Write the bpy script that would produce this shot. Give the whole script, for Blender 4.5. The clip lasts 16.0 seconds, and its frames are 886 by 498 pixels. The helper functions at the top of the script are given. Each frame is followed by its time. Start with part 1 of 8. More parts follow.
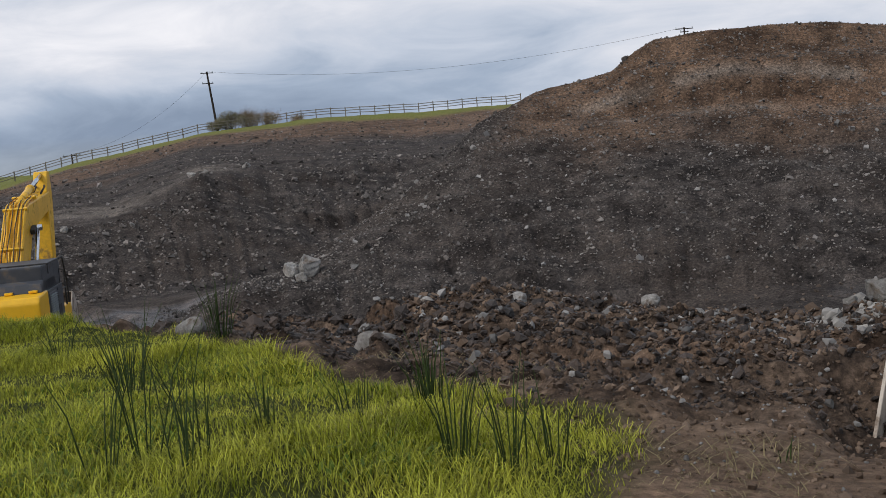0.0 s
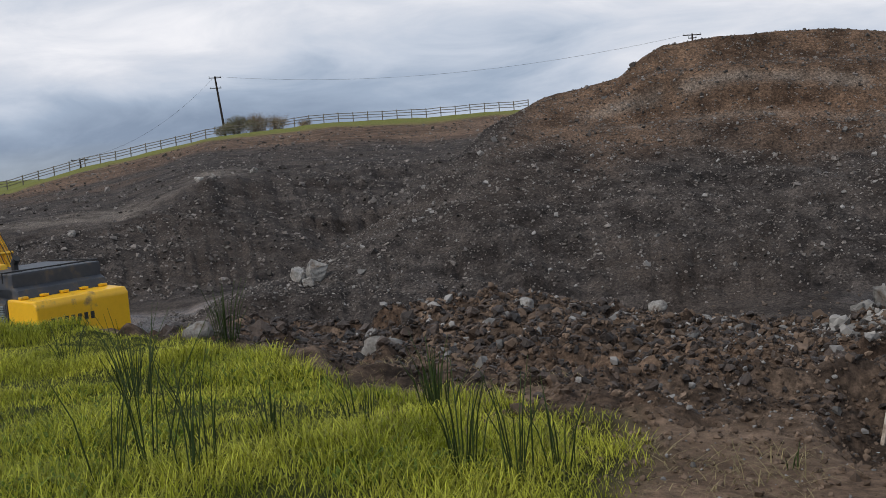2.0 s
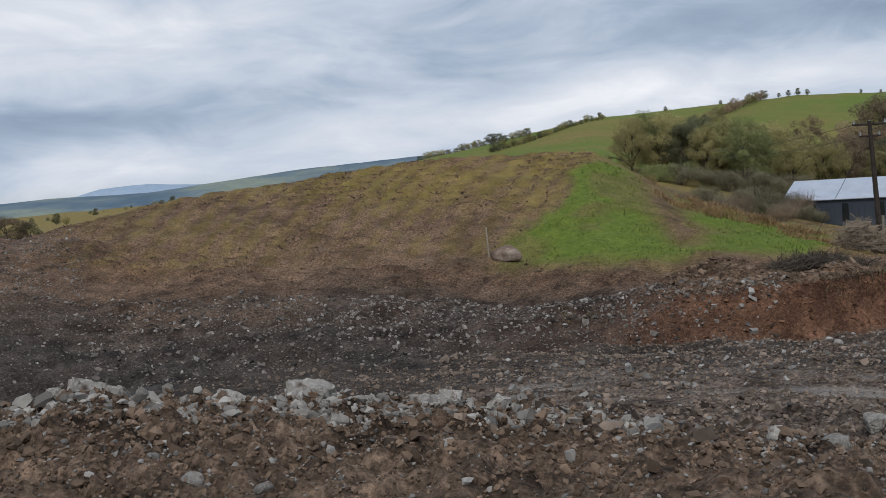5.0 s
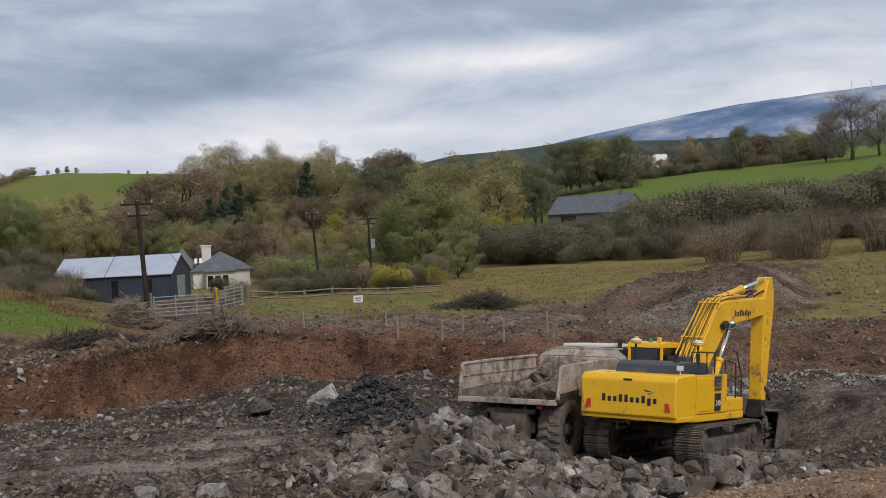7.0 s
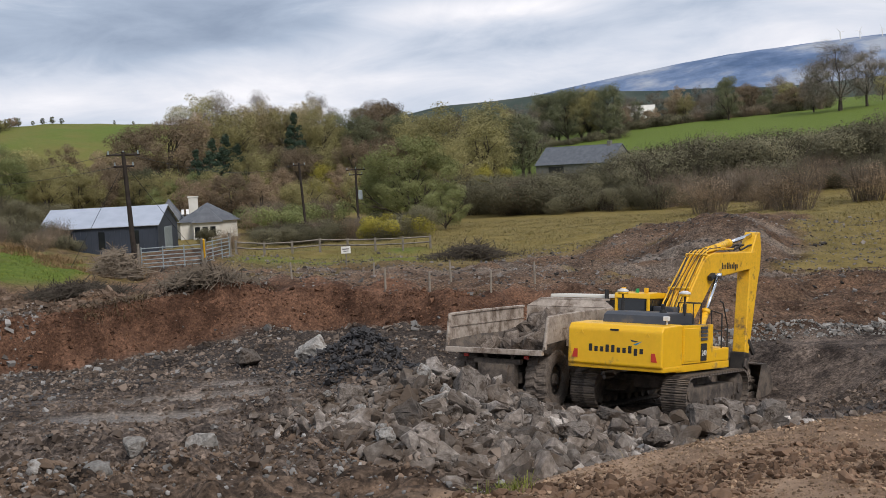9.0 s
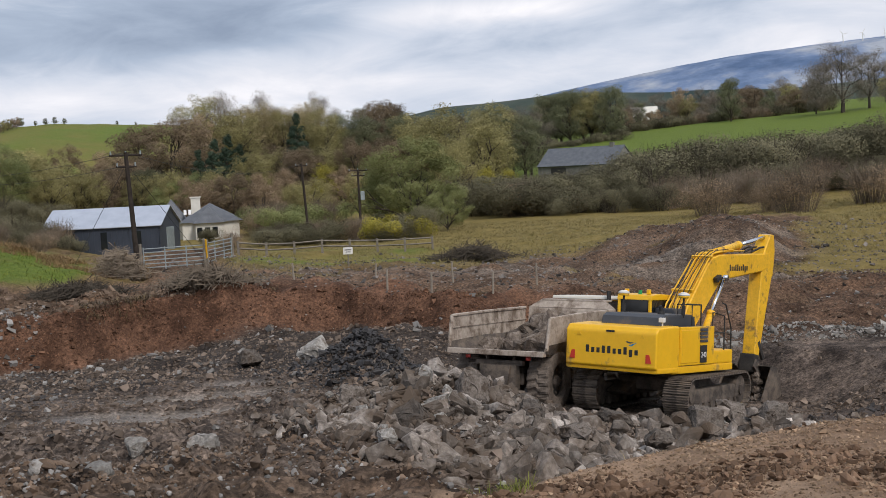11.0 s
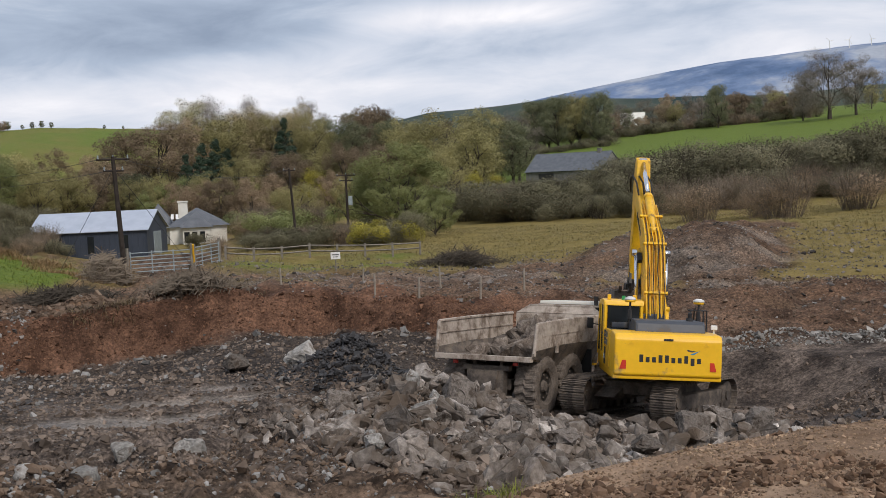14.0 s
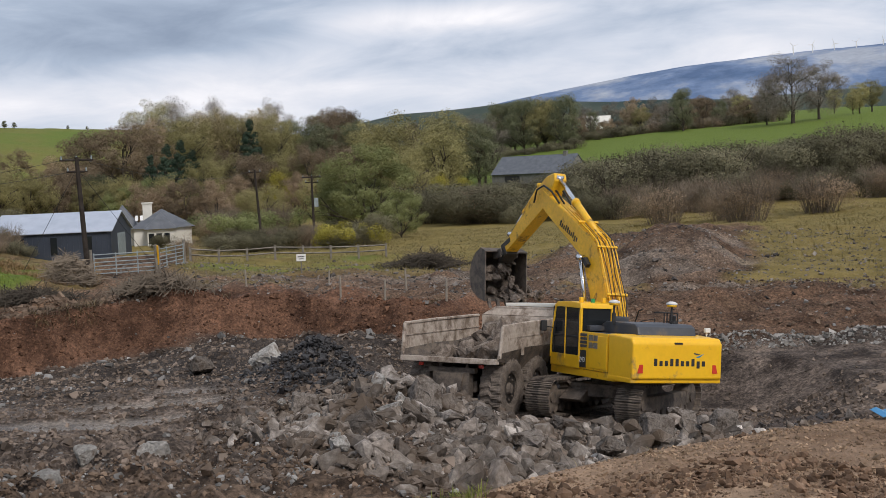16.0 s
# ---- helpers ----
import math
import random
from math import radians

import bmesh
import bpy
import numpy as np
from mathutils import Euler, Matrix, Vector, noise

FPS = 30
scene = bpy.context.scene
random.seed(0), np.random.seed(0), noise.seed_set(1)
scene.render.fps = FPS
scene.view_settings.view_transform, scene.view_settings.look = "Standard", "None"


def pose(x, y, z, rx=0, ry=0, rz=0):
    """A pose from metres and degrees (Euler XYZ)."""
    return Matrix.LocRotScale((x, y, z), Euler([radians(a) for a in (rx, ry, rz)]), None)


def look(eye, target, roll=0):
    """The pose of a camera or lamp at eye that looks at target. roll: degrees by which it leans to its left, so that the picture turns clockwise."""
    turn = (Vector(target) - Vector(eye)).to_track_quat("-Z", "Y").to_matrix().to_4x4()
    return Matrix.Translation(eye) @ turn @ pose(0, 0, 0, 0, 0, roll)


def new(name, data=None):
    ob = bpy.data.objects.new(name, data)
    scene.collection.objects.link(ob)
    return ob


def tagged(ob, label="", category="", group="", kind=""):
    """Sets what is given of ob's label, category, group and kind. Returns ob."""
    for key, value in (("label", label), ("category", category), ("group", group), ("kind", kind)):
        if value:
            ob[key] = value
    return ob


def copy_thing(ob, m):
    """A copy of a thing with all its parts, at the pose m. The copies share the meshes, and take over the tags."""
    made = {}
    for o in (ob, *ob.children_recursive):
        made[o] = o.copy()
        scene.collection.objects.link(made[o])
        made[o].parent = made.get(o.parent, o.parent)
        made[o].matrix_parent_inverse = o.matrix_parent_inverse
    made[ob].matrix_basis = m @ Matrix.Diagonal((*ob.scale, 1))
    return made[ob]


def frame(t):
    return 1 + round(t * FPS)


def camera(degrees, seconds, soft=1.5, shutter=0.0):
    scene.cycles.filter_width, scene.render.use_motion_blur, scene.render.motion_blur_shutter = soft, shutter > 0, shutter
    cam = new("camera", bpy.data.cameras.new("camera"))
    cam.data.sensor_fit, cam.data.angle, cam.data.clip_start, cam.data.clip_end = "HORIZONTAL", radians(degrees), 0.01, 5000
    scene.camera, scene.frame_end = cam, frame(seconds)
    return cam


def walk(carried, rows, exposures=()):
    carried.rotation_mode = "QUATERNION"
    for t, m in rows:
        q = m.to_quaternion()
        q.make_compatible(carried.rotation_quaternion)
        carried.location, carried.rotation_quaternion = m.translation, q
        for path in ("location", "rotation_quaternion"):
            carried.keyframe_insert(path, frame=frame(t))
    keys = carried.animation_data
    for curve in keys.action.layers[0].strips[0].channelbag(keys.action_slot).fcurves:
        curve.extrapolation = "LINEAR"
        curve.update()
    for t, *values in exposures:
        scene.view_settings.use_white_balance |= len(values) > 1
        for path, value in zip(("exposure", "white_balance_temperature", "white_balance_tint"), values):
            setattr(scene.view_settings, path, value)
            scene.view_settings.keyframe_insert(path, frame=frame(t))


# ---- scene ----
cam = camera(38.68, 16.0, soft=0.65, shutter=0.0)
EYE = (0.0, 0.0, 1.6)
# seconds, yaw, pitch, lean to the right, in degrees
ROWS = [
    (0.0, 0.0, -5.3, 5.0),
    (0.5, -0.27, -5.49, 5.09),
    (1.0, -0.41, -5.4, 4.95),
    (1.5, 0.01, -5.23, 4.84),
    (2.0, 0.3, -5.03, 4.81),
    (2.3, -0.15, -4.18, 4.75),
    (2.5, -3.4, -2.69, 4.65),
    (2.7, -8.94, -1.03, 4.51),
    (2.8, -11.33, -0.56, 4.5),
    (3.0, -14.97, -0.5, 4.43),
    (3.2, -18.4, -0.79, 4.5),
    (3.5, -23.93, -1.55, 4.43),
    (3.8, -29.04, -3.17, 4.35),
    (4.0, -33.62, -3.66, 4.4),
    (4.2, -38.98, -3.9, 4.28),
    (4.5, -46.63, -4.27, 3.99),
    (4.8, -52.79, -4.32, 3.97),
    (5.0, -56.94, -3.03, 3.99),
    (5.2, -61.7, -2.47, 3.9),
    (5.7, -71.6, -2.0, 3.6),
    (6.3, -81.6, -1.7, 3.3),
    (6.9, -88.6, -1.55, 3.08),
    (7.3, -90.5, -1.52, 3.04),
    (7.5, -90.39, -1.54, 2.99),
    (8.0, -90.21, -1.97, 3.02),
    (8.5, -90.01, -3.66, 3.09),
    (9.0, -89.81, -3.79, 3.07),
    (11.5, -89.73, -3.72, 2.91),
    (12.0, -90.42, -3.75, 2.87),
    (12.5, -90.4, -3.76, 2.82),
    (13.0, -90.39, -3.71, 2.85),
    (13.5, -90.29, -3.69, 2.84),
    (14.0, -90.29, -3.53, 2.75),
    (14.5, -90.96, -3.52, 2.63),
    (15.0, -91.78, -3.53, 2.51),
    (15.5, -91.75, -3.52, 2.54),
    (16.0, -91.84, -3.5, 2.52),
]
# seconds, stops, white balance and tint
EXPOSURES = [(0.0, 0.0, 6500, 13), (0.5, 0.05, 6500, 13), (1.0, 0.14, 6500, 13), (1.6, 0.02, 6500, 13), (2.4, -0.02, 6400, 11), (3.0, -0.38, 6150, 9), (3.6, -0.50, 6150, 10), (4.2, -0.04, 6350, 11), (5.2, 0.0, 6400, 11), (7.3, 0.02, 6650, 14), (8.2, 0.06, 6650, 14), (8.8, 0.22, 6650, 14), (16.0, 0.20, 6650, 14)]
walk(cam, [(t, pose(*EYE, 0, 0, yaw) @ pose(0, 0, 0, 90 + pitch, 0, 0) @ pose(0, 0, 0, 0, 0, -lean)) for t, yaw, pitch, lean in ROWS], EXPOSURES)


# ---- light: an overcast sky with layered cloud, and a weak wide sun behind it ----
CLOUD_MASSES = [
    (-17, 1.6, 16, 2.6, -0.26), (0, 5.5, 30, 3.5, 0.16), (14, 10, 16, 2.5, 0.10), (20, 8.6, 7, 1.2, -0.08), (34, 3.2, 7, 1.8, -0.10), (24, 5.0, 9, 1.3, 0.10), (41, 8.0, 9, 3.0, 0.12),
    (48, 4.2, 11, 1.2, -0.05), (58, 6.8, 12, 2.2, 0.0), (71, 6.6, 8, 1.3, -0.12), (64, 3.1, 12, 1.0, 0.09), (40, 1.8, 9, 1.2, 0.14), (75, 3.6, 9, 0.9, 0.09),
    (80, 6.6, 7, 1.3, -0.10), (92, 6.9, 5, 0.7, 0.24), (97, 4.8, 12, 1.4, 0.07), (88, 3.8, 10, 1.0, 0.0), (108, 6.4, 7, 1.5, 0.0),
]


def make_sky():
    world = bpy.data.worlds.new("overcast_sky")
    scene.world = world
    world.use_nodes = True
    nt = world.node_tree
    nt.nodes.clear()
    N, L = nt.nodes.new, nt.links.new
    coord = N("ShaderNodeTexCoord")
    sep = N("ShaderNodeSeparateXYZ")
    L(coord.outputs["Generated"], sep.inputs[0])

    def math_node(op, a, b=None, clamp=False):
        n = N("ShaderNodeMath")
        n.operation, n.use_clamp = op, clamp
        for k, v in enumerate((a, b)):
            if v is None:
                continue
            if isinstance(v, (int, float)):
                n.inputs[k].default_value = v
            else:
                L(v, n.inputs[k])
        return n.outputs[0]

    def ramp(fac, stops):
        n = N("ShaderNodeValToRGB")
        L(fac, n.inputs[0])
        els = n.color_ramp.elements
        while len(els) < len(stops):
            els.new(0.5)
        for e, (p, c) in zip(els, stops):
            e.position, e.color = p, (*c, 1)
        return n.outputs[0]

    # the cloud deck lies flat overhead: its pattern flattens towards the horizon
    x, y, z = sep.outputs
    comb = N("ShaderNodeCombineXYZ")
    L(x, comb.inputs[0]), L(y, comb.inputs[1]), L(math_node("MULTIPLY", z, 3.4), comb.inputs[2])

    def clouds(scale, detail, rough, distort):
        n = N("ShaderNodeTexNoise")
        L(comb.outputs[0], n.inputs["Vector"])
        n.inputs["Scale"].default_value, n.inputs["Detail"].default_value = scale, detail
        n.inputs["Roughness"].default_value, n.inputs["Distortion"].default_value = rough, distort
        return n.outputs[0]

    big = clouds(2.6, 4.0, 0.5, 0.3)
    fine = clouds(8.0, 7.0, 0.58, 0.5)
    body = math_node("ADD", math_node("MULTIPLY", big, 0.62), math_node("MULTIPLY", fine, 0.38))
    # broad masses and rifts of the deck: bearing, height, half-widths in degrees, lighter or darker
    bearing = math_node("ARCTAN2", x, y)
    for az, el, wide, tall, amount in CLOUD_MASSES:
        u = math_node("MULTIPLY", math_node("SUBTRACT", bearing, radians(az)), 1 / radians(wide))
        v = math_node("MULTIPLY", math_node("SUBTRACT", z, math.sin(radians(el))), 1 / radians(tall))
        d = math_node("ADD", math_node("MULTIPLY", u, u), math_node("MULTIPLY", v, v))
        lobe = math_node("POWER", 2.71828, math_node("MULTIPLY", d, -1.0))
        body = math_node("ADD", body, math_node("MULTIPLY", lobe, amount))
    deck = ramp(body, [(0.30, (0.245, 0.315, 0.42)), (0.42, (0.36, 0.445, 0.56)), (0.52, (0.54, 0.61, 0.705)), (0.62, (0.70, 0.74, 0.80)), (0.74, (0.93, 0.94, 0.96))])
    # clear air under the deck at the horizon
    low = ramp(math_node("MULTIPLY", z, 1.0), [(0.0, (0.3, 0.3, 0.3)), (0.02, (0, 0, 0))])
    air = N("ShaderNodeTexSky")
    air.sky_type = "NISHITA"
    air.sun_disc = False
    air.sun_elevation, air.sun_rotation = radians(43), radians(242)
    mix = N("ShaderNodeMix")
    mix.data_type = "RGBA"
    L(low, mix.inputs["Factor"])
    L(deck, mix.inputs["A"])
    air_dim = N("ShaderNodeMix")
    air_dim.data_type, air_dim.blend_type = "RGBA", "MULTIPLY"
    air_dim.inputs["Factor"].default_value = 1.0
    L(air.outputs[0], air_dim.inputs["A"])
    air_dim.inputs["B"].default_value = (0.1, 0.1, 0.1, 1)
    L(air_dim.outputs["Result"], mix.inputs["B"])
    bg = N("ShaderNodeBackground")
    L(mix.outputs["Result"], bg.inputs[0])
    bg.inputs[1].default_value = 1.0
    out = N("ShaderNodeOutputWorld")
    L(bg.outputs[0], out.inputs[0])


make_sky()
sun_data = bpy.data.lights.new("sun", "SUN")
sun_data.energy, sun_data.angle, sun_data.color = 1.9, radians(18), (1.0, 0.96, 0.9)
sun_ob = new("sun", sun_data)
sun_ob.matrix_world = look((-38, -20, 40), (0, 0, 0))
tagged(sun_ob, kind="structure")


# ---- materials ----
def material(name, colours, scale=4.0, rough=0.85, metal=0.0, bump=0.3, detail=6.0, spread=(0.3, 0.7), dirt=None, dirt_scale=1.2, dirt_amount=0.5, island=0.0, random_tint=0.0, fine=0.0, bump_scale=None, coat=0.0):
    """A surface of two or three colours in blotches, with grain, an optional layer of dirt, and relief."""
    m = bpy.data.materials.new(name)
    m.use_nodes = True
    nt = m.node_tree
    N, L = nt.nodes.new, nt.links.new
    bsdf = nt.nodes["Principled BSDF"]
    coord = N("ShaderNodeTexCoord")

    def noise_out(s, d=detail, r=0.6):
        n = N("ShaderNodeTexNoise")
        L(coord.outputs["Object"], n.inputs["Vector"])
        n.inputs["Scale"].default_value, n.inputs["Detail"].default_value, n.inputs["Roughness"].default_value = s, d, r
        return n.outputs[0]

    ramp = N("ShaderNodeValToRGB")
    L(noise_out(scale), ramp.inputs[0])
    els = ramp.color_ramp.elements
    while len(els) < len(colours):
        els.new(0.5)
    for k, (e, c) in enumerate(zip(els, colours)):
        e.position = spread[0] + (spread[1] - spread[0]) * k / max(1, len(colours) - 1)
        e.color = (*c, 1)
    colour = ramp.outputs[0]

    def mixed(fac, a, b, blend="MIX"):
        n = N("ShaderNodeMix")
        n.data_type, n.blend_type = "RGBA", blend
        for socket, v in ((n.inputs["Factor"], fac), (n.inputs["A"], a), (n.inputs["B"], b)):
            if isinstance(v, (int, float)):
                socket.default_value = v
            elif isinstance(v, tuple):
                socket.default_value = (*v, 1)
            else:
                L(v, socket)
        return n.outputs["Result"]

    if fine:
        g = N("ShaderNodeMapRange")
        L(noise_out(scale * 9, 3.0, 0.7), g.inputs[0])
        g.inputs["From Min"].default_value, g.inputs["From Max"].default_value = 0.3, 0.7
        g.inputs["To Min"].default_value, g.inputs["To Max"].default_value = 1 - fine, 1 + fine
        hsv = N("ShaderNodeHueSaturation")
        L(colour, hsv.inputs["Color"]), L(g.outputs[0], hsv.inputs["Value"])
        colour = hsv.outputs[0]
    for amount, source, socket in ((random_tint, "ShaderNodeObjectInfo", "Random"), (island, "ShaderNodeNewGeometry", "Random Per Island")):
        if amount:
            info = N(source)
            g = N("ShaderNodeMapRange")
            L(info.outputs[socket], g.inputs[0])
            g.inputs["To Min"].default_value, g.inputs["To Max"].default_value = 1 - amount, 1 + amount
            hsv = N("ShaderNodeHueSaturation")
            L(colour, hsv.inputs["Color"]), L(g.outputs[0], hsv.inputs["Value"])
            colour = hsv.outputs[0]
    rough_socket = None
    if dirt:
        g = N("ShaderNodeMapRange")
        L(noise_out(dirt_scale, 8.0, 0.65), g.inputs[0])
        g.inputs["From Min"].default_value, g.inputs["From Max"].default_value = 0.62 - dirt_amount * 0.3, 0.72 - dirt_amount * 0.2
        colour = mixed(g.outputs[0], colour, dirt)
        r = N("ShaderNodeMapRange")
        L(g.outputs[0], r.inputs[0])
        r.inputs["To Min"].default_value, r.inputs["To Max"].default_value = rough, 0.92
        rough_socket = r.outputs[0]
    L(colour, bsdf.inputs["Base Color"])
    if rough_socket:
        L(rough_socket, bsdf.inputs["Roughness"])
    else:
        bsdf.inputs["Roughness"].default_value = rough
    bsdf.inputs["Metallic"].default_value = metal
    bsdf.inputs["Specular IOR Level"].default_value = 0.12 if rough >= 0.8 else 0.5
    bsdf.inputs["Coat Weight"].default_value = coat
    if bump:
        b = N("ShaderNodeBump")
        b.inputs["Strength"].default_value, b.inputs["Distance"].default_value = bump, 0.05
        L(noise_out(bump_scale or scale * 5, 6.0, 0.7), b.inputs["Height"])
        L(b.outputs[0], bsdf.inputs["Normal"])
    return m


STONE = material("pale_limestone", [(0.15, 0.138, 0.122), (0.32, 0.305, 0.28), (0.62, 0.605, 0.575)], 1.6, 0.9, bump=0.8, fine=0.3, random_tint=0.3, dirt=(0.14, 0.11, 0.085), dirt_scale=1.8, dirt_amount=0.4)
STONE_DARK = material("dark_shale_rubble", [(0.070, 0.060, 0.051), (0.19, 0.165, 0.144), (0.40, 0.365, 0.33)], 2.2, 0.85, bump=0.9, fine=0.4, random_tint=0.45, dirt=(0.085, 0.066, 0.052), dirt_scale=2.2, dirt_amount=0.55)
PEBBLE = material("scattered_stones", [(0.13, 0.123, 0.115), (0.27, 0.26, 0.245)], 3.0, 0.9, bump=0.3, island=0.55)
CLOD = material("mud_clods", [(0.022, 0.0148, 0.0108), (0.072, 0.049, 0.035)], 3.0, 0.62, bump=0.8, island=0.7, fine=0.3)
YELLOW = material("machine_yellow_paint", [(0.80, 0.43, 0.010), (0.86, 0.49, 0.014)], 0.7, 0.38, bump=0.02, dirt=(0.20, 0.14, 0.08), dirt_scale=0.9, dirt_amount=0.12, fine=0.04)
YELLOW_WORN = material("worn_yellow_paint", [(0.70, 0.375, 0.012), (0.84, 0.475, 0.018)], 1.1, 0.45, bump=0.06, dirt=(0.26, 0.155, 0.055), dirt_scale=2.6, dirt_amount=0.16, fine=0.12)
DARK_PANEL = material("dark_grey_panel", [(0.035, 0.04, 0.05), (0.055, 0.06, 0.07)], 2.0, 0.5, bump=0.05, dirt=(0.12, 0.10, 0.08), dirt_scale=2.0, dirt_amount=0.2)
BLACK = material("black_rubber", [(0.012, 0.012, 0.013), (0.028, 0.027, 0.026)], 6.0, 0.7, bump=0.2)
TRACK = material("muddy_track_steel", [(0.042, 0.034, 0.028), (0.105, 0.084, 0.068)], 2.5, 0.75, bump=0.5, dirt=(0.165, 0.132, 0.104), dirt_scale=3.0, dirt_amount=0.6, fine=0.3)
TYRE = material("muddy_tyre", [(0.075, 0.062, 0.052), (0.19, 0.158, 0.132)], 3.0, 0.88, bump=0.4, fine=0.3)
SKIP = material("scuffed_beige_steel", [(0.33, 0.275, 0.225), (0.47, 0.40, 0.335)], 1.2, 0.65, bump=0.12, dirt=(0.155, 0.115, 0.085), dirt_scale=2.2, dirt_amount=0.5, fine=0.18)
CHROME = material("chromed_rod", [(0.62, 0.63, 0.65), (0.72, 0.73, 0.75)], 3.0, 0.18, 1.0, bump=0.0)
GREASY = material("oily_dark_steel", [(0.018, 0.016, 0.015), (0.05, 0.044, 0.038)], 3.0, 0.55, 0.2, bump=0.3, fine=0.2)
WHITE = material("white_paint", [(0.62, 0.61, 0.58), (0.76, 0.75, 0.72)], 3.0, 0.5, bump=0.04)
RED = material("red_reflector", [(0.55, 0.035, 0.02), (0.62, 0.05, 0.025)], 3.0, 0.3, bump=0.0)
BLUE = material("blue_sheet", [(0.02, 0.16, 0.36), (0.04, 0.26, 0.48)], 2.0, 0.4, bump=0.1)
WOOD = material("weathered_timber", [(0.13, 0.115, 0.095), (0.26, 0.235, 0.20)], 3.0, 0.9, bump=0.3, fine=0.2)
POLE_WOOD = material("creosoted_pole", [(0.025, 0.02, 0.017), (0.055, 0.045, 0.038)], 3.0, 0.85, bump=0.2)
GALV = material("galvanised_steel", [(0.24, 0.28, 0.29), (0.36, 0.41, 0.42)], 3.0, 0.5, 0.4, bump=0.03)
SHED_WALL = material("dark_blue_cladding", [(0.028, 0.036, 0.052), (0.040, 0.050, 0.070)], 0.6, 0.5, bump=0.03)
SHED_ROOF = material("pale_metal_roof", [(0.36, 0.40, 0.47), (0.46, 0.50, 0.57)], 0.8, 0.42, 0.2, bump=0.03)
SLATE = material("grey_slate_roof", [(0.07, 0.078, 0.092), (0.125, 0.135, 0.15)], 1.5, 0.6, bump=0.2, fine=0.15)
RENDER_WALL = material("pale_house_render", [(0.58, 0.56, 0.50), (0.68, 0.66, 0.60)], 1.2, 0.9, bump=0.05)
BARN_WALL = material("grey_barn_stone", [(0.13, 0.125, 0.115), (0.24, 0.23, 0.21)], 1.6, 0.9, bump=0.4)
BARK = material("tree_bark", [(0.045, 0.037, 0.029), (0.10, 0.085, 0.068)], 5.0, 0.95, bump=0.5)
GLASS = material("cab_glass", [(0.012, 0.014, 0.016), (0.02, 0.024, 0.026)], 1.0, 0.06, bump=0.0)


# ---- helpers for meshes ----
def mesh_object(name, bm, mats, parent=None, label="", smooth=False, m=None):
    me = bpy.data.meshes.new(name)
    bm.to_mesh(me)
    bm.free()
    for mat in mats if isinstance(mats, (list, tuple)) else (mats,):
        me.materials.append(mat)
    if smooth:
        me.polygons.foreach_set("use_smooth", [True] * len(me.polygons))
    ob = new(name, me)
    if parent is not None:
        ob.parent = parent
    if m is not None:
        ob.matrix_basis = m
    if label:
        ob["label"] = label
    return ob


def part(name, bm, mat, parent, label="", smooth=False, m=None):
    return mesh_object(name, bm, mat, parent, label, smooth, m)


def thing(name, label, category, m=None, group="", kind=""):
    ob = new(name)
    ob.empty_display_size = 0.3
    if m is not None:
        ob.matrix_basis = m
    return tagged(ob, label, category, group, kind)


def bevel(bm, width, segments=2):
    bmesh.ops.bevel(bm, geom=list(bm.edges), offset=width, segments=segments, profile=0.7, affect="EDGES", clamp_overlap=True)


def box(bm, x0, x1, y0, y1, z0, z1, round_by=0.0, segments=2):
    b = bmesh.new()
    bmesh.ops.create_cube(b, size=1)
    for v in b.verts:
        v.co = Vector(((x0 + x1) / 2 + v.co.x * (x1 - x0), (y0 + y1) / 2 + v.co.y * (y1 - y0), (z0 + z1) / 2 + v.co.z * (z1 - z0)))
    if round_by:
        bevel(b, round_by, segments)
    return join(bm, b)


def join(bm, other, m=None):
    if m is not None:
        other.transform(m)
    me = bpy.data.meshes.new("tmp")
    other.to_mesh(me)
    other.free()
    bm.from_mesh(me)
    bpy.data.meshes.remove(me)
    return bm


def prism(outline, y0, y1, round_by=0.0, segments=2):
    """An outline in x and z, drawn out along y."""
    bm = bmesh.new()
    a = [bm.verts.new((x, y0, z)) for x, z in outline]
    b = [bm.verts.new((x, y1, z)) for x, z in outline]
    n = len(outline)
    bm.faces.new(a)
    bm.faces.new(list(reversed(b)))
    for k in range(n):
        bm.faces.new((a[k], b[k], b[(k + 1) % n], a[(k + 1) % n]))
    bmesh.ops.recalc_face_normals(bm, faces=list(bm.faces))
    if round_by:
        bevel(bm, round_by, segments)
    return bm


def rod(bm, a, b, r0, r1=None, sides=8):
    """A round bar from a to b, with ends."""
    a, b = Vector(a), Vector(b)
    r1 = r0 if r1 is None else r1
    c = bmesh.new()
    bmesh.ops.create_cone(c, cap_ends=True, segments=sides, radius1=r0, radius2=r1, depth=(b - a).length)
    m = Matrix.Translation((a + b) / 2) @ (b - a).to_track_quat("Z", "Y").to_matrix().to_4x4()
    return join(bm, c, m)


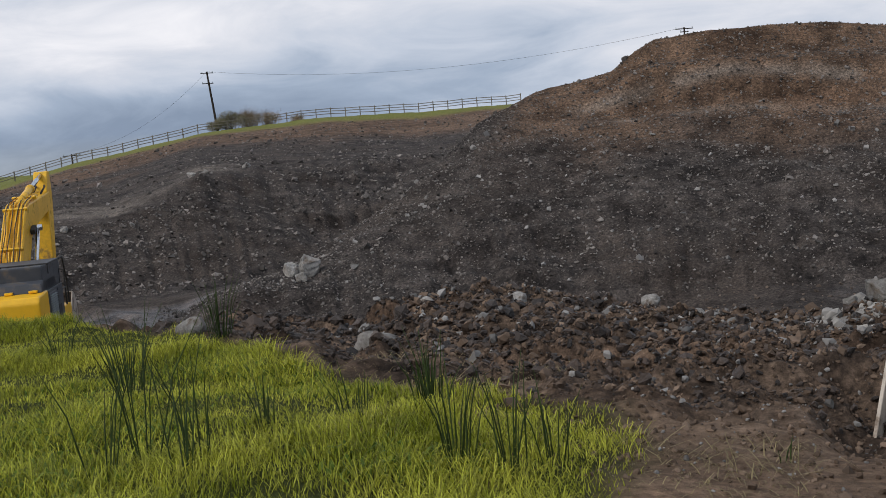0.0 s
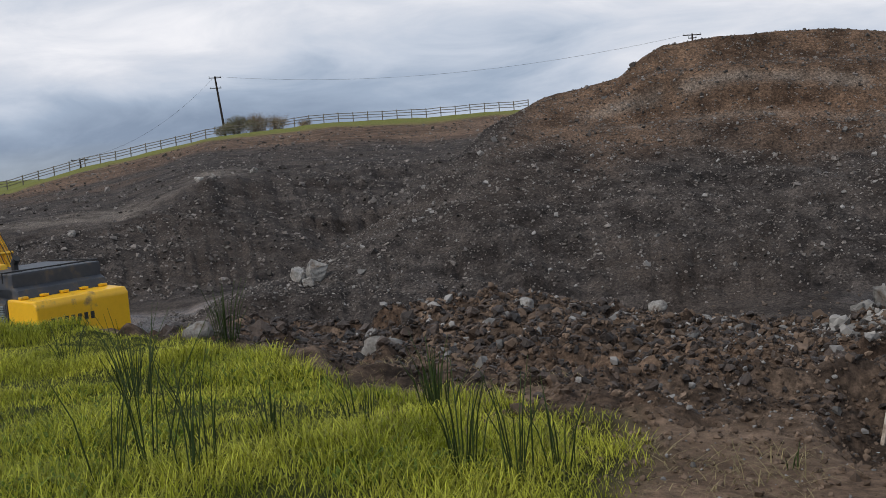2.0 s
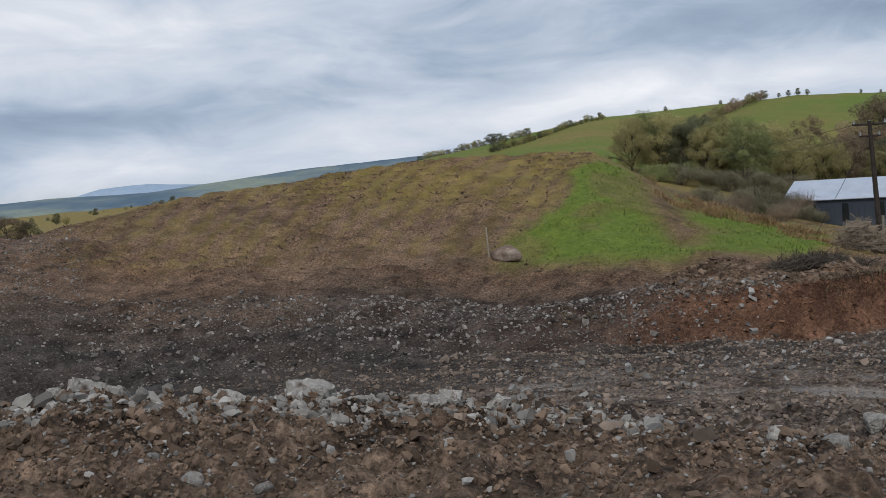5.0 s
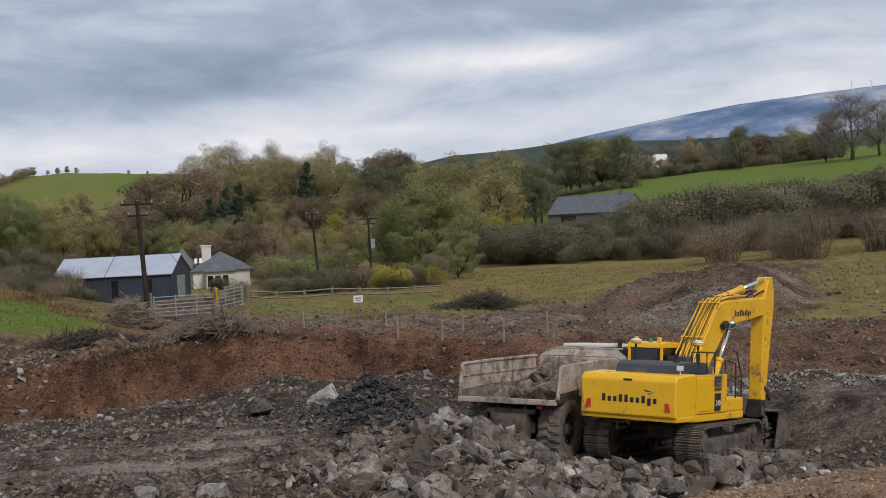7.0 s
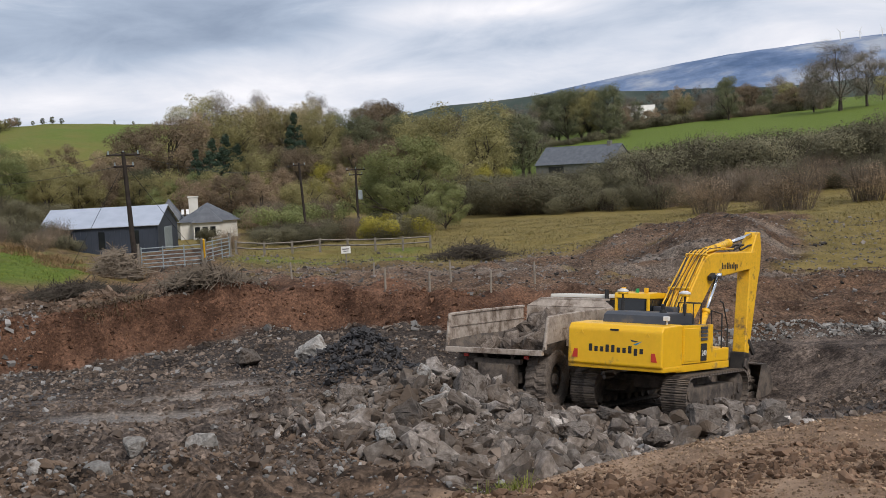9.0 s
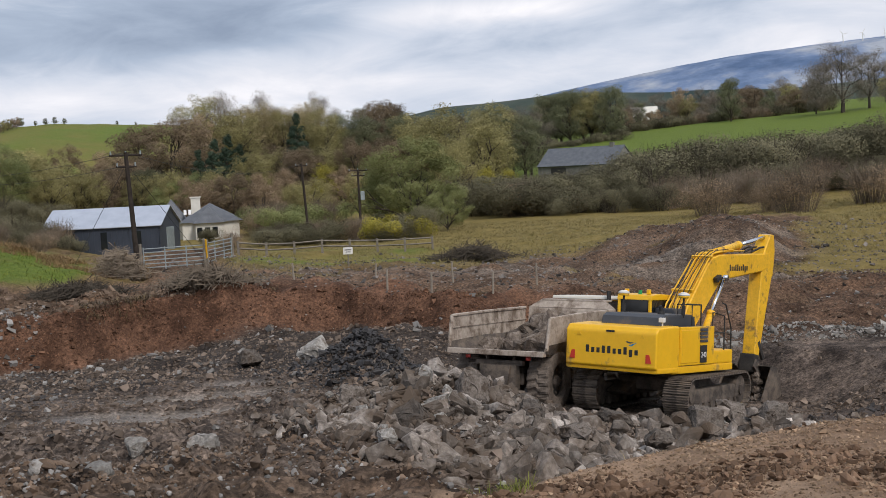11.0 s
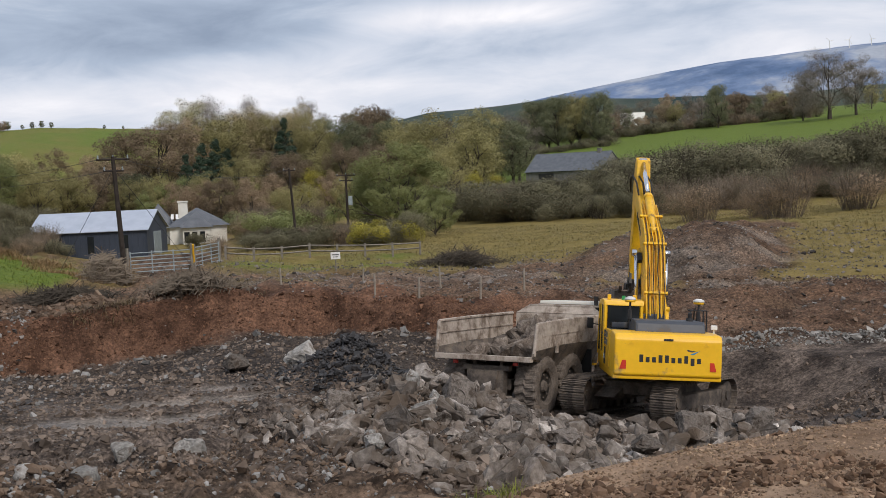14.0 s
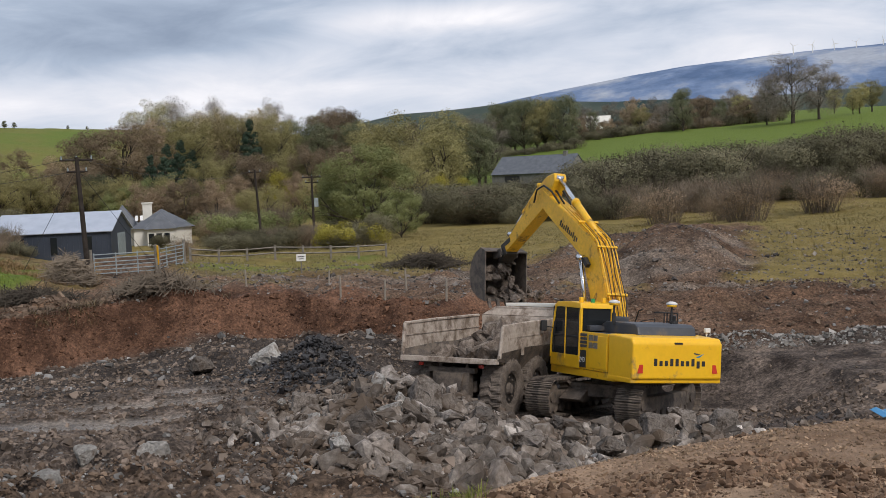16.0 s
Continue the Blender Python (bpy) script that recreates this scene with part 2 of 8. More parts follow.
def hose(bm, points, r, sides=6):
    """One bent tube through the points, closed at its ends."""
    p = [Vector(q) for q in points]
    rings = []
    for i, q in enumerate(p):
        d = (p[min(i + 1, len(p) - 1)] - p[max(i - 1, 0)]).normalized()
        u = d.cross(Vector((0, 0, 1)) if abs(d.z) < 0.9 else Vector((1, 0, 0))).normalized()
        v = d.cross(u)
        rings.append([bm.verts.new(q + (u * math.cos(2 * math.pi * k / sides) + v * math.sin(2 * math.pi * k / sides)) * r) for k in range(sides)])
    for a, b in zip(rings, rings[1:]):
        for k in range(sides):
            bm.faces.new((a[k], a[(k + 1) % sides], b[(k + 1) % sides], b[k]))
    bm.faces.new(list(reversed(rings[0]))), bm.faces.new(rings[-1])
    return bm


def polar(az, r, z=0.0):
    a = radians(az)
    return Vector((r * math.sin(a), r * math.cos(a), z))


# ---- the ground: one sheet, described by contour lines round the lookout (bearing, distance, height) ----
NEAR_EDGE = [(-30, 16, -.15), (-20, 15.6, -.2), (-11.4, 12.5, -.2), (-4.2, 9.9, -.2), (1, 9.1, -.3), (5, 8.5, -.33), (15, 8.5, -.5), (30, 9, -.65), (45, 9, -.8), (60, 9, -.85), (75, 8, -.6), (88, 7.6, -.45), (91.4, 7.8, -.5), (95, 8.6, -.55), (100, 9.3, -.55), (105, 9.8, -.5), (109, 10.3, -.5), (120, 11.5, -.5)]
BANK_FOOT = [(-30, 17, -.8), (-20, 16.5, -.75), (-11, 15, -.75), (-4, 13, -.9), (5, 12, -.8), (30, 13, -.95), (45, 13, -1.05), (60, 13, -1.35), (75, 12.5, -1.5), (82, 12.5, -1.8), (86, 14.5, -2.5), (88, 15.5, -2.85), (92, 16, -3.1), (100, 15, -3.2), (110, 14, -2.9), (120, 15, -2.8)]
SPOIL_CREST = [(-30, 20, -1.6), (-20, 19, -1.5), (-12, 19, -1.3), (-10, 19, -1.0), (-4, 19, -1.33), (-1, 20, -1.12), (3.6, 20.5, -1.1), (6.6, 20, -1.34), (9, 19.5, -1.46), (13, 19, -1.62), (17, 18.5, -1.6), (19, 18.5, -1.45), (25.6, 18.5, -1.35), (30, 18.5, -1.2), (41, 18.5, -1.2), (43, 18.5, -1.4), (50, 18.5, -1.6), (56, 18.5, -1.75), (62, 20, -2.3), (70, 20, -2.8), (76, 21, -3.1), (80, 24, -3.5), (82, 25.5, -3.45), (84, 26, -3.3), (86, 26.3, -3.12), (89.4, 26.6, -2.98), (91, 26.5, -3.15), (95, 26, -3.65), (100, 26, -4.1), (104, 26, -4.0), (110, 26, -4.1), (120, 25, -4.4)]
FLOOR_NEAR = [(-30, 27, -4.8), (-12, 27, -4.8), (0, 28, -4.6), (20, 26, -4.6), (40, 26, -4.4), (55, 28, -4.4), (64, 30, -4.3), (75, 33, -4.4), (85, 31, -4.5), (95, 29, -4.7), (110, 31, -4.8), (120, 31, -4.8)]
FLOOR_FAR = [(-30, 58, -5), (-17, 57, -5), (-12, 46, -4.95), (-8, 45, -4.95), (-5, 43.5, -5), (5, 44, -5), (20, 45, -5), (44, 46, -4.9), (54, 46.5, -4.9), (64, 48, -4.8), (72, 47, -4.7), (80, 48, -4.6), (85, 49, -4.5), (90, 46, -4.6), (96, 45, -4.8), (104, 44, -4.9), (110, 45, -4.7), (120, 45, -4.7)]
FACE_TOP = [(-30, 60, -4.6), (-17, 59, -4.6), (-12, 48, -4.8), (-9.4, 47.5, -3.6), (-6, 48, -3.85), (5.5, 47, -3.9), (15.4, 47, -3.9), (30, 48, -3.7), (44, 50, -3.9), (54, 50.5, -3.9), (65, 50, -3.9), (68, 49, -3.2), (72, 48.5, -2.7), (77.5, 49.5, -2.75), (84, 50.5, -3.0), (90, 48, -3.5), (96.5, 48.5, -3.6), (103, 50, -3.55), (110, 52, -3.7), (120, 52, -3.6)]
SLOPE_MID = [(-30, 59.5, -4.9), (-14, 59, -4.9), (-12, 50, -4.75), (-9.4, 50, -3.75), (-6, 52, -3.3), (-1, 54, -1.8), (2, 57, .2), (4.6, 60, 1.2), (10, 59, .5), (16.6, 58, -.33), (28, 58, -.8), (36, 58, -1.6), (43, 57, -2.7), (50, 56, -3.05), (60, 54, -3.65), (66, 53, -3.6), (70, 54, -3.1), (77, 58, -3.2), (85, 62, -3.6), (95, 66, -3.9), (98, 58, -4.05), (104, 58, -3.8), (110, 60, -3.9), (120, 60, -3.8)]
MOUND_CREST = [(-30, 60.5, -4.9), (-14, 60, -4.9), (-12, 53, -4.8), (-9.4, 52, -3.95), (-7.3, 53, -3.6), (-5, 55, -2.85), (-1.4, 58, -1.05), (.5, 60, .35), (2, 62, 1.8), (4.8, 65, 3.15), (8.2, 65, 3.9), (9.3, 66, 4.9), (10.2, 66, 5.4), (13.3, 66, 5.6), (17, 67, 5.4), (24.1, 69, 4.35), (29.7, 71, 2.67), (34.6, 73, .98), (38.5, 77, -.05), (43.7, 80, 1.4), (50, 82, 2.2), (56.6, 82, 3.0), (64, 80, 2.85), (65.2, 79, 1.9), (67.6, 76, -.28)]
MOUND_CREST += [(72, 72, -2.1), (74.7, 70, -3.1), (77, 70, -3.3), (80, 80, -3.2), (85, 80, -3.7), (90.7, 85, -4.05), (95, 85, -3.9), (97.5, 74, -3.4), (101, 74, -2.7), (103.6, 75, -2.4), (106, 77, -2.7), (109, 80, -2.8), (120, 80, -2.2)]
BEHIND = [(-30, 61.5, -4.9), (-14, 61, -4.9), (-12, 60, -4.9), (-7.3, 64, -4.9), (-4.6, 72, -4.2), (0, 80, -2.5), (5, 85, 0), (10, 85, 3), (24, 90, 2), (38, 100, -1.5), (44, 110, -1), (57, 110, 0), (64, 105, 0), (68, 100, -3), (75, 90, -4), (80, 95, -4.2), (90, 110, -4.3), (100, 110, -4.4), (110, 110, -3.5), (120, 110, -3)]
PLATEAU = [(-30, 76, -1.9), (-17, 75, -1.75), (-14.5, 75, -1.8), (-10.6, 82, .2), (-7.4, 92, 0), (-4, 96, -.1), (-.8, 100, -.3), (5, 105, 1), (20, 110, 0), (40, 140, -3), (57, 150, 0), (64, 150, 1), (75, 125, -5), (90, 150, -4.5), (100, 140, -4.5), (110, 140, -3), (120, 140, -3)]
RIM = [(-30, 170, -1.5), (-19, 170, -.4), (-15.9, 170, 1.6), (-10.2, 170, 4.2), (-5.2, 170, 4.9), (-.6, 170, 4.5), (5, 170, 4.6), (12, 170, 3), (25, 180, -3), (40, 200, -5), (57, 230, 5), (64, 230, 6), (75, 200, -4), (90, 180, -4.3), (96, 180, -3), (103, 180, -.5), (110, 180, 1.5), (120, 180, 3)]
HILL = [(-30, 420, -12), (20, 420, -10), (40, 420, -6), (50, 420, 2), (57, 420, 9.5), (64, 420, 18.5), (73, 420, 21.5), (85, 420, 17), (92, 420, 8), (100, 420, 11.5), (109, 420, 15.5), (120, 420, 18)]
PLAIN = [(-30, 1300, -28), (30, 1300, -22), (40, 1300, -10), (50, 1300, 4), (64, 1300, 14), (85, 1300, 16), (95, 1300, 30), (110, 1300, 42), (120, 1300, 44)]
CONTOURS = [NEAR_EDGE, BANK_FOOT, SPOIL_CREST, FLOOR_NEAR, FLOOR_FAR, FACE_TOP, SLOPE_MID, MOUND_CREST, BEHIND, PLATEAU, RIM, HILL, PLAIN]


def lattice(ix, iy, seed):
    h = (ix * 374761393 + iy * 668265263 + seed * 974711) & 0xFFFFFFFF
    h = ((h ^ (h >> 13)) * 1274126177) & 0xFFFFFFFF
    return ((h ^ (h >> 16)) & 0xFFFF) / 65535.0


def value_noise(x, y, seed):
    ix, iy = np.floor(x).astype(np.int64), np.floor(y).astype(np.int64)
    fx, fy = x - ix, y - iy
    fx, fy = fx * fx * (3 - 2 * fx), fy * fy * (3 - 2 * fy)
    a, b = lattice(ix, iy, seed), lattice(ix + 1, iy, seed)
    c, d = lattice(ix, iy + 1, seed), lattice(ix + 1, iy + 1, seed)
    return (a + (b - a) * fx) * (1 - fy) + (c + (d - c) * fx) * fy


def fbm(x, y, size, octaves, seed, gain=0.5):
    """Noise about zero, of features that are size metres across."""
    x, y = np.asarray(x, float), np.asarray(y, float)
    total, amp, norm = 0.0, 1.0, 0.0
    f = 1.0 / size
    for k in range(octaves):
        total = total + amp * (value_noise(x * f + 17.3 * k, y * f - 9.1 * k, seed + k) - 0.5)
        norm += amp
        amp, f = amp * gain, f * 2.03
    return 2 * total / norm


def contour(c, az):
    a = np.array(c, float)
    return np.interp(az, a[:, 0], a[:, 1]), np.interp(az, a[:, 0], a[:, 2])


def step(x, a, b):
    s = np.clip((x - a) / (b - a), 0, 1)
    return s * s * (3 - 2 * s)


def ground_base(az, r):
    """Height of the bare land form."""
    az, r = np.broadcast_arrays(np.asarray(az, float), np.asarray(r, float))
    out = np.zeros(r.shape)
    pr, pz = np.zeros(r.shape), np.zeros(r.shape)
    for c in CONTOURS:
        cr, cz = contour(c, az)
        f = np.clip((r - pr) / (cr - pr), 0, 1)
        f = 0.65 * f + 0.35 * f * f * (3 - 2 * f)
        if c is MOUND_CREST:
            # benches run round the big mound
            f = np.clip(f + 0.055 * np.sin(4 * np.pi * f + 0.4) * step(az, 4, 8) * (1 - step(az, 33, 38)), 0, 1)
        out = np.where(r >= pr, pz + (cz - pz) * f, out)
        pr, pz = cr, cz
    return out


def dozer_lanes(az, r, x, y):
    """Slanting lanes that a bulldozer left up the tip, -1 to 1, soft-edged and uneven."""
    u = az - 0.20 * (r - 62) + 0.5 * fbm(x, y, 9, 2, 37)
    return np.tanh(1.6 * np.sin(u * 5.2 + 1.6 * np.sin(u * 0.83)) + 0.8 * fbm(x, y, 1.1, 3, 41))


def cleat_marks(az, r, x, y):
    """Short ridges that the tracks pressed across the lanes."""
    return np.sin(r * 5.2 + az * 0.9 + 2.2 * np.floor((az - 0.20 * r) * 0.573) + 1.0 * fbm(x, y, 3, 2, 40)) * np.clip(0.55 + 1.2 * fbm(x, y, 4, 2, 39), 0, 1.2)


def zones(az, r):
    """Shares of grass, clay, black shale and meadow, and the roughness of the surface."""
    az, r = np.broadcast_arrays(np.asarray(az, float), np.asarray(r, float))
    x, y = r * np.sin(np.radians(az)), r * np.cos(np.radians(az))
    n1, n2 = fbm(x, y, 3.0, 3, 11), fbm(x, y, 9.0, 3, 23)
    near, _ = contour(NEAR_EDGE, az)
    face, _ = contour(FACE_TOP, az)
    mid, _ = contour(SLOPE_MID, az)
    crest, _ = contour(MOUND_CREST, az)
    floor_far, _ = contour(FLOOR_FAR, az)
    floor_near, _ = contour(FLOOR_NEAR, az)
    spoil, _ = contour(SPOIL_CREST, az)
    # lush grass round the lookout
    edge = near + n1 * 1.2
    grass = (1 - step(r, edge - 0.5, edge + 0.3)) * (1 - step(az + n2 * 3 + n1 * 5, 2.0, 7.0)) * (az > -60)
    grass = np.maximum(grass, 1 - step(r + n1 * 1.5, 3.2, 4.3))
    # black shale on the pit floor and its lower slopes
    shale = step(r, floor_near - 3 + n1 * 2, floor_near + n1 * 2) * (1 - step(r, mid - 5 + n2 * 6 + n1 * 2, mid + 3.5 + n2 * 6 + n1 * 2) * np.maximum(step(az + n2 * 2, 1.5, 5), step(r, 112 + n2 * 12, 128 + n2 * 12)))
    shale *= 1 - step(az, 62, 70) * step(r, floor_far - 0.6, floor_far + 0.4)
    shale = np.maximum(shale, step(az + 6 * n2, 52, 66) * (1 - step(az, 88, 93)) * step(r, 14 + n2 * 4, 18 + n2 * 4) * (1 - step(r, floor_far - 2, floor_far)))
    shale = np.maximum(shale, step(az, 88, 94) * step(r, near + 0.8, near + 1.5) * (1 - step(r, floor_far - 2, floor_far)))
    shale = np.maximum(shale, (1 - step(az, 2 + n2 * 3, 6 + n2 * 3)) * step(r, mid, mid + 2) * (1 - step(r, 115 + n2 * 20, 135 + n2 * 20)))
    # red-brown clay: worked faces and the tops of the tips
    clay = 1 - np.maximum(shale, grass)
    # thin grass on the tips, meadows beyond
    green_tip = step(az, 59.5 + n1 * 2 + n2 * 1.5 + (r - 62) * 0.22, 61 + n1 * 2 + n2 * 1.5 + (r - 62) * 0.22) * (0.7 + 0.3 * step(n1 + n2, -0.5, -0.1)) * (1 - step(az + n1, 73.2, 74.6)) * step(r, mid + 3, mid + 7) * (1 - step(r, crest + 25, crest + 35))
    bare_lane = np.exp(-((az - 66.6 - (75 - r) * 0.11 + 0.5 * n1) / 0.75) ** 2) * step(r, 60, 63)
    green_tip = green_tip * (1 - 0.85 * bare_lane)
    thin = step(az, 38, 44) * (1 - step(az, 75, 77)) * step(r, mid + 4 + n1 * 2, mid + 9 + n1 * 2) * np.clip(0.42 + 0.6 * n2 + 0.20 * dozer_lanes(az, r, x, y) + 0.30 * fbm(x, y, 0.8, 2, 43), 0, 1)
    rim_turf = (1 - step(az, 5, 8)) * step(r, 150 + n1 * 3, 156 + n1 * 3)
    field = step(az + n1, 79.5, 81) * step(r, 66 + n2 * 5 + np.maximum(0, az - 90) * 1.0, 72 + n2 * 5 + np.maximum(0, az - 90) * 1.0) * (1 - 0.9 * step(az, 96 + n1, 98 + n1) * (1 - step(az + n1 * 2, 104.8, 106.5)) * (1 - step(r, 69, 72)))
    field = np.maximum(field, step(az + n1 * 2, 104.8, 106.5) * step(r, 56 + n2 * 3, 60 + n2 * 3) * 0.9)
    field = np.maximum(field, step(r, np.maximum(crest + 18, 100), np.maximum(crest + 30, 115)) * (az > 6))
    meadow = np.clip(np.maximum(np.maximum(green_tip, thin), np.maximum(rim_turf, field)), 0, 1)
    far_green = step(r, 165, 190) * step(az, 50, 56) * (0.62 + 0.5 * n2 + 0.9 * fbm(x, y, 45, 3, 29))
    far_green = np.maximum(far_green, step(r, 160, 175) * step(az, 90, 93))
    lane_side = step(az, 78, 81) * (1 - step(az, 88, 91)) * step(r, 68, 74) * (1 - step(r, 88, 92)) * np.clip(0.40 + 0.9 * n2 + 0.5 * n1, 0, 1)
    patches = step(az, 78, 82) * (1 - step(az, 99, 103)) * step(r, 51, 54) * (1 - step(r, 68, 72)) * step(n2 + 0.6 * n1, 0.05, 0.35) * 0.6
    meadow = np.maximum(meadow, patches)
    lush = np.clip(np.maximum(np.maximum(green_tip, rim_turf * 0.6), np.maximum(far_green, lane_side)), 0, 1)
    rough = np.where(r < floor_near, 1.0, 0.45)
    return grass, clay, shale, meadow, lush, rough


def ground_height(az, r, detail=True):
    az, r = np.broadcast_arrays(np.asarray(az, float), np.asarray(r, float))
    z = ground_base(az, r)
    x, y = r * np.sin(np.radians(az)), r * np.cos(np.radians(az))
    # the hard standing of the machines, tilting away
    stand = 1 - step(np.hypot(x - 36.2, y + 4.2), 5.8, 9.0)
    z = z + (np.clip(-5.37 - 0.082 * (x - 34.46) + 0.085 * (y + 5.69), -6.0, -4.6) - z) * stand
    if not detail:
        return z
    grass, clay, shale, meadow, lush, rough = zones(az, r)
    near, _ = contour(NEAR_EDGE, az)
    spoil, _ = contour(SPOIL_CREST, az)
    mud = step(r, near - 2, near + 2) * (1 - step(r, spoil + 6, spoil + 12)) * (1 - step(az, 88, 94)) * (1 - stand)
    z = z + mud * (0.22 * fbm(x, y, 1.6, 4, 3) + 0.22 * np.abs(fbm(x, y, 0.6, 3, 5)) + 0.26 * fbm(x, y, 0.30, 2, 6))
    z = z + (1 - mud) * np.clip(r / 20, 0.15, 1) * 0.12 * fbm(x, y, 2.5, 4, 7) * (1 - grass) * (1 - 0.8 * stand)
    z = z + 0.10 * fbm(x, y, 1.2, 3, 9) * grass
    slope = step(r, 40, 46) * (1 - step(r, 105, 130))
    crest, _ = contour(MOUND_CREST, az)
    face_only = 1 - 0.8 * step(r, crest - 12, crest - 4) * (az < 68)
    # rills down the faces, cut by the teeth of the bucket
    z = z + slope * face_only * (0.5 * fbm(x, y, 7.0, 4, 31) + 0.06 * fbm(az * 1.4 + 0.06 * r, r * 0.22, 1.0, 3, 33) + 0.30 * fbm(x, y, 2.4, 4, 34) * (1 + step(az, 62, 66)) + 0.20 * fbm(x, y, 0.9, 3, 35)) * np.where(meadow > 0.5, 0.4, 1.0)
    # lanes and cleat marks of a bulldozer on the grassed tip
    lane = dozer_lanes(az, r, x, y)
    cleats = cleat_marks(az, r, x, y)
    z = z + step(az, 38, 42) * (1 - step(az, 61, 66)) * step(r, 57, 62) * (1 - step(r, 84, 92)) * (0.04 * lane + 0.14 * cleats + 0.20 * fbm(x, y, 0.9, 3, 44))
    # the ragged lip of the clay face
    face, _ = contour(FACE_TOP, az)
    z = z + step(az, 64, 67) * (1 - step(az, 95, 98)) * np.exp(-((r - face) / 2.6) ** 2) * (0.24 * fbm(x, y, 3.5, 3, 45) + 0.26 * fbm(x, y, 0.9, 2, 46))
    z = z - 0.10 * ruts(az, r)
    z = z - 0.30 * np.exp(-((r - 8.55) / 0.75) ** 2) * step(az, 15.5, 18.0) * (1 - step(az, 28.6, 31))
    road = step(az, 97, 99) * step(r, 33, 36) * (1 - step(r, 43, 44.5)) * (1 - step(stand, 0.0, 0.15))
    z = z + road * (ground_base(az, r) + 0.05 * fbm(x, y, 1.5, 3, 53) - z)
    z = z + 1.4 * np.exp(-(np.abs(az - 86.2) / 2.2) ** 1.8 - (np.abs(r - 38.2) / 1.7) ** 1.6)
    bank = step(az, 88, 92) * (1 - step(r, near - 0.6, near + 0.1))
    z = z + bank * (0.07 * fbm(x * 0.55 + y * 0.2, y * 1.6, 0.7, 3, 52) + 0.09 * np.maximum(0, fbm(x, y, 0.9, 3, 95) - 0.05))
    # a mound of tipped earth at the field edge
    z = z + 1.4 * np.exp(-(np.abs(az - 102.1) / 2.6) ** 3 - ((r - 66) / 4.2) ** 2)
    # deep rills down the steep far cutting and the foot of the mound
    behind, _ = contour(BEHIND, az)
    plateau, _ = contour(PLATEAU, az)
    far_foot, _ = contour(FLOOR_FAR, az)
    cut = step(r, behind - 2, behind + 3) * (1 - step(r, plateau - 3, plateau + 8)) * (1 - step(az, 1, 5)) * (az > -30)
    foot = step(r, far_foot, far_foot + 1) * (1 - step(r, far_foot + 5, far_foot + 9)) * (az > -12) * (1 - step(az, 55, 62))
    z = z + (0.24 * cut + 0.15 * foot) * (fbm(az * 4.2 + 0.10 * r, r * 0.06, 1.0, 3, 36) - 0.5 * np.abs(fbm(az * 0.9 + 0.12 * r, r * 0.05, 1.0, 2, 42)))
    z = z + cut * (0.9 * fbm(x, y, 9, 3, 48) + 0.3 * fbm(x, y, 2.2, 3, 49))
    z = z - 0.22 * np.exp(-((r - 62.6 - 0.05 * (az - 10) - 0.5 * fbm(x, y, 8.0, 2, 72)) / 0.5) ** 2) * step(az, 5, 8) * (1 - step(az, 30, 36))
    # a second, fluted working face beside the gully
    edge = 79 + 1.4 * fbm(az * 0.7, r * 0.0, 1.0, 2, 50) + 0.8 * fbm(az * 5.0, r * 0.0, 1.0, 2, 51)
    fall = np.clip((r - edge) / 8, -1, 1)
    z = z + 0.42 * (np.tanh((r - edge) / 0.45) - fall) * (np.abs(fall) < 1) * step(az, -7.0, -5.8) * (1 - step(az, -2.2, -0.6))
    z = z + step(r, 115, 150) * (1.2 * fbm(x, y, 60, 4, 41) * step(r, 200, 400) + 0.15 * fbm(x, y, 5, 3, 43))
    z = z + step(r, 380, 1200) * 9 * fbm(x, y, 300, 4, 47)
    return z


def ruts(az, r):
    """Wheel ruts that run across the bare plateau and the pit floor."""
    x, y = r * np.sin(np.radians(az)), r * np.cos(np.radians(az))
    far = step(az, 77, 82) * step(r, 52, 54) * (1 - step(r, 68, 74)) * 0.62 * step(fbm(az * 0.05, r * 0.55 - az * 0.16, 1.0, 2, 91) + 0.25 * fbm(x, y, 1.5, 2, 92), 0.05, 0.55)
    floor = step(az, 56, 62) * (1 - step(az, 91, 94)) * step(r, 28, 30.5) * (1 - step(r, 37, 39)) * step(fbm(az * 0.14 + r * 0.04, r * 0.8 + az * 0.04, 1.0, 3, 93), 0.10, 0.36)
    return np.maximum(far, floor)


def on_ground(az, r):
    return polar(az, r, float(ground_height(az, r)))


def ground_at(x, y):
    return float(ground_height(math.degrees(math.atan2(x, y)), math.hypot(x, y)))


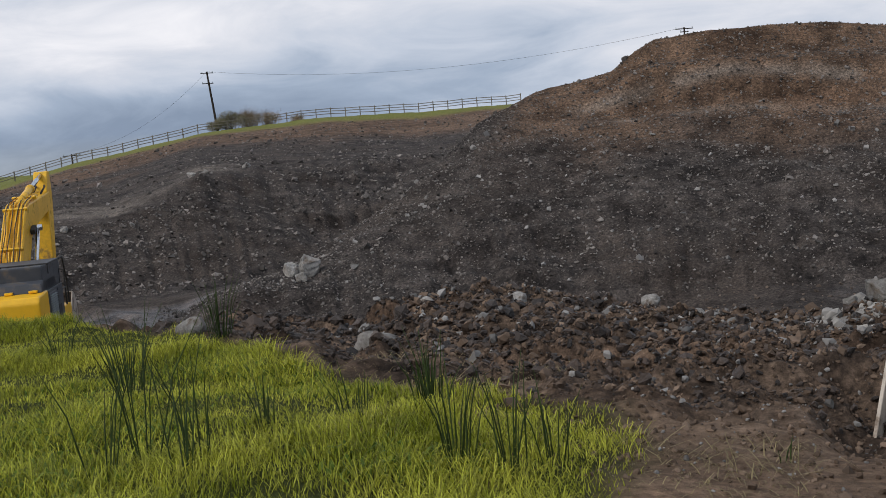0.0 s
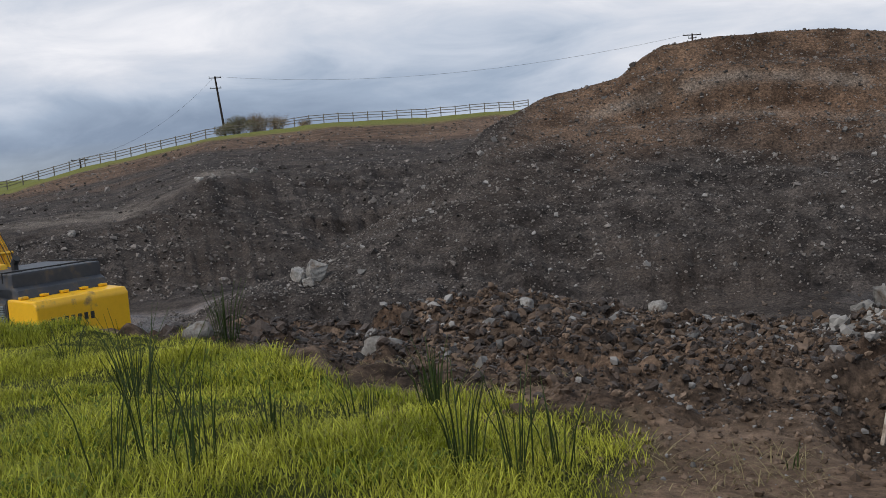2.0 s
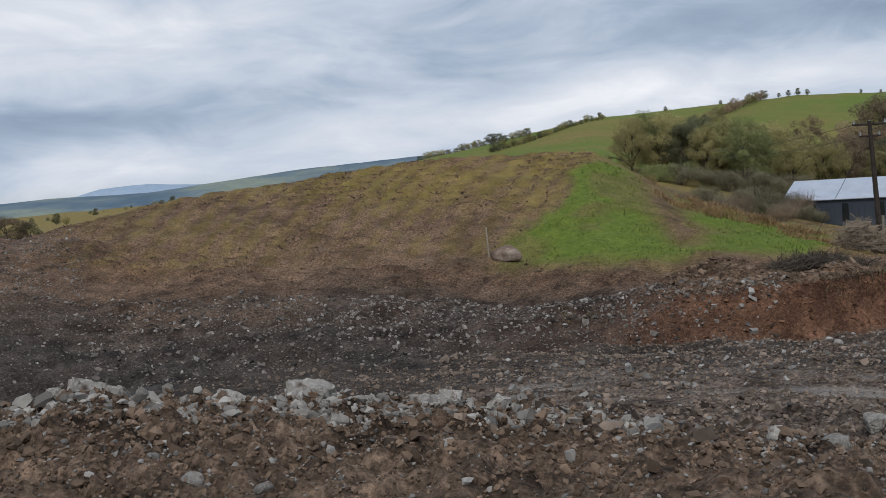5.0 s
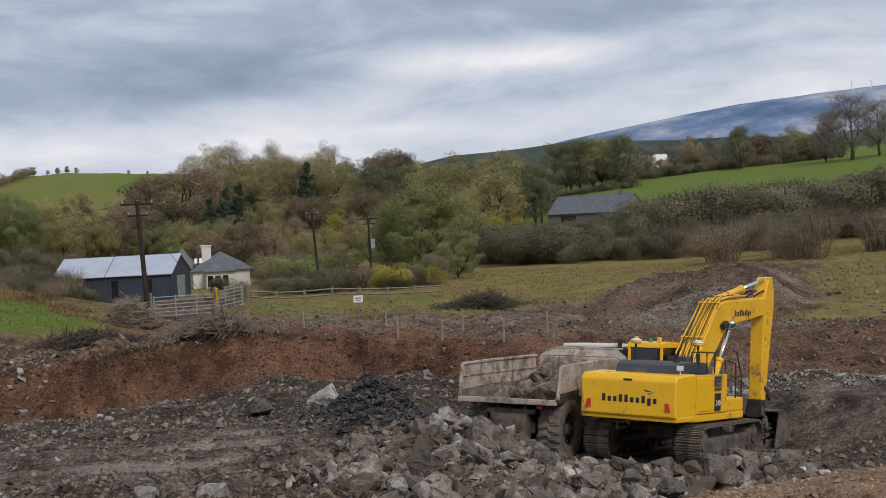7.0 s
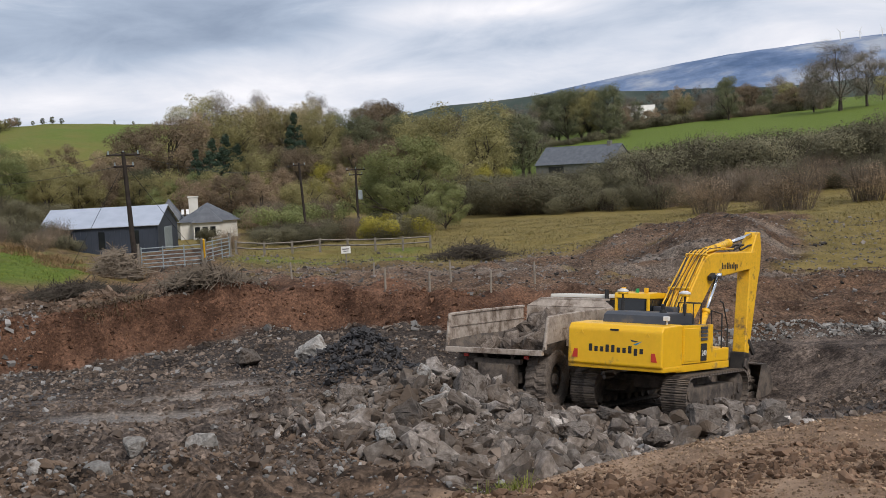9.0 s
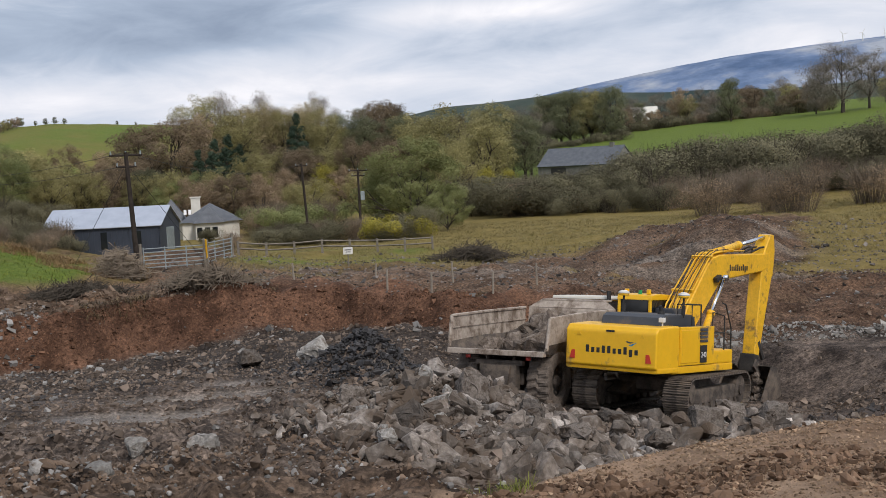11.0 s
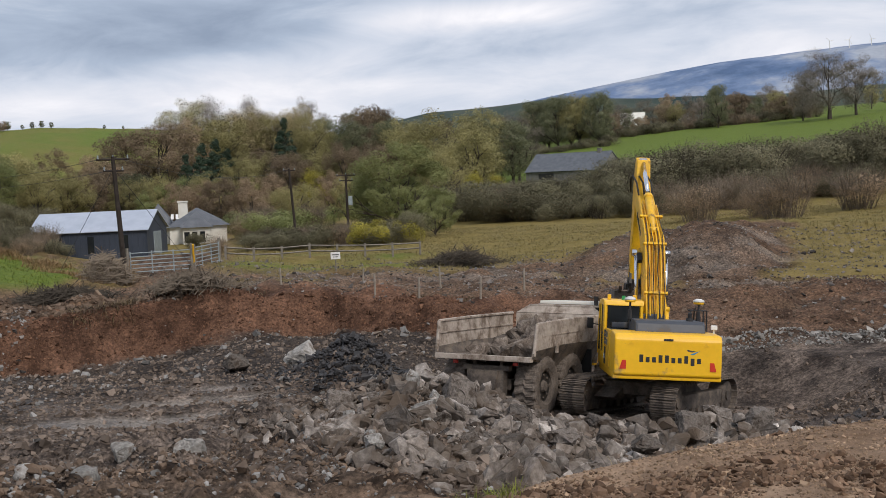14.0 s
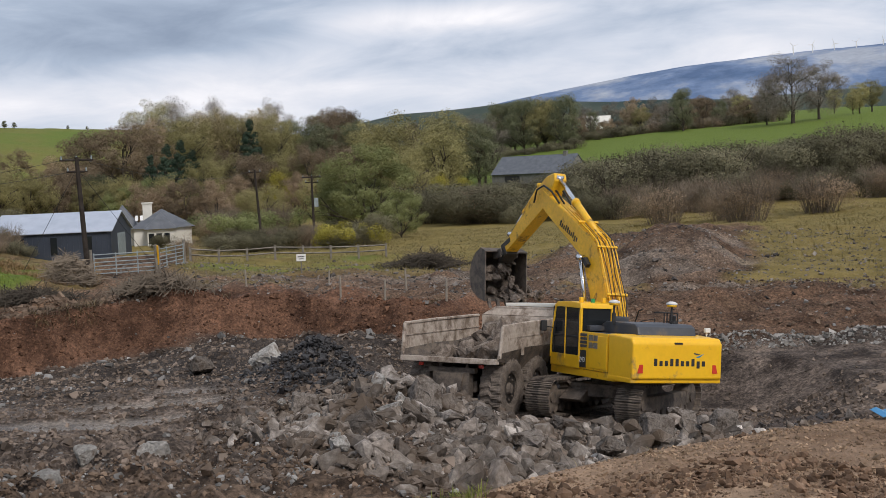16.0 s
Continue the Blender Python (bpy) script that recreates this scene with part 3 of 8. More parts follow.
def ground_material():
    m = bpy.data.materials.new("worked_earth_and_grass")
    m.use_nodes = True
    nt = m.node_tree
    N, L = nt.nodes.new, nt.links.new
    bsdf = nt.nodes["Principled BSDF"]
    coord = N("ShaderNodeTexCoord")

    def noise_out(s, d=6.0, r=0.6, kind="ShaderNodeTexNoise"):
        n = N(kind)
        L(coord.outputs["Object"], n.inputs["Vector"])
        n.inputs["Scale"].default_value, n.inputs["Detail"].default_value, n.inputs["Roughness"].default_value = s, d, r
        return n.outputs[0]

    def ramp(fac, stops):
        n = N("ShaderNodeValToRGB")
        L(fac, n.inputs[0])
        els = n.color_ramp.elements
        while len(els) < len(stops):
            els.new(0.5)
        for e, (p, c) in zip(els, stops):
            e.position, e.color = p, (*c, 1)
        return n.outputs[0]

    def mixed(fac, a, b, blend="MIX"):
        n = N("ShaderNodeMix")
        n.data_type, n.blend_type = "RGBA", blend
        for socket, v in ((n.inputs["Factor"], fac), (n.inputs["A"], a), (n.inputs["B"], b)):
            if isinstance(v, (int, float)):
                socket.default_value = v
            elif isinstance(v, tuple):
                socket.default_value = (*v, 1)
            else:
                L(v, socket)
        return n.outputs["Result"]

    def share(name):
        n = N("ShaderNodeAttribute")
        n.attribute_name = name
        return n.outputs["Fac"]

    broad, middle, grain = noise_out(0.12, 5), noise_out(0.9, 7, 0.65), noise_out(9.0, 6, 0.75)
    speck = noise_out(28.0, 3, 0.8)
    clay = mixed(ramp(middle, [(0.3, (0, 0, 0)), (0.7, (1, 1, 1))]), (0.047, 0.0300, 0.0195), (0.150, 0.0945, 0.061))
    clay = mixed(ramp(broad, [(0.42, (0, 0, 0)), (0.6, (1, 1, 1))]), clay, (0.140, 0.091, 0.061))
    red = mixed(ramp(middle, [(0.3, (0, 0, 0)), (0.7, (1, 1, 1))]), (0.070, 0.037, 0.0235), (0.165, 0.088, 0.055))
    clay = mixed(share("red"), clay, red)
    mud = mixed(ramp(middle, [(0.35, (0, 0, 0)), (0.65, (1, 1, 1))]), (0.034, 0.0235, 0.0168), (0.160, 0.113, 0.081))
    clay = mixed(share("mud"), clay, mud)
    sand = mixed(ramp(noise_out(0.7, 7, 0.7), [(0.34, (0, 0, 0)), (0.64, (1, 1, 1))]), (0.165, 0.101, 0.062), (0.42, 0.29, 0.195))
    shale = mixed(ramp(middle, [(0.3, (0, 0, 0)), (0.7, (1, 1, 1))]), (0.0165, 0.0142, 0.0132), (0.080, 0.067, 0.059))
    shale = mixed(ramp(broad, [(0.45, (0, 0, 0)), (0.65, (1, 1, 1))]), shale, (0.054, 0.043, 0.036))
    shale = mixed(share("pale"), shale, mixed(ramp(middle, [(0.35, (0, 0, 0)), (0.65, (1, 1, 1))]), (0.040, 0.031, 0.026), (0.180, 0.140, 0.113)))
    soil = mixed(share("shale"), clay, shale)
    soil = mixed(share("track"), soil, mixed(middle, (0.12, 0.100, 0.082), (0.24, 0.205, 0.172)))
    soil = mixed(0.75, soil, mixed(1.0, soil, ramp(grain, [(0.36, (0.14, 0.14, 0.14)), (0.5, (1, 1, 1)), (0.64, (2.3, 2.3, 2.3))]), "MULTIPLY"))
    soil = mixed(ramp(speck, [(0.69, (0, 0, 0)), (0.74, (1, 1, 1))]), soil, (0.17, 0.16, 0.15))
    soil = mixed(mixed(share("red"), (0, 0, 0), (0.3, 0.3, 0.3)), soil, red)
    damp = ramp(noise_out(0.45, 6, 0.7), [(0.38, (0.5, 0.47, 0.45)), (0.52, (1, 1, 1)), (0.66, (1.3, 1.28, 1.25))])
    soil = mixed(0.8, soil, mixed(1.0, soil, damp, "MULTIPLY"))
    sand = mixed(0.35, sand, mixed(1.0, sand, ramp(grain, [(0.36, (0.4, 0.4, 0.4)), (0.5, (1, 1, 1)), (0.64, (1.5, 1.5, 1.5))]), "MULTIPLY"))
    soil = mixed(share("sand"), soil, sand)
    rough_grass = mixed(ramp(middle, [(0.3, (0, 0, 0)), (0.7, (1, 1, 1))]), (0.132, 0.103, 0.030), (0.26, 0.196, 0.068))
    lush_grass = mixed(ramp(noise_out(2.5), [(0.3, (0, 0, 0)), (0.7, (1, 1, 1))]), (0.075, 0.115, 0.018), (0.150, 0.195, 0.034))
    green = mixed(share("lush"), rough_grass, lush_grass)
    green = mixed(0.5, green, mixed(1.0, green, ramp(grain, [(0.3, (0.4, 0.4, 0.4)), (0.5, (1, 1, 1)), (0.7, (1.6, 1.6, 1.6))]), "MULTIPLY"))
    land = mixed(share("meadow"), soil, green)
    under = mixed(middle, (0.022, 0.028, 0.007), (0.065, 0.075, 0.013))
    land = mixed(share("grass"), land, under)
    L(land, bsdf.inputs["Base Color"])
    bsdf.inputs["Roughness"].default_value = 0.92
    bsdf.inputs["Specular IOR Level"].default_value = 0.16
    wet = N("ShaderNodeMapRange")
    L(share("wet"), wet.inputs[0])
    wet.inputs["To Min"].default_value, wet.inputs["To Max"].default_value = 0.95, 0.32
    L(wet.outputs[0], bsdf.inputs["Roughness"])
    b = N("ShaderNodeBump")
    b.inputs["Strength"].default_value, b.inputs["Distance"].default_value = 0.9, 0.12
    L(noise_out(3.5, 8, 0.75), b.inputs["Height"])
    L(b.outputs[0], bsdf.inputs["Normal"])
    return m


def make_ground():
    az = np.concatenate([np.arange(-180, -27, 3.0), np.arange(-27, -20, 0.21), np.arange(-20, 30, 0.14), np.arange(30, 118, 0.20), np.arange(118, 180, 3.0)])
    r = np.concatenate([np.linspace(0.4, 5, 12), np.arange(5.1, 24, 0.10), np.arange(24, 62, 0.22), np.arange(62, 88, 0.2), np.arange(88, 110, 0.5), np.geomspace(110, 420, 60), np.geomspace(435, 4600, 40)])
    A, R = np.meshgrid(az, r)
    Z = ground_height(A, R)
    grass, clay, shale, meadow, lush, rough = zones(A, R)
    X, Y = R * np.sin(np.radians(A)), R * np.cos(np.radians(A))
    nr, na = A.shape
    co = np.empty((nr * na + 1, 3), np.float32)
    co[:-1] = np.stack([X, Y, Z], -1).reshape(-1, 3)
    co[-1] = (0, 0, 0)
    i, j = np.meshgrid(np.arange(nr - 1), np.arange(na), indexing="ij")
    j2 = (j + 1) % na
    quads = np.stack([i * na + j, i * na + j2, (i + 1) * na + j2, (i + 1) * na + j], -1).reshape(-1, 4)
    me = bpy.data.meshes.new("ground")
    centre = np.stack([np.full(na, nr * na), np.arange(na), (np.arange(na) + 1) % na], -1)
    loops = np.concatenate([quads[:, ::-1].ravel(), centre.ravel()]).astype(np.int32)
    starts = np.concatenate([np.arange(len(quads)) * 4, len(quads) * 4 + np.arange(na) * 3]).astype(np.int32)
    me.vertices.add(len(co))
    me.vertices.foreach_set("co", co.ravel())
    me.loops.add(len(loops))
    me.loops.foreach_set("vertex_index", loops)
    me.polygons.add(len(starts))
    me.polygons.foreach_set("loop_start", starts)
    me.update(calc_edges=True)
    me.validate()
    near, _ = contour(NEAR_EDGE, A)
    spoil, _ = contour(SPOIL_CREST, A)
    mud = step(R, near - 3, near) * (1 - step(R, spoil + 3, spoil + 6)) * (1 - 0.7 * step(A, 88, 94)) * (1 - 0.5 * step(fbm(X, Y, 4.0, 3, 61), 0.0, 0.3))
    wet = step(fbm(X, Y, 5.0, 3, 67), 0.1, 0.4) * ((shale > 0.5) & (R < 46)) * 0.6
    puddle = step(A, -19, -17) * (1 - step(A, -10.5, -9)) * step(R, 40, 43) * (1 - step(R, 54, 57)) * step(fbm(X, Y, 4.0, 3, 69), -0.25, 0.1)
    wet = np.maximum(wet, puddle)
    sand = step(A, 86, 91) * (1 - step(A + 8 * fbm(X, Y, 3.0, 2, 62), 120, 140)) * (1 - step(R, near - 0.2, near + 0.6)) + step(A, 4, 8) * (1 - step(A, 30, 45)) * (1 - step(R, near - 1.0, near + 0.4)) * 0.32
    floor_far, _ = contour(FLOOR_FAR, A)
    face, _ = contour(FACE_TOP, A)
    red = step(A + 4 * fbm(X, Y, 6.0, 2, 64), 54, 68) * step(R, floor_far - 1.2, floor_far) * (1 - step(R, face + 0.5, face + 3.5 + 4 * fbm(X, Y, 4.0, 2, 63))) + 0.5 * step(A, 8, 14) * (1 - step(A, 58, 64)) * step(R, 60, 64) * step(fbm(X, Y, 9.0, 3, 65), 0.12, 0.3)
    sand = np.maximum(sand, (0.10 - 0.10 * dozer_lanes(A, R, X, Y)) * step(A + 7 * fbm(X, Y, 9.0, 3, 79), 38, 46) * (1 - step(A, 63, 67)) * step(R, 57, 61) * (1 - step(R, 84, 92)))
    red = red * (1 - 0.75 * step(A, 93, 98))
    track = ruts(A, R)
    bench, _ = contour(PLATEAU, A)
    track = np.maximum(track, 0.55 * (1 - step(A, -10.5, -7.5)) * step(R, bench + 1, bench + 3) * (1 - step(R, bench + 8, bench + 16)) * step(fbm(X, Y, 9.0, 3, 71), -0.3, 0.2))
    lane = np.exp(-((R - 61.3 - 0.06 * (A - 88) - 2.2 * fbm(X, Y, 14.0, 2, 74)) / 1.9) ** 2)
    track = np.maximum(track, 0.9 * lane * step(A, 79, 83) * (1 - step(A, 99, 106)) * step(fbm(A * 0.3, R * 1.1 + A * 0.1, 1.0, 3, 75), -0.25, 0.2))
    path = np.clip(1 - np.abs(R - 62.6 - 0.05 * (A - 10) - 0.5 * fbm(X, Y, 8.0, 2, 72)) / 0.55, 0, 1)
    path = np.maximum(path, 0.6 * np.clip(1 - np.abs(R - 61.0 - 0.02 * (A - 10) - 0.7 * fbm(X, Y, 6.0, 2, 77)) / 0.35, 0, 1))
    track = np.maximum(track, 0.75 * step(fbm(A * 0.5, R * 0.3, 1.0, 2, 78), -0.5, 0.0) * path * step(A, 5, 8) * (1 - step(A, 30, 36)))
    wet = np.maximum(wet, track * (R < 46))
    # the puddle's soil is tinted paler too, painting in the sky it reflects
    pale = np.clip(step(A + 8 * fbm(X, Y, 7.0, 3, 76), 46, 64) * step(R, 10, 14) * (1 - step(R + 5 * fbm(X, Y, 6.0, 3, 73), 35, 39)) + puddle + 0.8 * step(A, 94, 97) * step(R, 29, 32) * (1 - step(R, 43, 45)), 0, 1)
    for name, values in (("grass", grass), ("shale", shale), ("meadow", meadow), ("lush", lush), ("mud", mud), ("wet", wet), ("sand", sand), ("pale", pale), ("red", red), ("track", track)):
        at = me.attributes.new(name, "FLOAT", "POINT")
        at.data.foreach_set("value", np.append(np.clip(values, 0, 1).ravel(), 0).astype(np.float32))
    me.materials.append(ground_material())
    me.polygons.foreach_set("use_smooth", np.ones(len(me.polygons), bool))
    ob = new("ground", me)
    return tagged(ob, "worked earth pit with shale slopes, clay banks and meadows", "ground", kind="structure")


make_ground()


# ---- stones ----
def rock_mesh(name, seed, mat, flat=0.7, cuts=9, sub=2):
    """A broken stone about 1 m across: flat faces, chipped edges, a little roughness."""
    rng = random.Random(seed)
    bm = bmesh.new()
    stretch = Vector((rng.uniform(0.9, 1.25), rng.uniform(0.7, 1.0), flat * rng.uniform(0.8, 1.15)))
    for _ in range(cuts + 5):
        v = Vector((rng.uniform(-1, 1), rng.uniform(-1, 1), rng.uniform(-1, 1)))
        v = v / max(abs(v.x), abs(v.y), abs(v.z)) * 0.5 if rng.random() < 0.7 else v.normalized() * 0.52
        bm.verts.new((v.x * stretch.x, v.y * stretch.y, v.z * stretch.z))
    bmesh.ops.convex_hull(bm, input=list(bm.verts))
    bmesh.ops.delete(bm, geom=[v for v in bm.verts if not v.link_faces], context="VERTS")
    bevel(bm, 0.025, 1)
    bmesh.ops.triangulate(bm, faces=list(bm.faces))
    if sub > 1:
        bmesh.ops.subdivide_edges(bm, edges=[e for e in bm.edges if e.calc_length() > 0.3], cuts=1)
        bmesh.ops.triangulate(bm, faces=list(bm.faces))
    if sub > 2:
        bmesh.ops.subdivide_edges(bm, edges=[e for e in bm.edges if e.calc_length() > 0.17], cuts=1)
        bmesh.ops.triangulate(bm, faces=list(bm.faces))
    for v in bm.verts:
        v.co += Vector((rng.gauss(0, 1), rng.gauss(0, 1), rng.gauss(0, 1))) * (0.012 if sub < 3 else 0.018)
    me = bpy.data.meshes.new(name)
    bm.to_mesh(me)
    bm.free()
    me.materials.append(mat)
    return me


ROCKS = [rock_mesh("rock_shape", 100 + k, STONE, 0.78 + 0.07 * (k % 4), 15, 3) for k in range(8)]
ROCKS_DARK = [rock_mesh("dark_rock_shape", 200 + k, STONE_DARK, 0.6 + 0.08 * (k % 4), 11, 3) for k in range(8)]
ROCKS_LOW = [rock_mesh("block_shape", 400 + k, STONE_DARK, 0.6 + 0.08 * (k % 4), 8, 1) for k in range(8)]


def round_rock_mesh(name, seed, mat):
    """A worn boulder about 1 m across, rounded, with a few flats and hollows."""
    bm = bmesh.new()
    bmesh.ops.create_icosphere(bm, subdivisions=3, radius=0.5)
    off = Vector((seed * 3.7, seed * 1.9, seed * 5.3))
    for v in bm.verts:
        d = v.co.normalized()
        v.co = d * (0.5 + 0.13 * noise.noise(d * 1.3 + off) + 0.06 * noise.noise(d * 3.1 + off) + 0.025 * noise.noise(d * 8 + off))
        v.co.x, v.co.z = v.co.x * 1.15, max(v.co.z * 0.78, -0.3)
    me = bpy.data.meshes.new(name)
    bm.to_mesh(me)
    bm.free()
    me.materials.append(mat)
    me.polygons.foreach_set("use_smooth", [True] * len(me.polygons))
    return me


ROCKS_ROUND = [round_rock_mesh("round_boulder_shape", k + 1, STONE) for k in range(4)]
rock_rng = random.Random(5)


def place_rock(az, r, size, dark=False, sink=0.25, label="", group="", name="boulder", lift=0.0):
    size *= 0.68
    me = rock_rng.choice(ROCKS_ROUND if label.startswith("rounded") else ROCKS_DARK if dark else ROCKS)
    ob = new(name, me)
    p = on_ground(az, r)
    p.z += size * (0.32 - sink) + lift
    ob.matrix_basis = Matrix.Translation(p) @ Euler((rock_rng.uniform(-0.4, 0.4), rock_rng.uniform(-0.4, 0.4), rock_rng.uniform(0, 6.28))).to_matrix().to_4x4() @ Matrix.Diagonal((size, size * rock_rng.uniform(0.85, 1.15), size * rock_rng.uniform(0.85, 1.2), 1))
    return tagged(ob, label or ("dark grey broken boulder in the rubble heap" if dark else "pale limestone boulder on the spoil ridge"), "boulder", group)


def gravel(name, label, count, spread, sizes, mat, seed, flat=0.7, jag=0.22, lump=False):
    """Many small stones in one mesh: spread(rng) gives bearing and distance. lump: rounder clods."""
    rng = np.random.RandomState(seed)
    az, r = spread(rng, count)
    n = len(az)
    z = ground_height(az, r)
    bv = np.array([(-1, -1, -1), (1, -1, -1), (1, 1, -1), (-1, 1, -1), (-1, -1, 1), (1, -1, 1), (1, 1, 1), (-1, 1, 1)]) * 0.42
    bf = np.array([(0, 2, 1), (0, 3, 2), (4, 5, 6), (4, 6, 7), (0, 1, 5), (0, 5, 4), (1, 2, 6), (1, 6, 5), (2, 3, 7), (2, 7, 6), (3, 0, 4), (3, 4, 7)])
    if lump:
        g = (1 + 5 ** 0.5) / 2
        bv = np.array([(-1, g, 0), (1, g, 0), (-1, -g, 0), (1, -g, 0), (0, -1, g), (0, 1, g), (0, -1, -g), (0, 1, -g), (g, 0, -1), (g, 0, 1), (-g, 0, -1), (-g, 0, 1)]) * 0.27
        bf = np.array([(0, 11, 5), (0, 5, 1), (0, 1, 7), (0, 7, 10), (0, 10, 11), (1, 5, 9), (5, 11, 4), (11, 10, 2), (10, 7, 6), (7, 1, 8), (3, 9, 4), (3, 4, 2), (3, 2, 6), (3, 6, 8), (3, 8, 9), (4, 9, 5), (2, 4, 11), (6, 2, 10), (8, 6, 7), (9, 8, 1)])
    size = sizes(rng, n, r)
    if lump:
        size = size * np.clip(r / 14, 0.6, 1.15)
    shape = rng.uniform(0.6, 1.3, (n, 1, 3)) * np.array([1, 1, flat])
    v = (bv[None] + rng.uniform(-jag, jag, (n, len(bv), 3))) * shape
    for i, j in ((0, 1), (1, 2), (0, 2), (0, 1)):
        ang = rng.uniform(-0.7, 0.7, n)[:, None] if i + j > 1 else rng.uniform(0, 6.283, n)[:, None]
        c, s = np.cos(ang), np.sin(ang)
        p, q = v[..., i] * c - v[..., j] * s, v[..., i] * s + v[..., j] * c
        v[..., i], v[..., j] = p, q
    v = v * size[:, None, None]
    x, y, zz = v[..., 0], v[..., 1], v[..., 2]
    gx, gy = r * np.sin(np.radians(az)), r * np.cos(np.radians(az))
    co = np.stack([x + gx[:, None], y + gy[:, None], zz + (z + size * 0.12)[:, None]], -1).reshape(-1, 3)
    faces = (bf[None] + (np.arange(n) * len(bv))[:, None, None]).reshape(-1, 3)
    me = bpy.data.meshes.new(name)
    me.vertices.add(len(co))
    me.vertices.foreach_set("co", co.astype(np.float32).ravel())
    me.loops.add(faces.size)
    me.loops.foreach_set("vertex_index", faces.astype(np.int32).ravel())
    me.polygons.add(len(faces))
    me.polygons.foreach_set("loop_start", (np.arange(len(faces)) * 3).astype(np.int32))
    me.update(calc_edges=True)
    me.polygons.foreach_set("use_smooth", np.zeros(len(me.polygons), bool))
    me.materials.append(mat)
    return tagged(new(name, me), label, "stones", kind="stuff")


def between(az0, az1, inner, outer, power=0.5):
    def spread(rng, n):
        az = rng.uniform(az0, az1, n)
        f = rng.uniform(0, 1, n) ** power
        a = contour(inner, az)[0] if isinstance(inner, list) else np.full(n, float(inner))
        b = contour(outer, az)[0] if isinstance(outer, list) else np.full(n, float(outer))
        return az, a + (b - a) * f
    return spread


def patchy(az0, az1, inner, outer):
    plain = between(az0, az1, inner, outer, 0.6)

    def spread(rng, n):
        az, r = plain(rng, n * 4)
        k = step(fbm(r * np.sin(np.radians(az)), r * np.cos(np.radians(az)), 1.1, 4, 95), 0.0, 0.45) > rng.uniform(0.05, 1, n * 4)
        return az[k], r[k]
    return spread


def rutted(az0, az1, inner, outer):
    plain = between(az0, az1, inner, outer, 0.6)

    def spread(rng, n):
        az, r = plain(rng, n)
        x, y = r * np.sin(np.radians(az)), r * np.cos(np.radians(az))
        road = step(az, 95, 98) * step(r, 37, 39)
        bare = np.maximum(np.maximum(ruts(az, r), road), 1 - step(np.hypot(x - 36.2, y + 4.2), 3.0, 7.0))
        k = (rng.uniform(0, 1, n) > 0.93 * bare) & (rng.uniform(0, 1, n) < 0.12 + 0.88 * step(az, 46, 66))
        return az[k], r[k]
    return spread


def on_tip_ridges(rng, n):
    """Crumbs of earth along the cleat marks and the edges of the lanes of the tip."""
    az, r = between(39, 64, SLOPE_MID, MOUND_CREST, 0.8)(rng, n)
    x, y = r * np.sin(np.radians(az)), r * np.cos(np.radians(az))
    likely = 0.75 * cleat_marks(az, r, x, y) - 0.35 * dozer_lanes(az, r, x, y) + 0.5 * fbm(x, y, 5, 2, 42)
    bare = 1 - zones(az, r)[4]
    keep = (likely * bare > rng.uniform(0.05, 0.9, n)) & (rng.uniform(39, 44, n) < az)
    return az[keep], r[keep]


def by_area(az0, az1, inner, outer):
    """Even cover, thinner where the band is short."""
    plain = between(az0, az1, inner, outer, 0.7)

    def spread(rng, n):
        az, r = plain(rng, n)
        long = contour(outer, az)[0] - contour(inner, az)[0]
        k = rng.uniform(0, 1, n) < np.clip(long / 22, 0.12, 1)
        return az[k], r[k]
    return spread


def heavy_tail(low, mean, top):
    return lambda rng, n, r: np.clip(low + rng.exponential(mean, n), low, top)


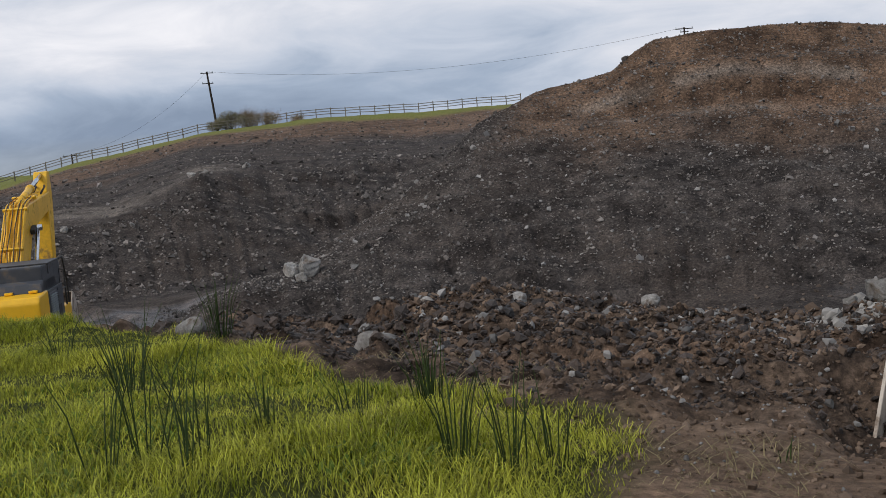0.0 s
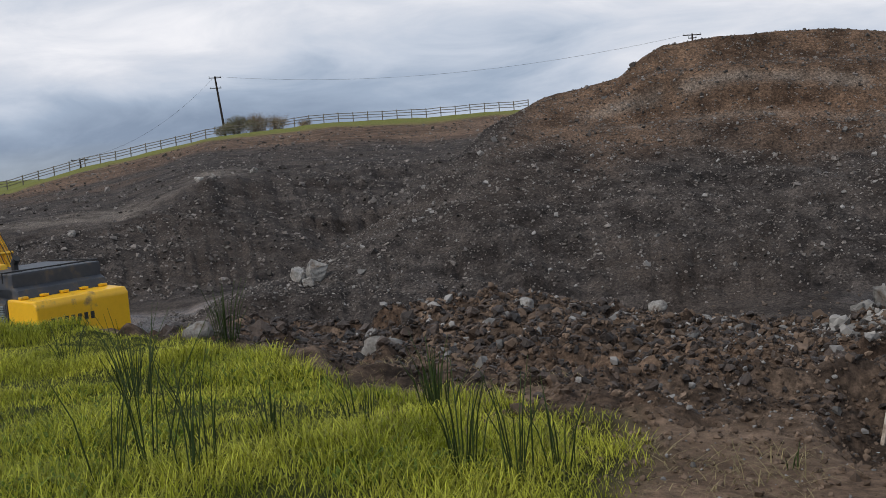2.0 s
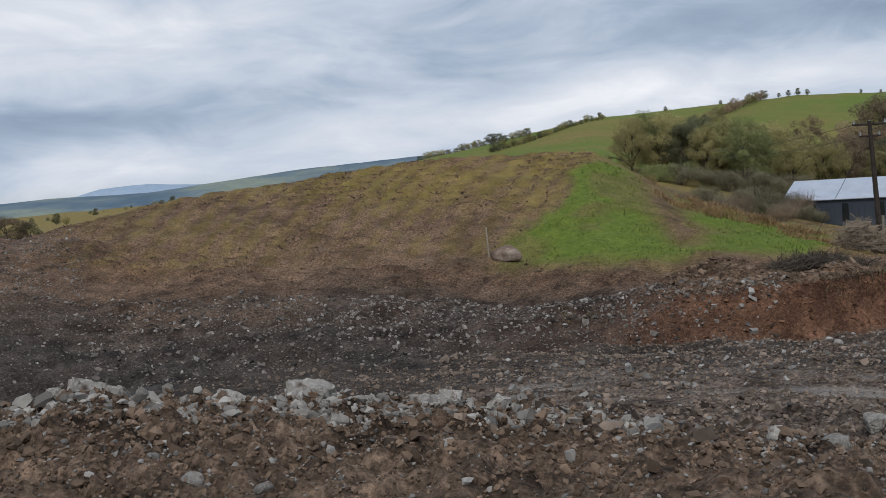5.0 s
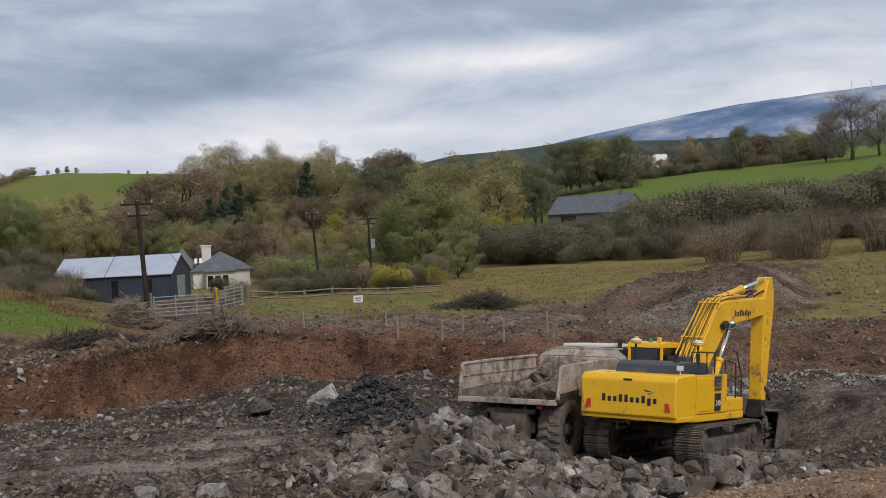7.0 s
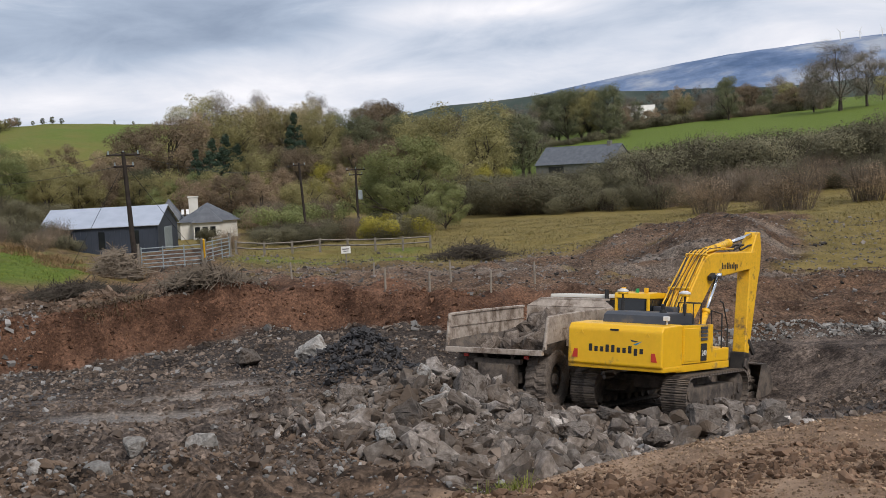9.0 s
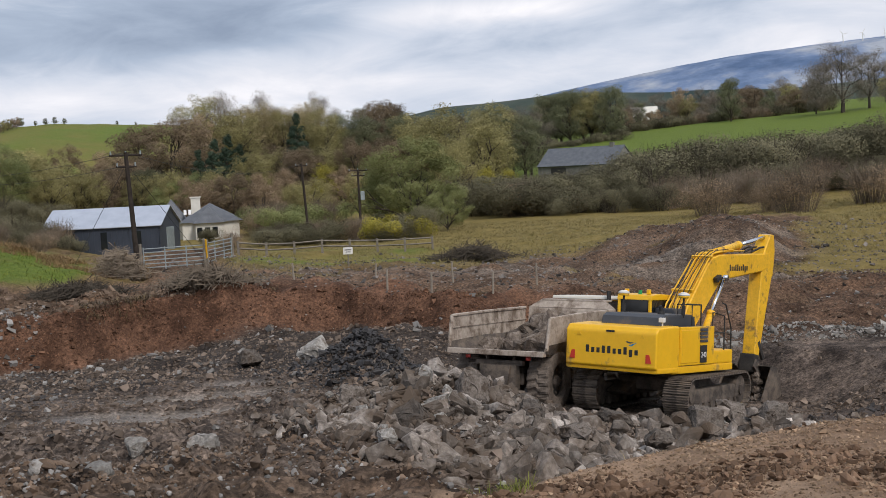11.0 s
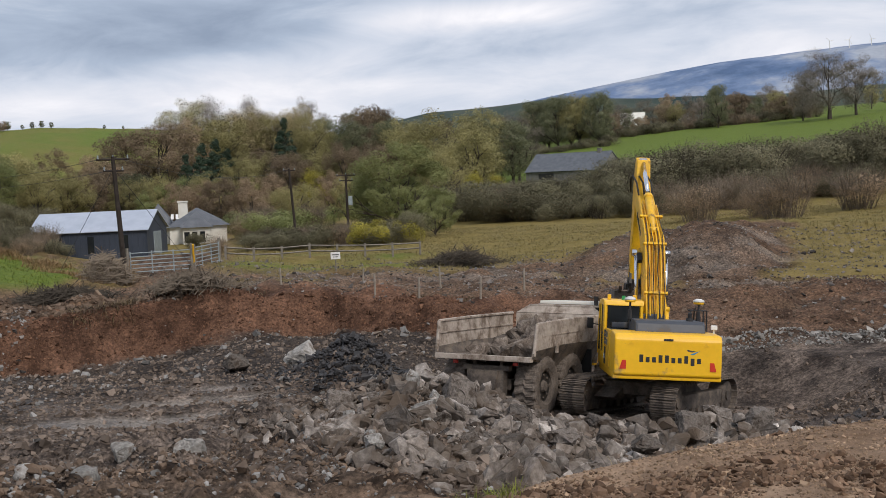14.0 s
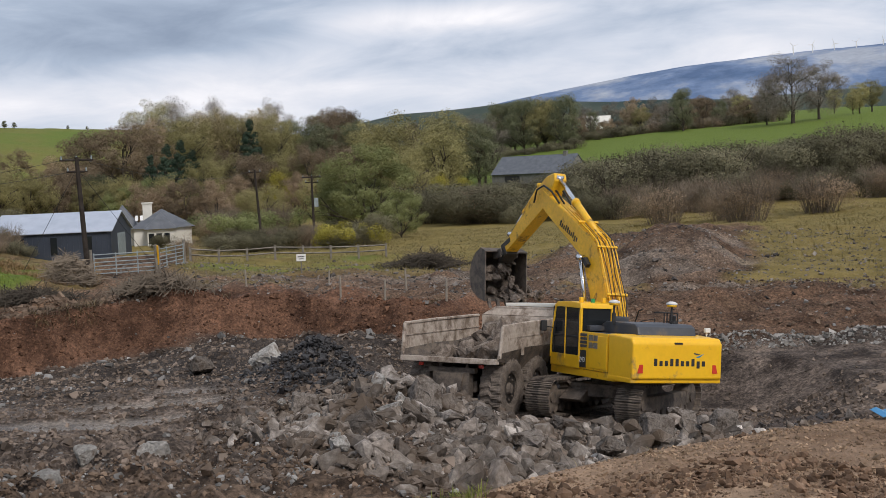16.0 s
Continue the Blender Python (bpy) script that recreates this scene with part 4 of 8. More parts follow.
def make_rubble():
    gravel("slope_stones", "pale stones strewn over the shale slope of the mound", 38000, by_area(-13, 41, FLOOR_FAR, MOUND_CREST), heavy_tail(0.03, 0.026, 0.32), SLOPE_BITS, 1)
    gravel("slope_stones", "lighter stones lying about the mound", 1300, by_area(-13, 41, FLOOR_FAR, MOUND_CREST), heavy_tail(0.05, 0.04, 0.4), PALE_BITS, 16)
    gravel("slope_stones", "stones strewn over the black slope below the grassed tip", 6500, between(41, 72, FLOOR_FAR, SLOPE_MID, 0.8), heavy_tail(0.03, 0.036, 0.4), SLOPE_BITS, 2)
    gravel("slope_stones", "lighter stones on the black slope below the tip", 450, between(41, 72, FLOOR_FAR, SLOPE_MID, 0.8), heavy_tail(0.05, 0.045, 0.4), PALE_BITS, 17)
    gravel("plateau_stones", "stones strewn over the far worked slope", 3600, between(-21, 3, PLATEAU, 150, 0.8), heavy_tail(0.05, 0.06, 0.6), SLOPE_BITS, 3)
    gravel("plateau_stones", "stones on the steep far cutting", 5200, between(-21, 2, BEHIND, PLATEAU, 0.8), heavy_tail(0.05, 0.05, 0.5), SLOPE_BITS, 4)
    gravel("plateau_stones", "stones and clods on the bare ground behind the clay face", 9000, between(77, 112, FACE_TOP, 78, 0.8), heavy_tail(0.03, 0.035, 0.35), SLOPE_BITS, 18)
    gravel("floor_rubble", "dark brown-grey rubble covering the pit floor", 60000, rutted(44, 112, 12, FLOOR_FAR), heavy_tail(0.02, 0.034, 0.4), SHALE_BITS, 5)
    gravel("pale_floor_stones", "pale stones scattered over the dark pit floor", 1100, rutted(58, 96, 20, FLOOR_FAR), heavy_tail(0.05, 0.05, 0.4), PEBBLE, 15)
    gravel("floor_rubble", "grey rubble on the pit floor below the mound", 3500, between(-14, 60, 26, FLOOR_FAR, 0.8), heavy_tail(0.03, 0.04, 0.3), SHALE_BITS, 6)
    gravel("mud_clods", "dark wet clods of the tipped mud heap", 44000, between(-13, 34, NEAR_EDGE, 23, 0.75), heavy_tail(0.022, 0.026, 0.24), CLOD, 7, 0.85, 0.2, True)
    gravel("heap_stones", "stones mixed into the dark mud heap", 1500, between(-8, 30, BANK_FOOT, 22, 0.8), heavy_tail(0.03, 0.035, 0.3), PEBBLE, 19, 0.75, 0.14, True)
    gravel("mud_clods", "brown clods and stones of the near spoil", 60000, between(-2, 92, 6.3, SPOIL_CREST, 0.65), heavy_tail(0.018, 0.023, 0.2), CLOD_BROWN, 8, 0.85, 0.2, True)
    gravel("spoil_gravel", "grey gravel mixed into the near spoil", 16000, between(8, 92, 6.3, 22, 0.6), heavy_tail(0.018, 0.022, 0.2), PEBBLE, 9, 0.75, 0.14, True)
    gravel("spoil_gravel", "pale broken stone along the spoil ridge", 6000, between(16, 66, 15.8, 19.6, 1.0), heavy_tail(0.03, 0.045, 0.28), RIDGE_BITS, 10, 0.75, 0.16, True)
    gravel("tip_clods", "small brown clods turned up on the grassed tip", 90000, on_tip_ridges, heavy_tail(0.03, 0.018, 0.17), CLOD_BROWN, 31, 0.6, 0.3, True)
    gravel("torn_earth", "dark torn earth and roots heaped behind the clay face", 9000, between(67, 81, FACE_TOP, 57, 0.8), heavy_tail(0.04, 0.05, 0.4), CLOD_BROWN, 20)
    gravel("bank_clods", "clods and dry mud on the sandy bank", 5200, patchy(88, 114, 4.5, NEAR_EDGE), heavy_tail(0.012, 0.028, 0.2), BANK_CLOD, 11, 0.7, 0.2, True)
    gravel("bank_grit", "grit and small stones on the sandy bank", 16000, between(88, 114, 4.5, NEAR_EDGE, 0.7), heavy_tail(0.005, 0.006, 0.06), BANK_GRIT, 14)
    gravel("face_clods", "lumps of red-brown clay broken from the face", 6500, between(65, 97, FLOOR_FAR, FACE_TOP, 0.9), heavy_tail(0.02, 0.024, 0.22), CLAY_BITS, 21, 0.8)
    gravel("face_clods", "lumps of brown clay on the bank", 5000, between(96, 113, FLOOR_FAR, SLOPE_MID, 0.9), heavy_tail(0.02, 0.03, 0.25), CLOD_BROWN, 22, 0.8)
    gravel("face_stones", "stones in the red clay face", 700, between(66, 112, FLOOR_FAR, SLOPE_MID, 1.0), heavy_tail(0.03, 0.035, 0.22), PEBBLE, 12)
    gravel("far_bank_stones", "pale stones lying along the foot of the clay bank", 1500, between(97, 113, 43.4, 44.9, 1.0), heavy_tail(0.035, 0.04, 0.28), RIDGE_BITS, 13)


SLOPE_BITS = material("slope_stones", [(0.075, 0.065, 0.058), (0.20, 0.18, 0.162)], 3.0, 0.8, bump=0.3, island=0.75)
PALE_BITS = material("lighter_slope_stones", [(0.17, 0.16, 0.148), (0.32, 0.305, 0.285)], 3.0, 0.85, bump=0.3, island=0.4)
CLAY_BITS = material("red_clay_lumps", [(0.070, 0.037, 0.0235), (0.175, 0.094, 0.058)], 2.0, 0.9, bump=0.5, island=0.5)
BANK_CLOD = material("bank_clods", [(0.085, 0.052, 0.033), (0.22, 0.142, 0.094)], 2.0, 0.92, bump=0.5, island=0.5)
BANK_GRIT = material("bank_grit", [(0.16, 0.105, 0.066), (0.36, 0.255, 0.17)], 3.0, 0.9, bump=0.2, island=0.5)
SHALE_BITS = material("grey_rubble", [(0.062, 0.047, 0.037), (0.23, 0.180, 0.143)], 1.0, 0.85, bump=0.4, island=0.5)
RIDGE_BITS = material("broken_limestone", [(0.13, 0.12, 0.108), (0.32, 0.305, 0.28)], 2.0, 0.9, bump=0.4, island=0.45)
CLOD_BROWN = material("brown_earth_clods", [(0.060, 0.041, 0.0290), (0.20, 0.143, 0.103)], 1.5, 0.9, bump=0.5, island=0.42)
make_rubble()

# the ridge of pale boulders along the near spoil crest
RIDGE = 85
for k in range(RIDGE):
    az = 17 + 43 * ((k + rock_rng.random()) / RIDGE)
    r = float(contour(SPOIL_CREST, az)[0]) + rock_rng.uniform(-1.3, 0.7)
    place_rock(az, r, 0.14 + rock_rng.expovariate(1 / 0.11), sink=0.2, group="boulders of the spoil ridge")
for az, r, size in ((19.2, 18.2, 0.62), (20.3, 18.0, 0.5), (25.4, 18.4, 0.5), (29.0, 18.5, 0.62), (32.9, 18.6, 0.75), (36.0, 18.6, 0.5), (40.8, 18.6, 0.85), (42.0, 18.3, 0.5), (46.8, 18.6, 0.55), (50.4, 18.8, 0.95), (54.3, 18.4, 0.6), (55.8, 18.7, 0.72), (56.5, 18.4, 0.5)):
    place_rock(az, r, size, sink=0.12, label="large angular limestone boulder on the spoil ridge", group="boulders of the spoil ridge")
# single stones in the spoil
for az, r, size in ((-3.35, 14.6, 0.74), (-11.6, 12.8, 0.40), (9.2, 19.0, 0.4), (10.9, 19.2, 0.55), (5.5, 9.6, 0.22), (3.2, 19.0, 0.35), (-1.0, 18.6, 0.45), (28.5, 9.6, 0.2), (36.5, 13.2, 0.24), (44.9, 11.0, 0.26), (48.0, 9.6, 0.2), (71.4, 17.0, 0.5), (73.7, 15.2, 0.55), (63.0, 13.0, 0.24)):
    place_rock(az, r, size, sink=0.1, lift=0.05, label="rounded pale boulder half sunk in the mud", group="single boulders")
for az, r, size in ((-6.2, 50.3, 1.35), (-7.0, 50.0, 1.1), (-6.5, 49.2, 0.7), (-13.7, 74, 0.6), (-16.6, 74, 0.6), (-10.9, 84, 0.75), (-8.5, 92, 0.8), (-10.3, 86, 0.6)):
    place_rock(az, r, size, sink=0.1, label="pale boulder resting on the shale slope", group="single boulders")
BROWN_STONE = material("brown_boulder", [(0.075, 0.05, 0.037), (0.17, 0.125, 0.098), (0.36, 0.30, 0.25)], 1.2, 0.9, bump=0.8, fine=0.3)
tip_boulder = new("boulder", round_rock_mesh("tip_boulder_shape", 9, BROWN_STONE))
tip_boulder.matrix_basis = Matrix.Translation(on_ground(59.8, 60.0) + Vector((0, 0, 0.34))) @ Matrix.Rotation(radians(-60), 4, "Z") @ Matrix.Diagonal((1.35, 1.0, 1.05, 1))
tagged(tip_boulder, "large brown boulder at the foot of the green tip", "boulder", "single boulders")

# the heap of dark blocks in front of the loading place
def block_field(name, label, count, spread, sizes, mat, seed, lift):
    """Broken blocks of every size, heaped over one another, in one mesh."""
    rng = np.random.RandomState(seed)
    az, r = spread(rng, count)
    n = len(az)
    size = sizes(rng, n, r)
    z = ground_height(az, r) + size * rng.uniform(0.0, 0.35, n) + lift(az, r) * rng.uniform(0, 1, n)
    gx, gy = r * np.sin(np.radians(az)), r * np.cos(np.radians(az))
    vs, fs, off = [], [], 0
    shapes = []
    for me in ROCKS_LOW:
        v = np.empty(len(me.vertices) * 3, np.float32)
        me.vertices.foreach_get("co", v)
        f = np.array([p.vertices[:] for p in me.polygons])
        shapes.append((v.reshape(-1, 3), f))
    for i in range(n):
        v, f = shapes[rng.randint(len(shapes))]
        rot = np.array(Euler((rng.uniform(-0.9, 0.9), rng.uniform(-0.9, 0.9), rng.uniform(0, 6.28))).to_matrix())
        vs.append((v * size[i] * rng.uniform(0.75, 1.25, 3)) @ rot.T + (gx[i], gy[i], z[i]))
        fs.append(f + off)
        off += len(v)
    co, faces = np.concatenate(vs), np.concatenate(fs)
    me = bpy.data.meshes.new(name)
    me.vertices.add(len(co))
    me.vertices.foreach_set("co", co.astype(np.float32).ravel())
    me.loops.add(faces.size)
    me.loops.foreach_set("vertex_index", faces.astype(np.int32).ravel())
    me.polygons.add(len(faces))
    me.polygons.foreach_set("loop_start", (np.arange(len(faces)) * 3).astype(np.int32))
    me.update(calc_edges=True)
    me.polygons.foreach_set("use_smooth", np.zeros(len(me.polygons), bool))
    me.materials.append(mat)
    return tagged(new(name, me), label, "rubble", kind="stuff")


def in_heap(az, r):
    """Share of blocks: a bank of rubble that runs in front of the machines."""
    foot = np.interp(az, [78, 82, 86, 90, 94, 112], [25.0, 22.5, 17.5, 15.5, 17.0, 17.0])
    back = np.interp(az, [80, 86, 90, 93, 97, 112], [27.0, 28.6, 29.6, 29.5, 31.0, 30.5])
    return step(r, foot, foot + 2.0) * (1 - step(r, back - 1.0, back + 0.6)) * step(az, 79, 84) * (1 - 0.75 * step(az, 102, 107))


def heap_spread(rng, n):
    az = rng.uniform(78, 113, n * 3)
    r = rng.uniform(14, 31.5, n * 3)
    k = rng.uniform(0, 1, n * 3) < in_heap(az, r)
    return az[k][:n], r[k][:n]


def heap_lift(az, r):
    return 0.30 * np.exp(-((az - 89) / 4.5) ** 2 - ((r - 26) / 2.5) ** 2)


SHALE_BLACK = material("black_shale", [(0.016, 0.015, 0.0155), (0.045, 0.042, 0.042)], 2.0, 0.6, bump=0.5, island=0.5, fine=0.3)
BLOCKS = material("broken_rubble", [(0.070, 0.058, 0.048), (0.20, 0.171, 0.147), (0.45, 0.41, 0.37)], 1.3, 0.85, bump=0.8, fine=0.4, island=0.5, dirt=(0.105, 0.079, 0.059), dirt_scale=0.8, dirt_amount=0.65)
block_field("rubble_bank", "grey and brown broken stone filling the rubble heap", 5600, heap_spread, lambda rng, n, r: np.clip(0.08 + rng.exponential(0.095, n), 0.08, 0.55), BLOCKS, 51, heap_lift)
gravel("rubble_fines", "small chips between the blocks of the heap", 14000, heap_spread, heavy_tail(0.03, 0.04, 0.2), SHALE_BITS, 52)
gravel("dark_clods", "dark wet clods tipped beside the rubble heap", 5000, between(101, 110, 27.5, 32.0, 1.0), heavy_tail(0.03, 0.05, 0.25), CLOD, 53)
HEAP_BLOCKS = []
for k in range(1900):
    if k % 4 == 0:
        az, r = rock_rng.uniform(80, 108), rock_rng.uniform(16, 30.5)
    else:
        az, r = rock_rng.gauss(89.5, 4.0), rock_rng.gauss(24.5, 3.0)
    if rock_rng.random() > float(in_heap(az, r)):
        continue
    if len(HEAP_BLOCKS) >= 165:
        break
    HEAP_BLOCKS.append(place_rock(az, r, min(0.9, 0.23 + rock_rng.expovariate(1 / 0.11)), dark=rock_rng.random() < 0.8, sink=0.16, group="blocks of the rubble heap", lift=float(heap_lift(az, r)) * rock_rng.uniform(0.2, 1.0)))
for az, r, size, dark in ((87.7, 22.2, 1.1, 1), (85.2, 25.5, 0.85, 1), (90.9, 24.6, 1.1, 1), (93.4, 24.0, 0.95, 1), (95.4, 22.6, 0.95, 1), (99.0, 23.0, 0.95, 1), (97.2, 25.6, 0.9, 1), (101.2, 25.5, 1.0, 1), (102.4, 27.0, 1.0, 1), (89.3, 28.2, 1.05, 0), (91.0, 28.4, 1.15, 0), (83.7, 40.5, 1.5, 0), (80.7, 41.0, 1.1, 1), (104.0, 26.5, 0.9, 1), (78.4, 23.0, 1.0, 0), (75.6, 22.0, 0.55, 0)):
    place_rock(az, r, size, dark=bool(dark), sink=0.1, label="big flat-sided dark block in the rubble heap" if dark else "pale slab standing in the rubble", group="blocks of the rubble heap", lift=0.12)
block_field("black_tip", "black shale tipped in a small pointed heap", 2400, lambda rng, n: (rng.normal(86.2, 1.7, n), rng.normal(38.2, 1.2, n)), lambda rng, n, r: np.clip(0.05 + rng.exponential(0.05, n), 0.05, 0.35), SHALE_BLACK, 54, lambda az, r: 0.22 * np.exp(-((az - 86.1) / 1.35) ** 2 - ((r - 38.2) / 1.4) ** 2))


# ---- the grass of the lookout and its rushes ----
def blades(name, label, category, az0, az1, count, seed, mat, tall, width, lean, keep, reach=(4.6, 16.5)):
    rng = np.random.RandomState(seed)
    az = rng.uniform(az0, az1, count)
    r = np.sqrt(rng.uniform(reach[0] ** 2, reach[1] ** 2, count))
    x, y = r * np.sin(np.radians(az)), r * np.cos(np.radians(az))
    ok = keep(az, r, x, y, rng)
    az, r, x, y = az[ok], r[ok], x[ok], y[ok]
    n = len(az)
    z = ground_height(az, r)
    tuft = 0.35 + 1.3 * np.clip(fbm(x, y, 0.8, 3, 77) + 0.5, 0, 1) ** 1.3
    h = tall * rng.uniform(0.5, 1.15, n) * tuft
    ang = rng.uniform(0, 6.283, n)
    bend = lean * rng.uniform(0.2, 1.0, n) * h
    dx, dy = np.cos(ang), np.sin(ang)
    w = width * rng.uniform(0.6, 1.2, n)
    px, py = -dy * w, dx * w
    rows = []
    for f, k, wk in ((0.0, 0.0, 1.0), (0.5, 0.3, 0.85), (0.85, 0.75, 0.5)):
        for sgn in (-1, 1):
            rows.append(np.stack([x + dx * bend * k + sgn * px * wk / 2, y + dy * bend * k + sgn * py * wk / 2, z - 0.02 + h * f], -1))
    rows.append(np.stack([x + dx * bend * 1.15, y + dy * bend * 1.15, z + h * (1 - 0.25 * lean)], -1))
    co = np.stack(rows, 1).reshape(-1, 3)
    o = (np.arange(n) * 7)[:, None]
    quads = np.concatenate([o + np.array([0, 1, 3, 2]), o + np.array([2, 3, 5, 4])])
    tris = o + np.array([4, 5, 6])
    loops = np.concatenate([quads.ravel(), tris.ravel()]).astype(np.int32)
    starts = np.concatenate([np.arange(len(quads)) * 4, len(quads) * 4 + np.arange(len(tris)) * 3]).astype(np.int32)
    me = bpy.data.meshes.new(name)
    me.vertices.add(len(co))
    me.vertices.foreach_set("co", co.astype(np.float32).ravel())
    me.loops.add(len(loops))
    me.loops.foreach_set("vertex_index", loops)
    me.polygons.add(len(starts))
    me.polygons.foreach_set("loop_start", starts)
    me.update(calc_edges=True)
    me.materials.append(mat)
    return tagged(new(name, me), label, category, kind="stuff")


def leaf_material(name, a, b, tint=0.35, glow=0.35, rough=0.6, random_tint=0.0):
    m = material(name, [a, b], 1.2, rough, bump=0.0, island=tint, random_tint=random_tint, spread=(0.35, 0.65))
    bsdf = m.node_tree.nodes["Principled BSDF"]
    bsdf.inputs["Specular IOR Level"].default_value = 0.25
    out = m.node_tree.nodes["Material Output"]
    add = m.node_tree.nodes.new("ShaderNodeMixShader")
    trans = m.node_tree.nodes.new("ShaderNodeBsdfTranslucent")
    m.node_tree.links.new(bsdf.inputs["Base Color"].links[0].from_socket, trans.inputs["Color"])
    add.inputs[0].default_value = glow
    m.node_tree.links.new(bsdf.outputs[0], add.inputs[1])
    m.node_tree.links.new(trans.outputs[0], add.inputs[2])
    m.node_tree.links.new(add.outputs[0], out.inputs[0])
    return m


GRASS = leaf_material("bright_grass", (0.20, 0.225, 0.016), (0.47, 0.465, 0.06), 0.6)
GRASS_DARK = leaf_material("clover_and_dock", (0.075, 0.125, 0.016), (0.15, 0.21, 0.028), 0.4)
STRAW = leaf_material("dry_straw", (0.20, 0.155, 0.075), (0.34, 0.28, 0.15), 0.35)
OLIVE = leaf_material("rough_field_grass", (0.165, 0.140, 0.050), (0.30, 0.24, 0.105), 0.2, 0.25)
TIP_GRASS = leaf_material("tip_grass", (0.085, 0.118, 0.018), (0.215, 0.235, 0.042), 0.4, 0.3)
WEED = leaf_material("dead_weeds", (0.20, 0.125, 0.058), (0.36, 0.24, 0.12), 0.3, 0.3)
TURF = leaf_material("torn_turf", (0.065, 0.046, 0.026), (0.16, 0.115, 0.06), 0.4, 0.1)
RUSH = leaf_material("dark_rush", (0.028, 0.050, 0.012), (0.060, 0.085, 0.022), 0.3, 0.2)


def make_grass():
    def in_turf(az, r, x, y, rng):
        g = zones(az, r)[0]
        return (g > rng.uniform(0.2, 0.9, len(az))) & (fbm(x, y, 1.5, 2, 81) > -0.8 + 0.25 * rng.normal(size=len(az)))

    def in_clover(az, r, x, y, rng):
        g = zones(az, r)[0]
        return (g > 0.5) & (fbm(x, y, 2.2, 3, 83) > 0.12)

    def in_straw(az, r, x, y, rng):
        near = contour(NEAR_EDGE, az)[0]
        return (fbm(x, y, 1.3, 3, 85) > 0.05) & (r < near + 1.5) & ((az < 16) | (az > 93))

    blades("grass", "long bright green grass on the lookout", "grass", -26, 9, 150000, 21, GRASS, 0.118, 0.0075, 1.15, in_turf)
    blades("clover", "dark green clover and dock among the grass", "grass", -26, 7, 24000, 22, GRASS_DARK, 0.085, 0.032, 1.3, in_clover)
    blades("dry_straw", "dry straw trodden into the muddy edge", "grass", -6, 19, 15000, 23, STRAW, 0.075, 0.007, 3.5, in_straw)
    blades("dry_straw", "dry stalks scattered over the sandy bank", "grass", 93, 114, 2600, 24, STRAW, 0.05, 0.006, 3.5, in_straw)

    def in_field(az, r, x, y, rng):
        m, lush = zones(az, r)[3:5]
        return (m > rng.uniform(0.3, 1, len(az))) & (lush < 0.5) & (fbm(x, y, 4, 3, 87) > -0.35)

    def on_edge(az, r, x, y, rng):
        face = contour(FACE_TOP, az)[0]
        return (np.abs(r - face - 0.3) < 0.9) & (fbm(x, y, 5, 3, 89) > -0.05)

    blades("rough_grass", "rough olive and straw-coloured grass of the far field", "grass", 79, 113, 80000, 25, OLIVE, 0.20, 0.035, 1.7, in_field, (62, 130))
    def on_tip(az, r, x, y, rng):
        return (zones(az, r)[4] > rng.uniform(0.2, 1, len(az))) & (fbm(x, y, 2.5, 3, 86) > -0.3)

    blades("tip_grass", "fresh green grass growing over the spoil tip", "grass", 57, 76, 70000, 27, TIP_GRASS, 0.13, 0.03, 1.6, on_tip, (52, 118))
    def on_shoulder(az, r, x, y, rng):
        crest = contour(MOUND_CREST, az)[0]
        return (np.abs(r - crest + 1.6) < 2.6) & (fbm(x, y, 3, 3, 88) > 0.02) & (az > 66 + 2 * rng.uniform(0, 1, len(az)))

    blades("dead_weeds", "rust-brown dead weeds along the shoulder of the green tip", "weeds", 64.5, 76.5, 42000, 28, WEED, 0.30, 0.03, 1.4, on_shoulder, (66, 84))

    def on_bank_edge(az, r, x, y, rng):
        return (np.abs(r - contour(NEAR_EDGE, az)[0]) < 0.25) & (fbm(x, y, 0.8, 2, 84) > 0.5)

    blades("edge_grass", "small tufts of grass on the edge of the bank", "grass", 88, 112, 26000, 29, TIP_GRASS, 0.08, 0.007, 1.2, on_bank_edge, (6.5, 11.5))
    blades("torn_turf", "torn brown turf hanging over the clay face", "grass", 62, 99, 30000, 26, TURF, 0.2, 0.03, 1.8, on_edge, (46, 53))


make_grass()


def rush_tuft(az, r, tall, stems, seed, label):
    rng = random.Random(seed)
    bm = bmesh.new()
    for k in range(stems):
        a = rng.uniform(0, 6.283)
        out = rng.uniform(0.05, 0.5)
        h = tall * rng.uniform(0.55, 1.1)
        foot = Vector((math.cos(a), math.sin(a), 0)) * rng.uniform(0, 0.10)
        mid = foot + Vector((math.cos(a) * out * h * 0.35, math.sin(a) * out * h * 0.35, h * 0.6))
        tip = foot + Vector((math.cos(a) * out * h * 0.85, math.sin(a) * out * h * 0.85, h))
        rod(bm, foot, mid, 0.0045, 0.004, 4)
        rod(bm, mid, tip, 0.004, 0.0012, 4)
    ob = mesh_object("rush_tuft", bm, RUSH)
    ob.matrix_basis = Matrix.Translation(on_ground(az, r) - Vector((0, 0, 0.03)))
    return tagged(ob, label, "rush", "rushes in the grass")


